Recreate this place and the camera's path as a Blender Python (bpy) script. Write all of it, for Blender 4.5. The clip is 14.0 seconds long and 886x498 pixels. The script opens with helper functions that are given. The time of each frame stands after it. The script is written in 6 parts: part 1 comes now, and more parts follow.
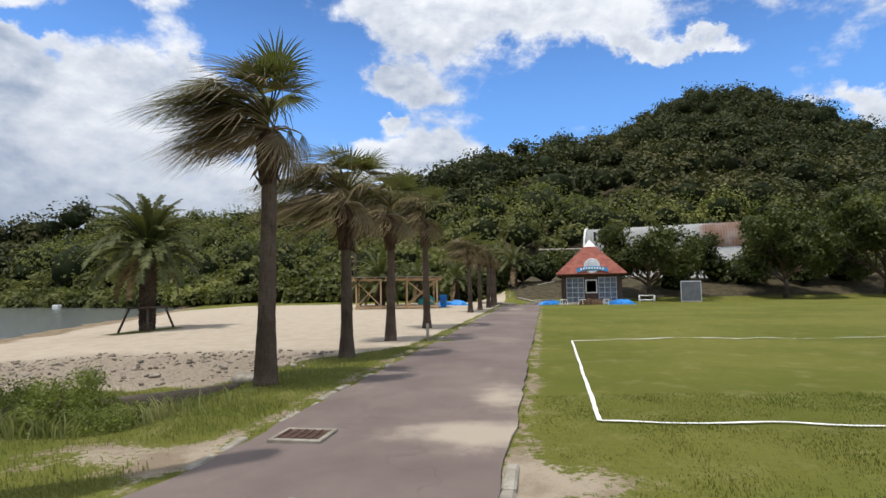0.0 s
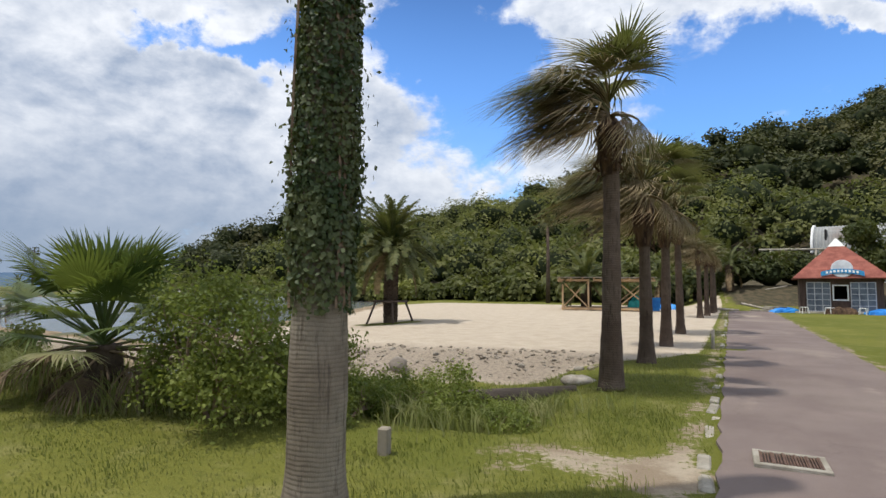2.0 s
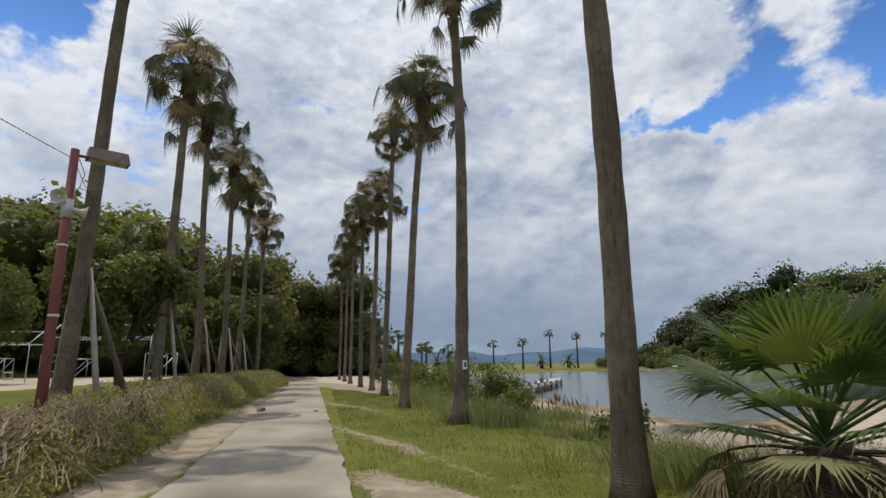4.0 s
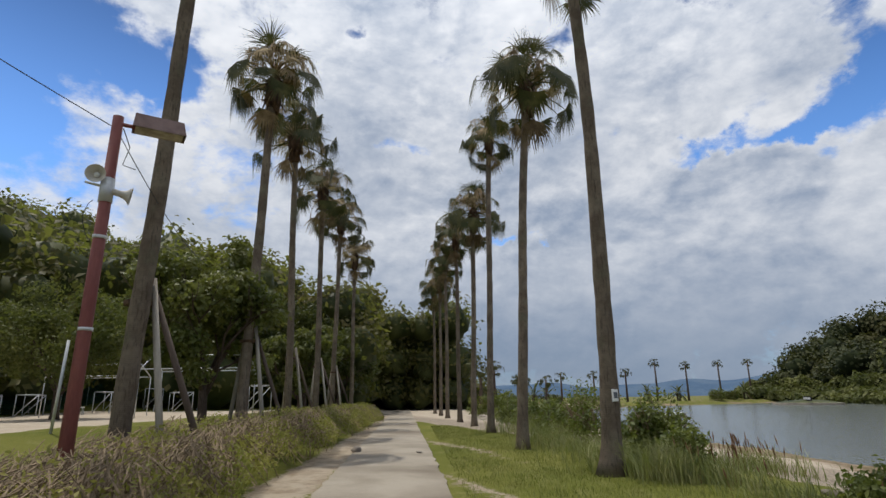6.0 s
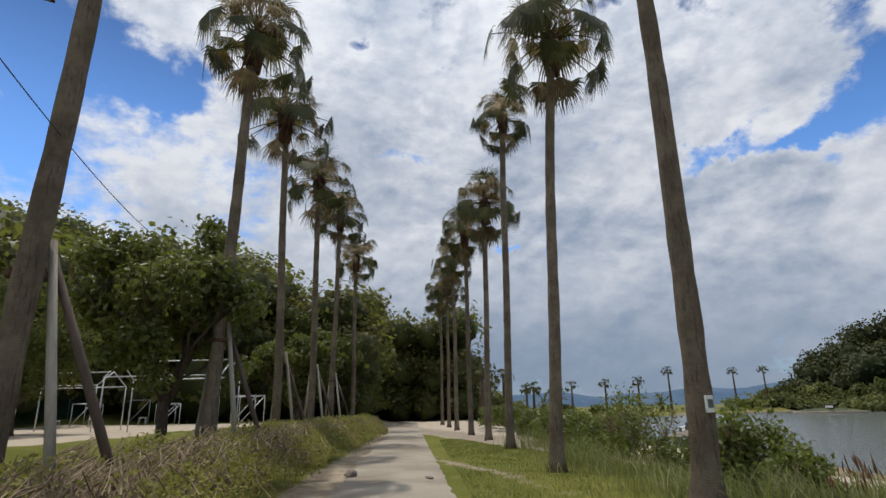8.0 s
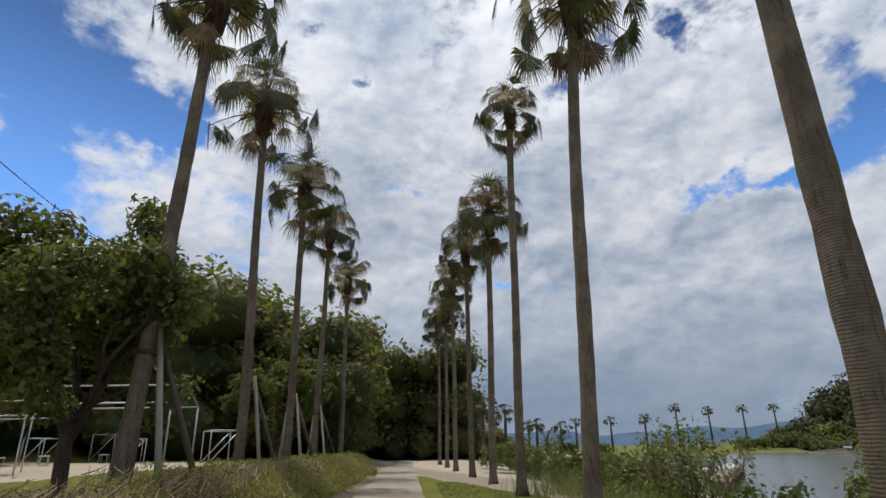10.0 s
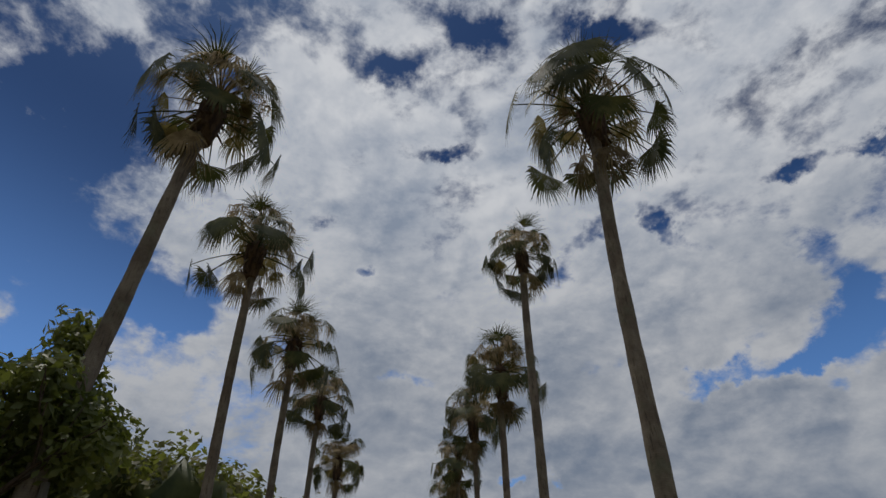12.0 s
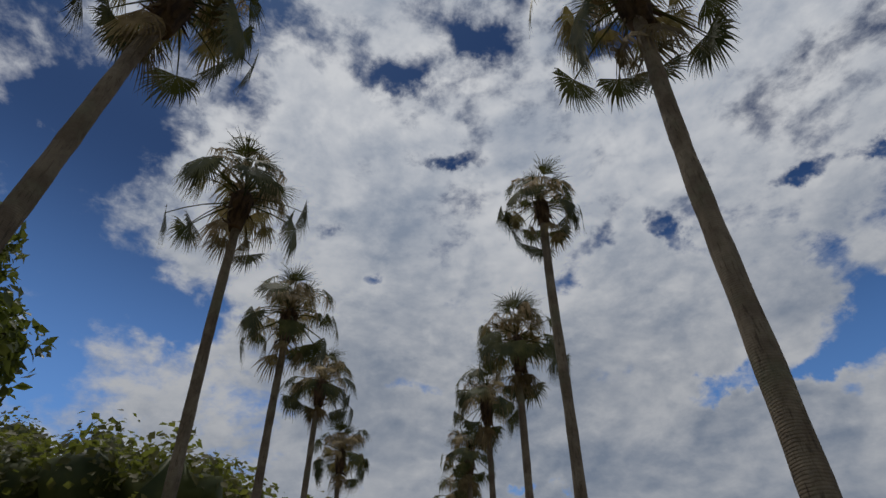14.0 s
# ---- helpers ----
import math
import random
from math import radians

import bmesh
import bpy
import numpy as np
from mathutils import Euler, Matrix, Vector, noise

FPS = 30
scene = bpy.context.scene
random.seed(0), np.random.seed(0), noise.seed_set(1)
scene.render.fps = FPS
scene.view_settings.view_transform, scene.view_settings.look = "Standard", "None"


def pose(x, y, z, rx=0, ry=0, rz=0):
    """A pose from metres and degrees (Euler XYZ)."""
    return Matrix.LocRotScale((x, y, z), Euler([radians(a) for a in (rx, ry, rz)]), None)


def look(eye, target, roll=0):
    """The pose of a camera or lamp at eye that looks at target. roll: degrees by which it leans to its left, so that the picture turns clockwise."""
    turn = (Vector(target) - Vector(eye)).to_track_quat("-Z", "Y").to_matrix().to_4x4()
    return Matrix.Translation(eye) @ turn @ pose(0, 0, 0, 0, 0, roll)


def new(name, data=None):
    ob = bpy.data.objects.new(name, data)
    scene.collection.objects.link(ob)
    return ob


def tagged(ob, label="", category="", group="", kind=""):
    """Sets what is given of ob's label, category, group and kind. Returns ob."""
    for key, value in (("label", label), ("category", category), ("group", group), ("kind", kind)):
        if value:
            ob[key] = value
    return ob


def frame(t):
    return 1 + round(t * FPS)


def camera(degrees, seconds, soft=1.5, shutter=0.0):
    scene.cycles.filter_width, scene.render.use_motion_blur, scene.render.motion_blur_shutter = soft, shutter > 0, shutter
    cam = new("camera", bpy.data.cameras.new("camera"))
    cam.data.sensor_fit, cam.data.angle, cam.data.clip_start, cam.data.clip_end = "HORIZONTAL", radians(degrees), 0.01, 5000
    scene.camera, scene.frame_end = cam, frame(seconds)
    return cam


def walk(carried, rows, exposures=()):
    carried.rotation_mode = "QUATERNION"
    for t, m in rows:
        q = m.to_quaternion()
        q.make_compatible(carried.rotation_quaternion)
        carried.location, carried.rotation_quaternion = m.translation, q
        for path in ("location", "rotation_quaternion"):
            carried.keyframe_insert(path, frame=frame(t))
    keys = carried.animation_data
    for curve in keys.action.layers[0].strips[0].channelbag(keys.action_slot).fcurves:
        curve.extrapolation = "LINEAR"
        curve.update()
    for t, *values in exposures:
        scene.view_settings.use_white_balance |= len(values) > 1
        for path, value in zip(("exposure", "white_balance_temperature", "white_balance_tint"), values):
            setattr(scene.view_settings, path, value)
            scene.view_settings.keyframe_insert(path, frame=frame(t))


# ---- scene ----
cam = camera(77.24, 14.0)
# seconds, place in metres, turn in degrees
PATH = [
    (0, 0.000, 0.000, 1.460, 94.07, 0.99, -0.12),
    (0.5, -0.646, 0.116, 1.456, 94.11, 0.79, 1.15),
    (1, -1.281, 0.202, 1.451, 94.17, 0.66, 3.75),
    (1.5, -2.000, 0.240, 1.446, 94.17, 0.18, 10.01),
    (2, -2.721, 0.230, 1.442, 94.15, -0.47, 17.19),
    (2.5, -3.471, 0.225, 1.433, 95.01, -0.43, 25.69),
    (3, -4.244, 0.222, 1.449, 97.39, -0.02, 39.11),
    (3.5, -5.035, 0.227, 1.463, 99.62, 0.09, 54.15),
    (4, -5.801, 0.317, 1.464, 101.76, 0.74, 63.67),
    (6.5, -9.630, 0.941, 1.431, 105.17, 0.89, 72.91),
    (7, -10.380, 1.106, 1.452, 105.29, 0.99, 72.98),
    (7.5, -11.142, 1.289, 1.456, 105.78, 1.13, 73.22),
    (10, -15.05, 2.46, 1.436, 109.70, 0.84, 73.15),
    (10.5, -15.80, 2.617, 1.442, 116.75, 0.90, 73.29),
    (11, -16.51, 2.736, 1.459, 123.73, 0.65, 73.24),
    (11.5, -17.195, 2.882, 1.462, 127.28, 0.69, 73.22),
    (12, -17.87, 3.111, 1.450, 128.73, 0.74, 73.19),
    (12.5, -18.56, 3.342, 1.441, 129.13, 0.76, 73.34),
    (13, -19.234, 3.532, 1.449, 129.35, 0.65, 73.57),
    (13.5, -19.955, 3.687, 1.448, 129.74, 0.54, 73.76),
    (14, -20.69, 3.858, 1.438, 129.49, 0.69, 74.07),
]
EXPO = [(0, -0.04), (2, 0.06), (2.5, 0.02), (3.5, -0.22), (4, -0.26), (6.5, -0.32), (9.8, -0.34), (11, -0.83), (12, -1.19), (14, -1.22)]
walk(cam, [(t, pose(x, y, z, rx, ry, rz)) for t, x, y, z, rx, ry, rz in PATH], EXPO)

# ---- light ----
SUN_YAW, SUN_UP = 119.0, 70.0          # degrees: from ahead (+y) turning left, and above the horizon
sa, se = radians(SUN_YAW), radians(SUN_UP)
SUN_DIR = Vector((-math.sin(sa) * math.cos(se), math.cos(sa) * math.cos(se), math.sin(se)))
sun = new("sun", bpy.data.lights.new("sun", "SUN"))
sun.data.energy, sun.data.angle, sun.data.color = 3.3, radians(0.9), (1.0, 0.95, 0.87)
sun.matrix_world = look(SUN_DIR * 300, (0, 0, 0))


class Nodes:
    """Short hand for node trees."""

    def __init__(self, tree):
        self.tree = tree

    def add(self, kind, sets=None, **inputs):
        n = self.tree.nodes.new(kind)
        for key, value in (sets or {}).items():
            setattr(n, key, value)
        for key, value in inputs.items():
            self.put(n, int(key[1:]) if key[0] == "i" and key[1:].isdigit() else key.replace("_", " "), value)
        return n

    def put(self, n, key, value):
        if isinstance(value, bpy.types.NodeSocket):
            self.tree.links.new(value, n.inputs[key])
        else:
            n.inputs[key].default_value = value

    def math(self, op, a, b=0.0, c=0.0, clamp=False):
        n = self.add("ShaderNodeMath", {"operation": op, "use_clamp": clamp})
        for k, v in enumerate((a, b, c)):
            self.put(n, k, v)
        return n.outputs[0]

    def ramp(self, fac, lo, hi):
        n = self.add("ShaderNodeMapRange", {"interpolation_type": "SMOOTHSTEP"})
        self.put(n, 0, fac), self.put(n, 1, lo), self.put(n, 2, hi)
        return n.outputs[0]

    def mix(self, fac, a, b, blend="MIX"):
        n = self.add("ShaderNodeMix", {"data_type": "RGBA", "blend_type": blend})
        for k, v in ((0, fac), (6, a), (7, b)):
            self.put(n, k, (*v, 1) if isinstance(v, tuple) and len(v) == 3 else v)
        return n.outputs[2]

    def noise(self, vec, scale, detail=4.0, rough=0.55, warp=0.0):
        n = self.add("ShaderNodeTexNoise")
        for k, v in (("Vector", vec), ("Scale", scale), ("Detail", detail), ("Roughness", rough), ("Distortion", warp)):
            self.put(n, k, v)
        return n.outputs[0]


world = bpy.data.worlds.new("sky")
scene.world = world
world.use_nodes = True
world.node_tree.nodes.clear()
W = Nodes(world.node_tree)
sky = W.add("ShaderNodeTexSky", {"sky_type": "NISHITA", "sun_disc": False, "sun_elevation": se, "sun_rotation": -sa,
                                 "air_density": 1.1, "dust_density": 0.6, "ozone_density": 2.5})
ray = W.add("ShaderNodeTexCoord").outputs["Generated"]
sep = W.add("ShaderNodeSeparateXYZ", None, i0=ray)
up = W.math("MAXIMUM", sep.outputs[2], 0.0)
# heaped cloud: noise at three sizes, flattened
heap = W.add("ShaderNodeVectorMath", {"operation": "MULTIPLY"}, i0=ray, i1=(1.0, 1.0, 1.7)).outputs[0]
lit = W.add("ShaderNodeVectorMath", {"operation": "ADD"}, i0=heap, i1=tuple(SUN_DIR * 0.022)).outputs[0]
big = W.noise(heap, 2.6, 3.0, 0.5)
mid = W.noise(heap, 6.4, 9.0, 0.56, 0.15)
fine = W.noise(heap, 25.0, 7.0, 0.62, 0.2)
relief = W.noise(lit, 6.4, 9.0, 0.56, 0.15)


def toward(yaw, height, tight):
    """How near the ray is to a direction: 1 in it, falling off to 0."""
    a = radians(yaw)
    v = Vector((-math.sin(a), math.cos(a), math.tan(radians(height)))).normalized()
    d = W.add("ShaderNodeVectorMath", {"operation": "DOT_PRODUCT"}, i0=ray, i1=tuple(v)).outputs["Value"]
    return W.ramp(d, tight, 1.0)


# clear gaps and cloud banks: yaw, height, half length, half breadth, tilt (all degrees), weight
CLEAR_AHEAD = ((118.5, 35.6, 7.0, 14.7, 30, -0.42), (113.1, 49.8, 8.5, 4.7, 61, -0.3), (81.6, 57.1, 3.6, 1.7, 16, -0.3), (65.9, 59.5, 3.5, 2.0, -16, -0.3),
    (43.4, 56.7, 4.5, 1.2, -31, -0.3), (72.7, 48.8, 3.4, 0.9, 4, -0.3), (54.7, 37.7, 4.1, 1.3, 39, -0.3), (30.5, 37.8, 2.0, 0.8, -12, -0.3),
    (23.7, 37.1, 1.8, 0.8, -11, -0.3), (43.6, 36.4, 4.4, 0.8, -51, -0.24), (40.9, 23.2, 7.0, 1.5, 9, -0.3), (30.7, 25.6, 2.3, 1.8, 2, -0.3),
    (76.5, 25.3, 2.6, 1.1, 1, -0.3), (102.8, 28.6, 3.6, 1.9, 15, -0.26), (89.1, 40.4, 2.0, 1.1, 10, -0.26), (82.0, 36.8, 1.2, 0.8, 5, -0.3))
CLEAR_WEST = ((32.4, 26.5, 2.5, 1.8, 40, -0.3), (66.3, 15.0, 3.4, 1.0, 18, -0.26), (100.7, 30.5, 2.5, 2.6, 70, -0.26), (112.6, 23.1, 2.7, 2.7, 17, -0.26),
    (109.3, 31.1, 3.3, 1.8, 20, -0.26), (44.2, 21.9, 5.4, 1.2, 2, -0.3), (32.7, 22.2, 4.9, 1.7, 17, -0.3), (32.5, 30.4, 2.1, 1.9, -3, -0.3),
    (14.9, 26.5, 8.6, 5.8, -21, -0.36), (10.9, 18.4, 3.9, 2.7, -10, -0.3), (66.5, 14.9, 1.1, 0.8, 8, -0.3), (62.9, 15.6, 0.8, 0.9, 7, -0.3))
NORTH = ((-23.8, 16.1, 20.3, 8.3, -8, -0.42), (12.7, 18.7, 6.6, 6.7, 3, -0.36), (20.4, 24.2, 4.0, 2.4, 8, -0.3), (36.9, 22.7, 2.7, 1.0, 15, -0.28),
    (27.4, 22.4, 2.3, 1.2, 10, -0.24), (-3.4, 26.5, 12.1, 2.5, -2, 0.50), (-21.5, 22.7, 2.9, 1.0, -19, 0.44), (-27.0, 21.6, 2.4, 0.7, -6, 0.5),
    (5.1, 20.3, 5.3, 1.2, -4, 0.42), (5.7, 17.4, 1.9, 0.7, 1, 0.45), (2.2, 13.4, 5.2, 2.3, -10, 0.46), (-37.4, 14.3, 3.1, 1.1, -29, 0.46),
    (34.3, 15.4, 13.5, 7.6, 9, 0.16))
BANKS = ((124.2, 45.4, 2.5, 1.6, 62, 0.2), (121.1, 41.2, 1.6, 1.2, -13, 0.2), (119.7, 51.3, 2.5, 1.7, -19, 0.2), (58.3, 30.8, 23.4, 22.2, -8, 0.14),
    (87.3, 44.4, 13.8, 9.9, 9, 0.1), (60.0, 15.6, 23.5, 15.7, -4, 0.12), (44.1, 12.6, 32.1, 6.3, 1, 0.16), (77.8, 23.3, 17.1, 13.5, 1, 0.08))
# the outlines of gaps are torn by two sizes of eddy
eddy = W.add("ShaderNodeTexNoise", None, Vector=ray, Scale=9.0, Detail=7.0, Roughness=0.62).outputs["Color"]
eddy = W.add("ShaderNodeVectorMath", {"operation": "SUBTRACT"}, i0=eddy, i1=(0.5, 0.5, 0.5)).outputs[0]
eddy = W.add("ShaderNodeVectorMath", {"operation": "SCALE"}, i0=eddy)
eddy.inputs[3].default_value = 0.15
torn = W.add("ShaderNodeVectorMath", {"operation": "ADD"}, i0=ray, i1=eddy.outputs[0]).outputs[0]


def patch(yaw, high, long_, broad, tilt, weight):
    """A torn oval in the sky round a direction; its full weight in the middle, none outside."""
    a, e, q = radians(yaw), radians(high), radians(tilt)
    v = Vector((-math.sin(a) * math.cos(e), math.cos(a) * math.cos(e), math.sin(e)))
    right = v.cross(Vector((0, 0, 1))).normalized()
    top_ = right.cross(v)
    u = right * math.cos(q) + top_ * math.sin(q)
    turn = Matrix((u, v.cross(u), v)).transposed().to_euler()
    n = W.add("ShaderNodeMapping", {"vector_type": "TEXTURE"}, Vector=torn, Location=tuple(v), Rotation=tuple(turn), Scale=(radians(long_), radians(broad), 0.5))
    r = W.add("ShaderNodeVectorMath", {"operation": "LENGTH"}, i0=n.outputs[0]).outputs["Value"]
    return W.math("MULTIPLY", W.ramp(r, 1.75, 0.15), weight)


cover = W.math("ADD", W.math("MULTIPLY", big, 0.35), W.math("MULTIPLY", mid, 1.05))
cover = W.math("ADD", cover, W.math("MULTIPLY", fine, 0.42))
cover = W.math("SUBTRACT", cover, 0.13)
for row_ in CLEAR_AHEAD + CLEAR_WEST + NORTH + BANKS:
    cover = W.math("ADD", cover, patch(*row_))
cloud = W.ramp(cover, 0.54, 0.86)
thick = W.ramp(cover, 0.72, 1.05)
side = W.math("MULTIPLY", W.math("SUBTRACT", relief, mid), 2.2)
shade = W.math("ADD", W.math("MULTIPLY", thick, 0.26), W.math("MULTIPLY", W.ramp(W.noise(heap, 4.2, 6.0, 0.6, 0.3), 0.36, 0.64), 0.52))
shade = W.math("ADD", W.math("ADD", shade, side), W.math("MULTIPLY", W.math("SUBTRACT", fine, 0.5), -0.9), clamp=True)
haze = W.ramp(up, 0.34, 0.03)
white = W.mix(shade, (0.94, 0.965, 1.01), (0.385, 0.46, 0.59))
bright = W.add("ShaderNodeVectorMath", {"operation": "SCALE"}, i0=white)
W.put(bright, 3, W.math("ADD", 1.0, W.math("MULTIPLY", W.ramp(up, 0.35, 0.8), 0.43)))
white = bright.outputs[0]
west = W.math("MULTIPLY", haze, toward(66, 4, 0.45))
white = W.mix(W.math("MULTIPLY", west, 0.85), white, (0.235, 0.31, 0.44))
blue = W.mix(W.ramp(up, 0.30, 0.72), (0.105, 0.155, 0.215), (0.022, 0.036, 0.059))
blue = W.mix(1.0, sky.outputs[0], blue, "MULTIPLY")
cloud = W.math("MAXIMUM", cloud, W.math("MULTIPLY", west, 0.9))
air = W.mix(W.math("MULTIPLY", cloud, 0.97), blue, white)
back = W.add("ShaderNodeBackground", None, Color=air, Strength=1.0)
W.tree.links.new(back.outputs[0], W.add("ShaderNodeOutputWorld").inputs[0])

# ---- materials ----
def material(name, tones, scale, rough=0.8, bump=0.3, fine=None, metal=0.0, thin=0.0, spread=(0.35, 0.65), stretch=(1, 1, 1), each=0.0, spec=0.3, tex="Object", relief=None):
    """A surface with two tones mixed at one scale, grain at a finer one, and relief. thin: light let through, for leaves. each: how far objects differ."""
    m = bpy.data.materials.new(name)
    m.use_nodes = True
    m.node_tree.nodes.clear()
    N = Nodes(m.node_tree)
    vec = N.add("ShaderNodeTexCoord").outputs[tex]
    if stretch != (1, 1, 1):
        vec = N.add("ShaderNodeVectorMath", {"operation": "MULTIPLY"}, i0=vec, i1=stretch).outputs[0]
    wide = N.noise(vec, scale, 5.0, 0.6, 0.2)
    grain = N.noise(vec, fine or scale * 14, 5.0, 0.65)
    col = N.mix(N.ramp(wide, *spread), tones[0], tones[1])
    if len(tones) > 2:
        col = N.mix(N.ramp(N.noise(vec, scale * 0.37, 3.0), 0.52, 0.66), col, tones[2])
    g = N.math("ADD", 0.72, N.math("MULTIPLY", grain, 0.56))
    if each:
        r = N.add("ShaderNodeObjectInfo").outputs["Random"]
        g = N.math("MULTIPLY", g, N.math("ADD", 1 - each, N.math("MULTIPLY", r, 2 * each)))
    n = N.add("ShaderNodeVectorMath", {"operation": "SCALE"}, i0=col)
    N.put(n, 3, g)
    col = n.outputs[0]
    b = N.add("ShaderNodeBump", None, Strength=bump, Distance=relief or 0.02, Height=N.math("ADD", grain, N.math("MULTIPLY", wide, 0.5)))
    p = N.add("ShaderNodeBsdfPrincipled", None, Base_Color=col, Roughness=N.math("ADD", rough - 0.08, N.math("MULTIPLY", grain, 0.16)), Metallic=metal, Normal=b.outputs[0])
    p.inputs["Specular IOR Level"].default_value = spec
    out = p.outputs[0]
    if thin:
        tr = N.add("ShaderNodeBsdfTranslucent", None, Color=N.mix(0.35, col, (0.5, 0.6, 0.08)))
        mx = N.add("ShaderNodeMixShader", None, Fac=thin)
        N.tree.links.new(out, mx.inputs[1]), N.tree.links.new(tr.outputs[0], mx.inputs[2])
        out = mx.outputs[0]
    N.tree.links.new(out, N.add("ShaderNodeOutputMaterial").inputs[0])
    return m


def ringed(name, tones, per_metre, bump, moss=None):
    """Palm bark: rings of old leaf scars round the trunk, cracks along it."""
    m = bpy.data.materials.new(name)
    m.use_nodes = True
    m.node_tree.nodes.clear()
    N = Nodes(m.node_tree)
    vec = N.add("ShaderNodeTexCoord").outputs["Object"]
    warp = N.noise(vec, 2.2, 3.0)
    z = N.add("ShaderNodeSeparateXYZ", None, i0=vec).outputs[2]
    ring = N.math("FRACT", N.math("ADD", N.math("MULTIPLY", z, per_metre), N.math("MULTIPLY", warp, 3.0)))
    tall = N.add("ShaderNodeVectorMath", {"operation": "MULTIPLY"}, i0=vec, i1=(1, 1, 0.12)).outputs[0]
    crack = N.noise(tall, 26.0, 4.0, 0.7)
    wide = N.noise(vec, 1.6, 4.0)
    r = N.add("ShaderNodeObjectInfo").outputs["Random"]
    col = N.mix(N.ramp(wide, 0.35, 0.65), tones[0], tones[1])
    col = N.mix(N.math("MULTIPLY", N.ramp(ring, 0.30, 0.0), 0.34), col, tones[2])
    col = N.mix(N.math("MULTIPLY", N.ramp(crack, 0.52, 0.68), 0.75), col, tones[2])
    if moss:
        col = N.mix(N.math("MULTIPLY", N.ramp(N.noise(vec, 0.9, 5.0, 0.7), 0.5, 0.66), 0.55), col, moss)
    n = N.add("ShaderNodeVectorMath", {"operation": "SCALE"}, i0=col)
    mottle = N.math("ADD", 0.55, N.math("MULTIPLY", N.noise(vec, 11.0, 6.0, 0.7), 0.9))
    N.put(n, 3, N.math("MULTIPLY", mottle, N.math("ADD", 0.85, N.math("MULTIPLY", r, 0.3))))
    h = N.math("ADD", N.math("MULTIPLY", N.ramp(ring, 0.0, 0.5), 0.4), N.math("MULTIPLY", crack, -0.8))
    b = N.add("ShaderNodeBump", None, Strength=bump, Distance=0.03, Height=h)
    p = N.add("ShaderNodeBsdfPrincipled", None, Base_Color=n.outputs[0], Roughness=0.9, Normal=b.outputs[0])
    p.inputs["Specular IOR Level"].default_value = 0.15
    N.tree.links.new(p.outputs[0], N.add("ShaderNodeOutputMaterial").inputs[0])
    return m


M = {}
M["bark_tall"] = ringed("palm_bark_grey", ((0.135, 0.105, 0.078), (0.215, 0.175, 0.13), (0.065, 0.05, 0.038)), 32.0, 0.4, (0.15, 0.15, 0.10))
M["bark_row"] = ringed("palm_bark_brown", ((0.085, 0.06, 0.045), (0.14, 0.105, 0.08), (0.04, 0.029, 0.022)), 30.0, 0.45)
M["bark_date"] = ringed("date_palm_bark", ((0.065, 0.048, 0.036), (0.12, 0.09, 0.065), (0.03, 0.022, 0.018)), 7.0, 1.0)
M["fibre"] = material("dead_leaf_fibre", ((0.05, 0.03, 0.02), (0.13, 0.08, 0.045)), 9, 0.95, 0.9, stretch=(1, 1, 0.3))
M["fan"] = material("fan_leaf_green", ((0.036, 0.042, 0.015), (0.10, 0.095, 0.034)), 2.0, 0.6, 0.15, thin=0.06, each=0.3, spec=0.18)
M["fan_young"] = material("fan_leaf_fresh", ((0.05, 0.085, 0.02), (0.105, 0.145, 0.038)), 2.0, 0.5, 0.15, thin=0.28, each=0.25, spec=0.45)
M["fan_grey"] = material("fan_leaf_windworn", ((0.13, 0.105, 0.052), (0.27, 0.21, 0.12)), 2.0, 0.6, 0.2, thin=0.2, each=0.3)
M["fan_straw"] = material("fan_leaf_straw", ((0.17, 0.125, 0.068), (0.33, 0.26, 0.155)), 2.2, 0.8, 0.3, thin=0.15, each=0.25)
M["fan_windy"] = material("fan_leaf_windblown", ((0.075, 0.085, 0.032), (0.16, 0.15, 0.065)), 2.0, 0.55, 0.2, thin=0.15, each=0.25)
M["fan_dead"] = material("fan_leaf_dead", ((0.11, 0.072, 0.04), (0.26, 0.19, 0.105)), 2.5, 0.85, 0.3, thin=0.08, each=0.3)
M["fan_gold"] = material("fan_leaf_golden", ((0.15, 0.10, 0.048), (0.39, 0.285, 0.14)), 2.5, 0.75, 0.3, thin=0.12, each=0.35)
M["bark_ivy"] = ringed("ivied_palm_bark", ((0.215, 0.175, 0.135), (0.33, 0.285, 0.225), (0.11, 0.088, 0.068)), 36.0, 0.25, (0.15, 0.15, 0.10))
M["fan_brown"] = material("fan_leaf_withered", ((0.075, 0.05, 0.032), (0.16, 0.115, 0.068)), 2.5, 0.85, 0.3, thin=0.05, each=0.3)
M["field_blade"] = material("field_grass_blade", ((0.10, 0.112, 0.022), (0.16, 0.155, 0.038)), 0.5, 0.6, 0.1, fine=4.0, thin=0.25)
M["husk"] = material("fruit_stalk_dry", ((0.42, 0.31, 0.18), (0.55, 0.42, 0.25)), 6, 0.9, 0.3, each=0.2)
M["leaf"] = material("broad_leaf", ((0.06, 0.074, 0.02), (0.135, 0.138, 0.042)), 0.35, 0.65, 0.1, fine=3.0, thin=0.26, spec=0.25)
M["leaf_tree"] = material("hedge_tree_leaf", ((0.065, 0.082, 0.02), (0.15, 0.155, 0.045)), 0.6, 0.5, 0.1, fine=5.0, thin=0.26, spec=0.3)
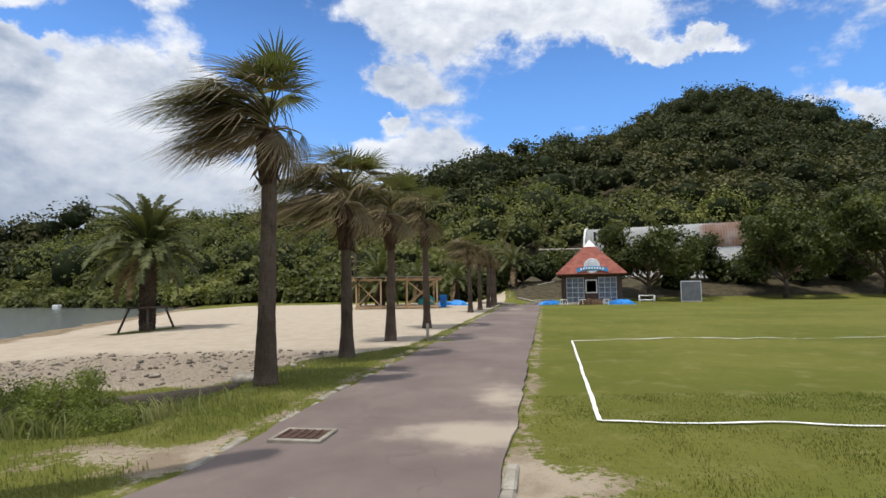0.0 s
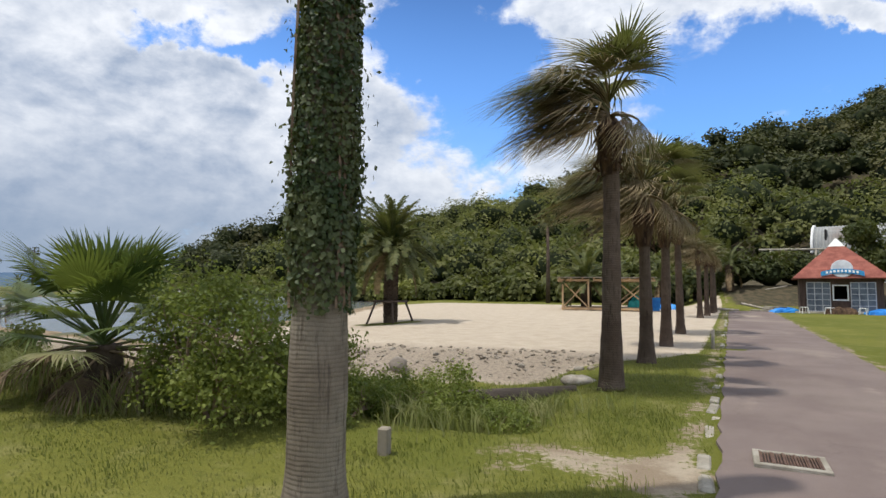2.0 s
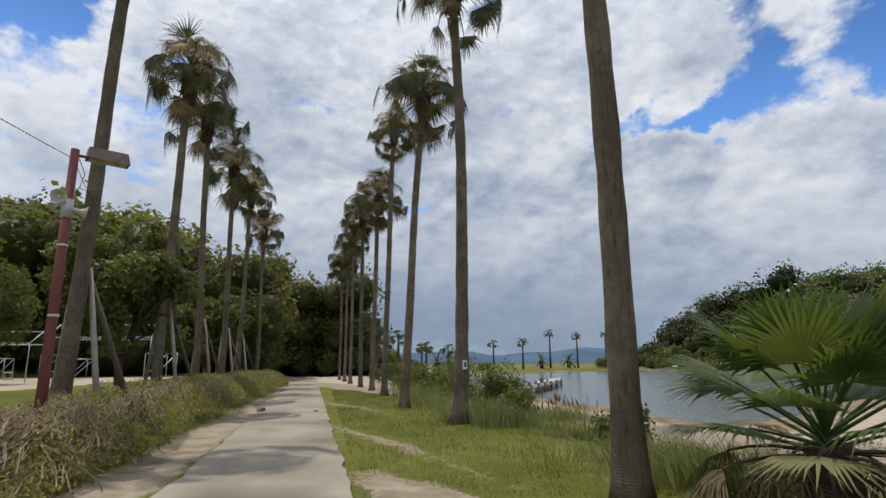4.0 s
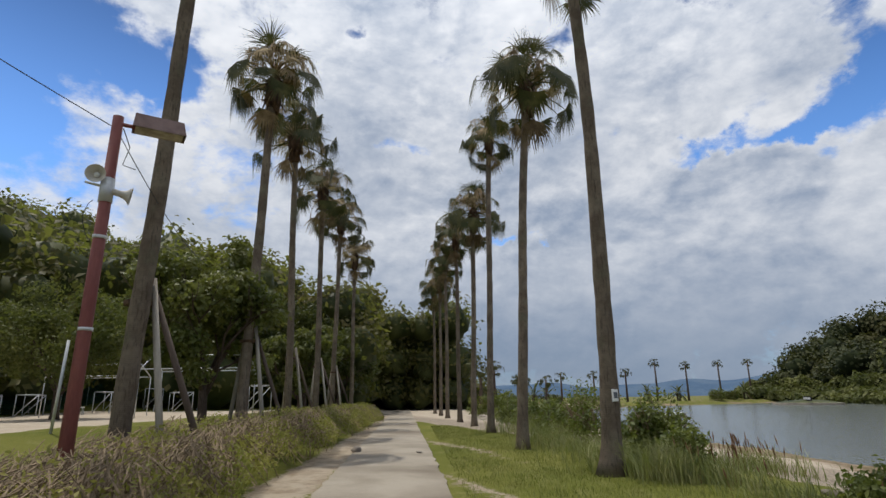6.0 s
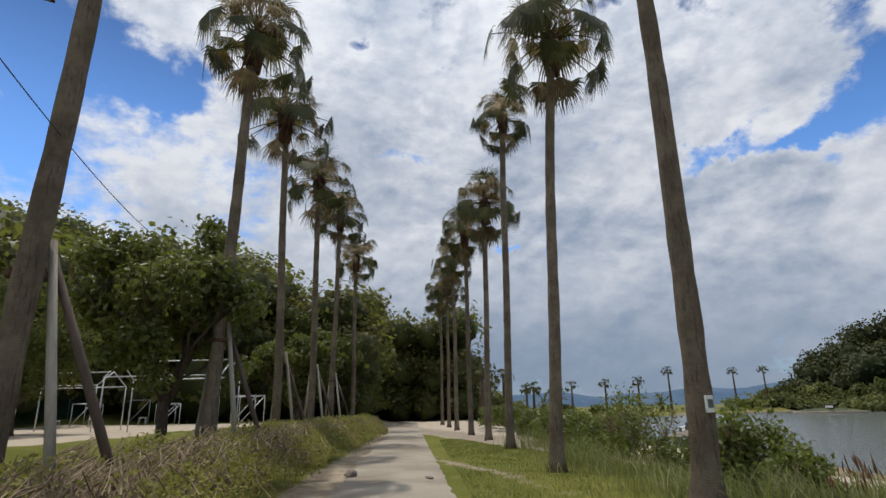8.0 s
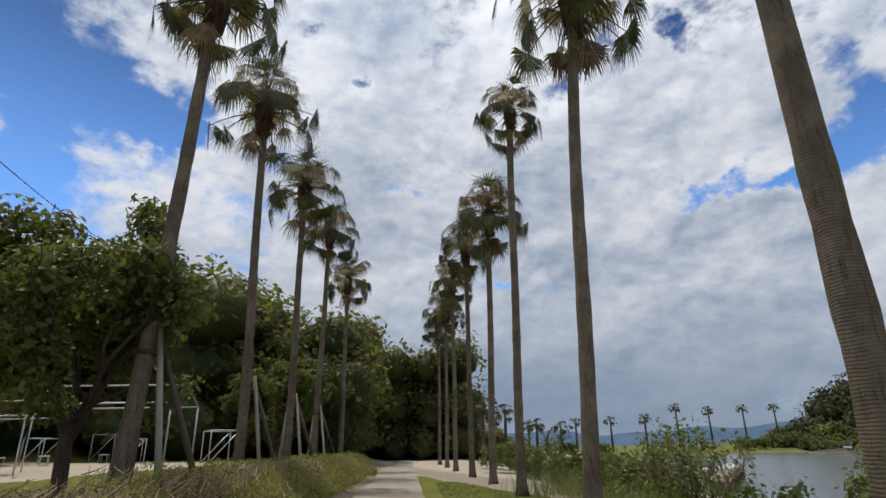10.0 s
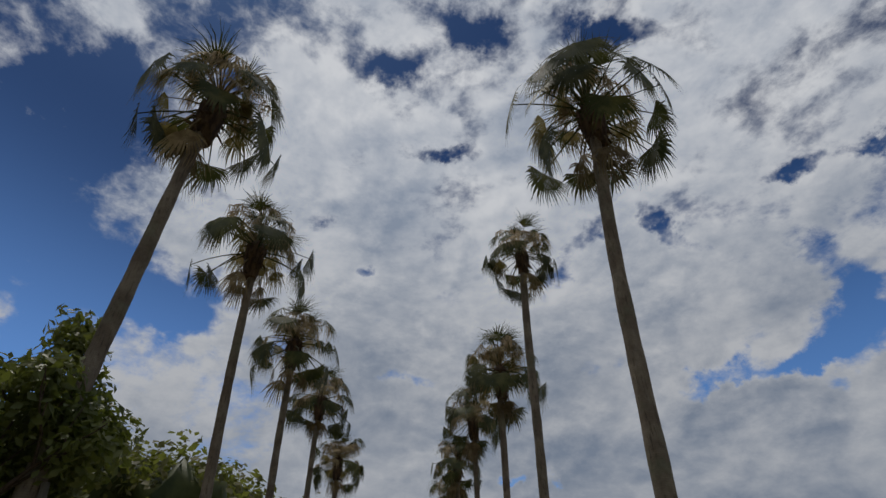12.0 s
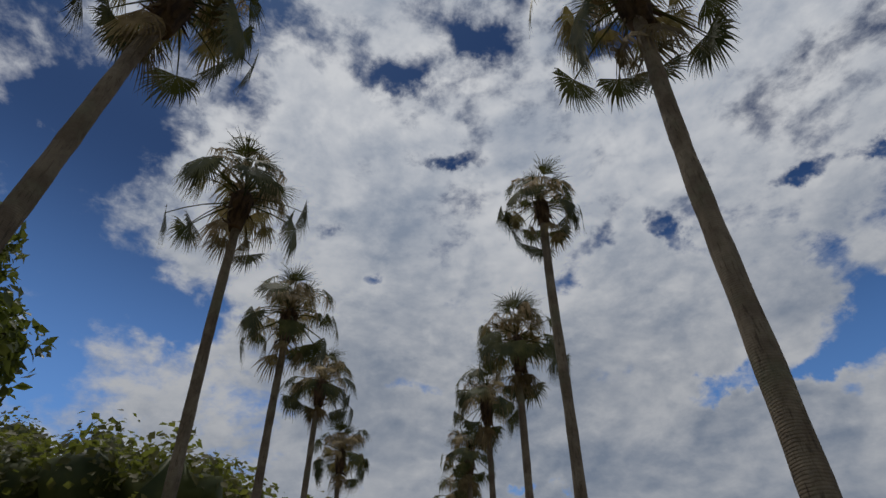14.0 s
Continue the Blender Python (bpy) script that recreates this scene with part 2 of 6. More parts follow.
M["leaf_bank"] = material("bank_shrub_leaf", ((0.075, 0.10, 0.022), (0.15, 0.165, 0.045)), 0.8, 0.55, 0.1, fine=6.0, thin=0.28, spec=0.3)
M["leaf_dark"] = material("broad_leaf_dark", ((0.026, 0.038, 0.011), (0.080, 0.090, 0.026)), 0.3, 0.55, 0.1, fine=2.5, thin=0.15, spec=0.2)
M["leaf_bright"] = material("shrub_leaf", ((0.085, 0.115, 0.022), (0.19, 0.215, 0.05)), 1.2, 0.55, 0.1, fine=8.0, thin=0.32, spec=0.2)
M["leaf_ivy"] = material("ivy_leaf", ((0.032, 0.056, 0.018), (0.10, 0.115, 0.045)), 3.5, 0.55, 0.1, fine=24.0, thin=0.12, spec=0.3)
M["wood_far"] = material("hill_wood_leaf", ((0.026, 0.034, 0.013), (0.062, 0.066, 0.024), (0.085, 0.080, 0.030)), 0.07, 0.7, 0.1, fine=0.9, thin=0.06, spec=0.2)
# near-black green for crown cores: shade between leaves put into the colour
M["wood_shade_core"] = material("hill_wood_shade", ((0.013, 0.019, 0.008), (0.026, 0.033, 0.012)), 0.5, 0.95, 0.4, spec=0.1)
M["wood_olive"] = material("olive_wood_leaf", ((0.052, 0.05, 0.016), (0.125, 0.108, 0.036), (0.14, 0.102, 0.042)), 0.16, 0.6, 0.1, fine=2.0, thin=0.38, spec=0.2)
M["date_leaf"] = material("date_palm_leaf", ((0.045, 0.058, 0.018), (0.115, 0.12, 0.042)), 2.0, 0.6, 0.15, thin=0.12, each=0.25, spec=0.2)
# leaf of the wood's edge; its lighter tone also paints sunlight on left slopes
M["wood_edge_lit"] = material("edge_and_sunlit_wood_leaf", ((0.055, 0.066, 0.02), (0.145, 0.148, 0.048), (0.20, 0.205, 0.06)), 0.13, 0.65, 0.1, fine=1.5, thin=0.2, spec=0.2)
M["hedge_twig"] = material("hedge_twig", ((0.13, 0.095, 0.055), (0.31, 0.23, 0.145)), 5, 0.9, 0.3)
M["hedge_leaf"] = material("hedge_leaf", ((0.15, 0.155, 0.034), (0.29, 0.255, 0.07)), 0.7, 0.6, 0.1, fine=6.0, thin=0.35, spec=0.25)
M["twig"] = material("bare_twig", ((0.17, 0.115, 0.078), (0.34, 0.25, 0.17)), 5, 0.9, 0.3)
M["grass_blade"] = material("grass_blade", ((0.13, 0.145, 0.034), (0.23, 0.215, 0.075)), 0.8, 0.6, 0.1, fine=5.0, thin=0.42)
M["reed"] = material("tall_grass", ((0.14, 0.165, 0.045), (0.26, 0.25, 0.10)), 1.2, 0.6, 0.1, fine=5.0, thin=0.25)
M["seed"] = material("seed_head", ((0.13, 0.065, 0.03), (0.22, 0.12, 0.06)), 3, 0.9, 0.2)
M["concrete"] = material("path_concrete", ((0.24, 0.205, 0.155), (0.33, 0.288, 0.225), (0.17, 0.138, 0.10)), 0.55, 0.9, 0.35, fine=32)
M["asphalt"] = material("red_asphalt", ((0.142, 0.108, 0.096), (0.186, 0.146, 0.128), (0.22, 0.178, 0.15)), 0.5, 0.9, 0.5, fine=90, relief=0.008)
M["kerb"] = material("kerb_concrete", ((0.24, 0.215, 0.165), (0.38, 0.35, 0.29)), 2.5, 0.9, 0.5, each=0.15)
M["stone"] = material("stone", ((0.24, 0.21, 0.17), (0.40, 0.36, 0.30)), 5, 0.9, 0.6, each=0.2)
M["clod"] = material("gravel_clod", ((0.20, 0.165, 0.125), (0.36, 0.31, 0.245)), 6, 0.95, 0.5)
M["iron"] = material("rusty_iron", ((0.10, 0.06, 0.045), (0.18, 0.11, 0.08)), 9, 0.7, 0.4, metal=0.5)
M["line"] = material("line_chalk", ((0.72, 0.73, 0.68), (0.85, 0.85, 0.82)), 3, 0.9, 0.3)
M["logwood"] = material("weathered_log", ((0.16, 0.135, 0.11), (0.30, 0.26, 0.215)), 2, 0.9, 0.8, stretch=(0.2, 1, 1))
M["log_dark"] = material("sodden_log", ((0.05, 0.04, 0.032), (0.13, 0.105, 0.082)), 3, 0.9, 0.9, stretch=(0.25, 1, 1))
M["timber"] = material("new_timber", ((0.46, 0.30, 0.16), (0.60, 0.42, 0.25)), 2, 0.7, 0.2, each=0.12)
M["pole"] = material("weathered_pole", ((0.24, 0.21, 0.17), (0.40, 0.36, 0.30)), 3, 0.9, 0.6, stretch=(1, 1, 0.15), each=0.2)
M["pole_dark"] = material("dark_pole", ((0.06, 0.045, 0.035), (0.12, 0.09, 0.07)), 3, 0.9, 0.5, stretch=(1, 1, 0.15))


M["red_paint"] = material("faded_red_paint", ((0.17, 0.05, 0.042), (0.24, 0.085, 0.07)), 3, 0.6, 0.2, stretch=(1, 1, 0.2))
M["horn"] = material("horn_speaker_plastic", ((0.40, 0.37, 0.30), (0.50, 0.47, 0.40)), 6, 0.5, 0.1)
M["lamp_box"] = material("lamp_housing", ((0.20, 0.13, 0.12), (0.26, 0.18, 0.165)), 5, 0.6, 0.2)
# islet board's dark paint; also shade as colour in drain and hall arch
M["dark"] = material("dark_board_and_hole_shade", ((0.02, 0.02, 0.02), (0.04, 0.035, 0.03)), 5, 0.8, 0.1)
M["cable"] = material("black_cable", ((0.015, 0.015, 0.016), (0.03, 0.03, 0.03)), 5, 0.6, 0.1)
M["roof_red"] = material("red_roof_slates", ((0.21, 0.06, 0.043), (0.30, 0.10, 0.07)), 2.5, 0.75, 0.3, each=0.12)
M["white_paint"] = material("white_paint", ((0.66, 0.66, 0.63), (0.80, 0.80, 0.77)), 3, 0.6, 0.1)
M["brown_wall"] = material("dark_brown_boards", ((0.055, 0.035, 0.028), (0.10, 0.065, 0.05)), 3, 0.8, 0.3, stretch=(4, 4, 0.4))
M["lattice"] = material("pale_lattice_panel", ((0.42, 0.44, 0.47), (0.55, 0.57, 0.60)), 3, 0.6, 0.1)
M["pane"] = material("dusty_window", ((0.10, 0.12, 0.16), (0.17, 0.20, 0.25)), 2, 0.25, 0.05, spec=0.6)
M["blue_sign"] = material("blue_sign_paint", ((0.02, 0.16, 0.36), (0.04, 0.25, 0.46)), 3, 0.5, 0.05)
M["sheet"] = material("ribbed_roof_sheet", ((0.26, 0.27, 0.26), (0.36, 0.36, 0.345), (0.17, 0.10, 0.07)), 0.3, 0.6, 0.2, metal=0.1)
M["tarp"] = material("blue_tarpaulin", ((0.015, 0.16, 0.52), (0.03, 0.26, 0.66)), 2, 0.45, 0.4)
M["teal"] = material("teal_sheet", ((0.02, 0.25, 0.24), (0.04, 0.36, 0.33)), 2, 0.6, 0.3)
M["board"] = material("grey_board", ((0.10, 0.11, 0.125), (0.14, 0.15, 0.165)), 2, 0.7, 0.1)
M["pipe"] = material("galvanised_pipe", ((0.45, 0.46, 0.46), (0.58, 0.59, 0.58)), 4, 0.45, 0.1, metal=0.4)
M["net"] = material("green_net", ((0.012, 0.06, 0.04), (0.025, 0.09, 0.06)), 3, 0.8, 0.2)
# the haze of distance is mixed into this blue
M["far_hill"] = material("far_hills_haze_blue", ((0.075, 0.12, 0.185), (0.10, 0.145, 0.205)), 0.02, 1.0, 0.0, spec=0.0)
M["islet"] = material("islet_stone_edge", ((0.22, 0.19, 0.15), (0.32, 0.28, 0.22)), 1, 0.9, 0.5)


def sandy_asphalt():
    """The red asphalt with drifts of pale sand lying on it where the wind left them."""
    m = M["asphalt"].copy()
    m.name = "red_asphalt_with_sand"
    N = Nodes(m.node_tree)
    p = [n for n in m.node_tree.nodes if n.type == "BSDF_PRINCIPLED"][0]
    col = p.inputs["Base Color"].links[0].from_socket
    vec = N.add("ShaderNodeTexCoord").outputs["Object"]
    a = N.add("ShaderNodeAttribute", {"attribute_name": "drift"}).outputs["Fac"]
    n1, n2 = N.noise(vec, 1.6, 6.0, 0.65), N.noise(vec, 22.0, 4.0, 0.7)
    f = N.math("ADD", a, N.math("ADD", N.math("MULTIPLY", N.math("SUBTRACT", n1, 0.5), 1.1), N.math("MULTIPLY", N.math("SUBTRACT", n2, 0.5), 0.35)))
    thin = N.math("MULTIPLY", N.ramp(N.noise(vec, 0.6, 5.0, 0.7), 0.5, 0.75), 0.35)
    col = N.mix(thin, col, (0.25, 0.195, 0.165))
    crack = N.add("ShaderNodeTexVoronoi", {"feature": "DISTANCE_TO_EDGE"}, Vector=N.add("ShaderNodeVectorMath", {"operation": "ADD"}, i0=vec, i1=N.add("ShaderNodeTexNoise", None, Scale=2.0, Vector=vec).outputs["Color"]).outputs[0], Scale=0.45)
    col = N.mix(N.math("MULTIPLY", N.ramp(crack.outputs["Distance"], 0.010, 0.003), 0.22), col, (0.09, 0.07, 0.06))
    N.put(p, "Base Color", N.mix(N.math("MULTIPLY", N.ramp(f, 0.25, 1.0), 0.9), col, (0.40, 0.34, 0.265)))
    return m


M["asphalt_sand"] = sandy_asphalt()

# ---- shapes ----
def mesh_of(name, verts, faces, mat, smooth=False):
    me = bpy.data.meshes.new(name)
    v = np.asarray(verts, dtype=np.float32)
    if isinstance(faces, np.ndarray):
        n, k = faces.shape
        me.vertices.add(len(v)), me.loops.add(n * k), me.polygons.add(n)
        me.vertices.foreach_set("co", v.ravel())
        me.loops.foreach_set("vertex_index", faces.astype(np.int32).ravel())
        me.polygons.foreach_set("loop_start", np.arange(0, n * k, k, dtype=np.int32))
        me.update(calc_edges=True)
    else:
        me.from_pydata([tuple(map(float, p)) for p in v], [], [tuple(map(int, q)) for q in faces])
    if mat:
        me.materials.append(mat)
    if smooth:
        me.polygons.foreach_set("use_smooth", [True] * len(me.polygons))
    me.update()
    return me


def part(name, data, parent, label=""):
    ob = new(name, data)
    ob.parent = parent
    return tagged(ob, label)


def thing(name, at, label, category, group="", kind="", turn=0.0):
    ob = new(name)
    ob.matrix_world = pose(*at, 0, 0, turn)
    return tagged(ob, label, category, group, kind)


class Shape:
    """Collects verts and faces of one mesh."""

    def __init__(self):
        self.v, self.f = [], []

    def add(self, verts, faces):
        k = len(self.v)
        self.v += [tuple(p) for p in verts]
        self.f += [tuple(i + k for i in q) for q in faces]
        return self

    def tube(self, points, radii, sides=8, cap=True):
        points = [Vector(p) for p in points]
        rings, ref = [], Vector((0.31, 0.95, 0.05))
        for i, p in enumerate(points):
            d = (points[min(i + 1, len(points) - 1)] - points[max(i - 1, 0)]).normalized()
            a = d.cross(ref)
            a = (a if a.length > 0.05 else d.cross(Vector((1, 0, 0)))).normalized()
            b = d.cross(a)
            r = radii[i] if hasattr(radii, "__len__") else radii
            rings += [p + (a * math.cos(t) + b * math.sin(t)) * r for t in (2 * math.pi * k / sides for k in range(sides))]
        faces = [(i * sides + k, i * sides + (k + 1) % sides, (i + 1) * sides + (k + 1) % sides, (i + 1) * sides + k)
                 for i in range(len(points) - 1) for k in range(sides)]
        if cap:
            faces += [tuple(reversed(range(sides))), tuple(range((len(points) - 1) * sides, len(points) * sides))]
        return self.add(rings, faces)

    def box(self, lo, hi, bevel=0.0, m=None):
        bm = bmesh.new()
        bmesh.ops.create_cube(bm, size=1)
        for v in bm.verts:
            v.co = [(lo[i] + hi[i]) / 2 + v.co[i] * (hi[i] - lo[i]) for i in range(3)]
        if bevel:
            bmesh.ops.bevel(bm, geom=list(bm.edges), offset=bevel, segments=1, affect="EDGES")
        bm.verts.index_update()
        vs = [(m @ v.co if m else v.co.copy()) for v in bm.verts]
        self.add(vs, [[v.index for v in f.verts] for f in bm.faces])
        bm.free()
        return self

    def lathe(self, profile, sides=16, m=None):
        vs, n = [], len(profile)
        for k in range(sides):
            a = 2 * math.pi * k / sides
            vs += [Vector((r * math.cos(a), r * math.sin(a), z)) for r, z in profile]
        fs = [(k * n + i, ((k + 1) % sides) * n + i, ((k + 1) % sides) * n + i + 1, k * n + i + 1) for k in range(sides) for i in range(n - 1)]
        return self.add([m @ v for v in vs] if m else vs, fs)

    def mesh(self, name, mat, smooth=False):
        return mesh_of(name, self.v, self.f, mat, smooth)


def leaf_mesh(name, points, outward, size, mat, rng, aspect=0.5, vary=0.35, loose=0.9, fold=0.25, dangle=0.0):
    """Small folded leaves, one at each point, facing roughly outward: four corners and two triangles each."""
    p = np.asarray(points, dtype=np.float64)
    n = len(p)
    nor = np.asarray(outward) + rng.normal(size=(n, 3)) * loose
    nor /= np.linalg.norm(nor, axis=1)[:, None] + 1e-9
    a = np.cross(nor, rng.normal(size=(n, 3)))
    a[:, 2] -= dangle
    a /= np.linalg.norm(a, axis=1)[:, None] + 1e-9
    b = np.cross(nor, a)
    s = (size * (1 + vary * rng.uniform(-1, 1, n)))[:, None]
    v = np.empty((n, 4, 3))
    v[:, 0] = p - a * s * 0.5
    v[:, 1] = p + b * s * aspect * 0.5 + nor * s * fold * 0.4
    v[:, 2] = p + a * s * 0.5
    v[:, 3] = p - b * s * aspect * 0.5 + nor * s * fold * 0.4
    k = np.arange(n)[:, None] * 4
    f = np.concatenate([k + np.array([[0, 1, 2]]), k + np.array([[0, 2, 3]])], axis=1).reshape(-1, 3)
    return mesh_of(name, v.reshape(-1, 3), f, mat)


def ball(n, rng):
    d = rng.normal(size=(n, 3))
    return d / np.linalg.norm(d, axis=1)[:, None]


def lumpy(d, seed, amount=0.3, freq=1.7):
    """A wavy factor over directions, for uneven crowns."""
    rng = np.random.default_rng(seed)
    out = np.ones(len(d))
    for k in range(5):
        w = rng.normal(size=3) * freq * (1 + 0.6 * k)
        out += amount / (1 + 0.7 * k) * np.sin(d @ w + rng.uniform(0, 6.3))
    return out


def step(x, a, b):
    t = np.clip((x - a) / (b - a), 0, 1)
    return t * t * (3 - 2 * t)


# ---- ground ----
WATER = -0.55
ROW_U, ROW_N = np.array([-0.968, 0.251]), np.array([0.251, 0.968])      # along the tall palms, and from them to the lake


def red_left(y):
    return -1.46 + 0.178 * (y - 8.0)


def red_right(y):
    return 1.13 + 0.184 * (y - 8.03)


def foot(x, y):
    """Metres behind the foot of the hills."""
    u = np.clip(-x - 15, 0, 86)
    a = y - (70 + 0.10 * np.maximum(x, 0) + 0.0013 * u ** 2 + 0.45 * u + 3.0 * np.maximum(-x - 127, 0))
    b = x * 0.93 + y * 0.35 - 74
    return np.maximum(a, b)


def height(x, y):
    x, y = np.asarray(x, dtype=float), np.asarray(y, dtype=float)
    row = x * ROW_N[0] + y * ROW_N[1] - 2.1
    d2 = (x + 22) * -0.963 + (y - 20) * -0.27
    e = np.minimum((row - 1.8) / 8.0, (d2 + 11.3) / 9.0)
    h = -0.6 * np.clip(e, 0, 2.2)
    # the ditch between the lawn and the beach
    win = step(-x, 2.7, 4.6) * (1 - step(-x, 13, 19))
    h -= win * 0.34 * step(y + 0.25 * (x + 5), 5.6, 7.4) * (1 - step(y, 10.3, 13.4))
    # far spit, and the land beyond the lake
    far = (x + 108) * -0.98 + (y - 82) * -0.19
    back = foot(x, y)
    h += step(far, -3, 2) * (np.maximum(-h, 0) + 0.25)
    rise = step(back, -6, 4)
    h = h * (1 - rise) + rise * 0.6
    h += 2.1 * step(y, 49, 60) * step(x, 3, 9)
    # hills
    hill = 50.5 * np.exp(-(((x - 114) / 86) ** 2 + ((y - 245) / 98) ** 2)) + 25 * np.exp(-(((x - 124) / 60) ** 2 + ((y - 248) / 60) ** 2))
    hill += 25 * np.exp(-(((x - 12) / 78) ** 2 + ((y - 168) / 50) ** 2))
    hill += 2.5 * np.exp(-(((x + 70) / 50) ** 2 + ((y - 165) / 40) ** 2))
    hill += 11.5 * np.exp(-(((x + 108) / 36) ** 2 + ((y - 158) / 32) ** 2)) + 13 * np.exp(-(((x - 190) / 42) ** 2 + ((y - 222) / 55) ** 2))
    h += hill * step(back, -3, 36)
    # the sports court lies on a low terrace
    h += 0.85 * step(-(row + 2.1), 5.2, 10.5) * step(-x, 9, 16)
    # wooded slope beyond the sports court
    c = -(x * ROW_N[0] + y * ROW_N[1]) - 25
    h += 9 * step(c, 0, 42) * step(-x, 2, 35) + 9 * step(c, -8, 6) * step(-x, 48, 105)
    h += 0.03 * np.sin(x * 0.9 + 1.3 * np.sin(y * 0.7)) * np.sin(y * 1.1 + 0.5) * step(np.abs(x) + np.abs(y), 4, 12)
    return h


def masks(x, y):
    """Shares of sand, bare earth and mud, from 0 to 1."""
    row = x * ROW_N[0] + y * ROW_N[1] - 2.1
    h = height(x, y)
    edge = np.where(x < -4, 10.6, 10.6 + 1.5 * np.clip(x + 4, 0, 3) ** 0.8)
    sand = step(y, edge - 0.5, edge + 0.5) * step(red_left(y) - 0.45 - x, -0.2, 0.35) * (1 - step(foot(x, y), -4, 1))
    sand = np.maximum(sand * step(-y, -62, -52), step(row, 5.0, 7.0) * step(-x, 8, 12) * (1 - step(-x, 22, 27)) * (1 - step(y, 22, 26)))
    mud = step(-h, 0.30, 0.5)
    c = x * ROW_N[0] + y * ROW_N[1]
    sand = sand * (1 - 0.9 * np.exp(-(((x + 12.4) / 2.0) ** 2 + ((y - 23.0) / 1.3) ** 2)))
    court = step(-c, 10.3, 11.0) * (1 - step(-c, 24, 26)) * step(-x, 12, 15) * (1 - step(-x, 52, 56))
    sand = np.maximum(sand, court)
    p = lambda cx, cy, rx, ry: np.exp(-(((x - cx) / rx) ** 2 + ((y - cy) / ry) ** 2))
    bare = 0.72 * p(-3.05, 5.15, 0.95, 0.6) + 1.2 * p(-11.2, 3.05, 2.7, 0.62) + 0.7 * p(-17, 4.3, 5.5, 0.3) + 0.7 * p(-27, 6.6, 6, 0.35) + 0.85 * p(0.95, 4.25, 0.55, 0.5) + 0.55 * np.exp(-((x - red_left(y) + 0.25) / 0.25) ** 2) * (y > 4)
    bare = bare + 0.55 * np.exp(-((x - red_right(y) - 0.12) / 0.22) ** 2) * (y > 3) * (y < 45) + 1.1 * np.exp(-((c + 3.65) / 0.6) ** 2) * (x < -9)
    bare = bare + 0.4 * step((x + 108) * -0.98 + (y - 82) * -0.19, -4, 0) * (foot(x, y) < 0)
    bare = bare + 0.55 * (1 - step(np.hypot(x + 4, y + 1), 3, 9)) * (c < -0.2)
    return np.clip(sand, 0, 1), np.clip(bare, 0, 1), mud


def litter_and_shade_of(x, y):
    """Dark leaf mould under the woods, also painted on the bank behind the field for its shade, from 0 to 1."""
    return np.maximum(step(foot(x, y), -1, 4), step(y, 50.6, 52.6) * step(x, 5, 9))


def spaced(lo, a, b, hi, near, growth):
    """Grid lines: even between a and b, ever wider outside."""
    mid = list(np.arange(a, b, near))
    out, s, v = [], near, a
    while v > lo:
        s *= growth
        v -= s
        out.append(v)
    out2, s, v = [], near, mid[-1]
    while v < hi:
        s *= growth
        v += s
        out2.append(v)
    return np.array(out[::-1] + mid + out2)


gx, gy = spaced(-2600, -30, 6, 2200, 0.23, 1.05), spaced(-1500, -3, 16, 2600, 0.23, 1.05)
X, Y = np.meshgrid(gx, gy)
Z = height(X, Y)
rough = np.array([noise.noise(Vector((a * 1.6, b * 1.6, 0))) for a, b in zip(X.ravel(), Y.ravel())]).reshape(X.shape)
sandy, bare, mud = masks(X, Y)
gravel = sandy * (1 - step(Y, 12.5, 14.5)) * step(-X, 2, 3.5) * (Y > 9)
grit = np.array([noise.noise(Vector((a * 5.5, b * 5.5, 9))) for a, b in zip(X.ravel(), Y.ravel())]).reshape(X.shape)
Z = Z + gravel * grit * 0.055 + rough * (0.025 + 0.07 * gravel) * (1 - step(np.abs(X + 10) + np.abs(Y - 6), 50, 70))
nx, ny = len(gx), len(gy)
i, j = np.meshgrid(np.arange(nx - 1), np.arange(ny - 1))
k = (j * nx + i).ravel()
gm = mesh_of("ground", np.stack([X, Y, Z], -1).reshape(-1, 3), np.stack([k, k + 1, k + 1 + nx, k + nx], 1), None, True)
for key, data in (("sand", sandy), ("bare", bare), ("mud", mud), ("gravel", gravel), ("litter_shade", litter_and_shade_of(X, Y))):
    gm.attributes.new(key, "FLOAT", "POINT").data.foreach_set("value", data.astype(np.float32).ravel())


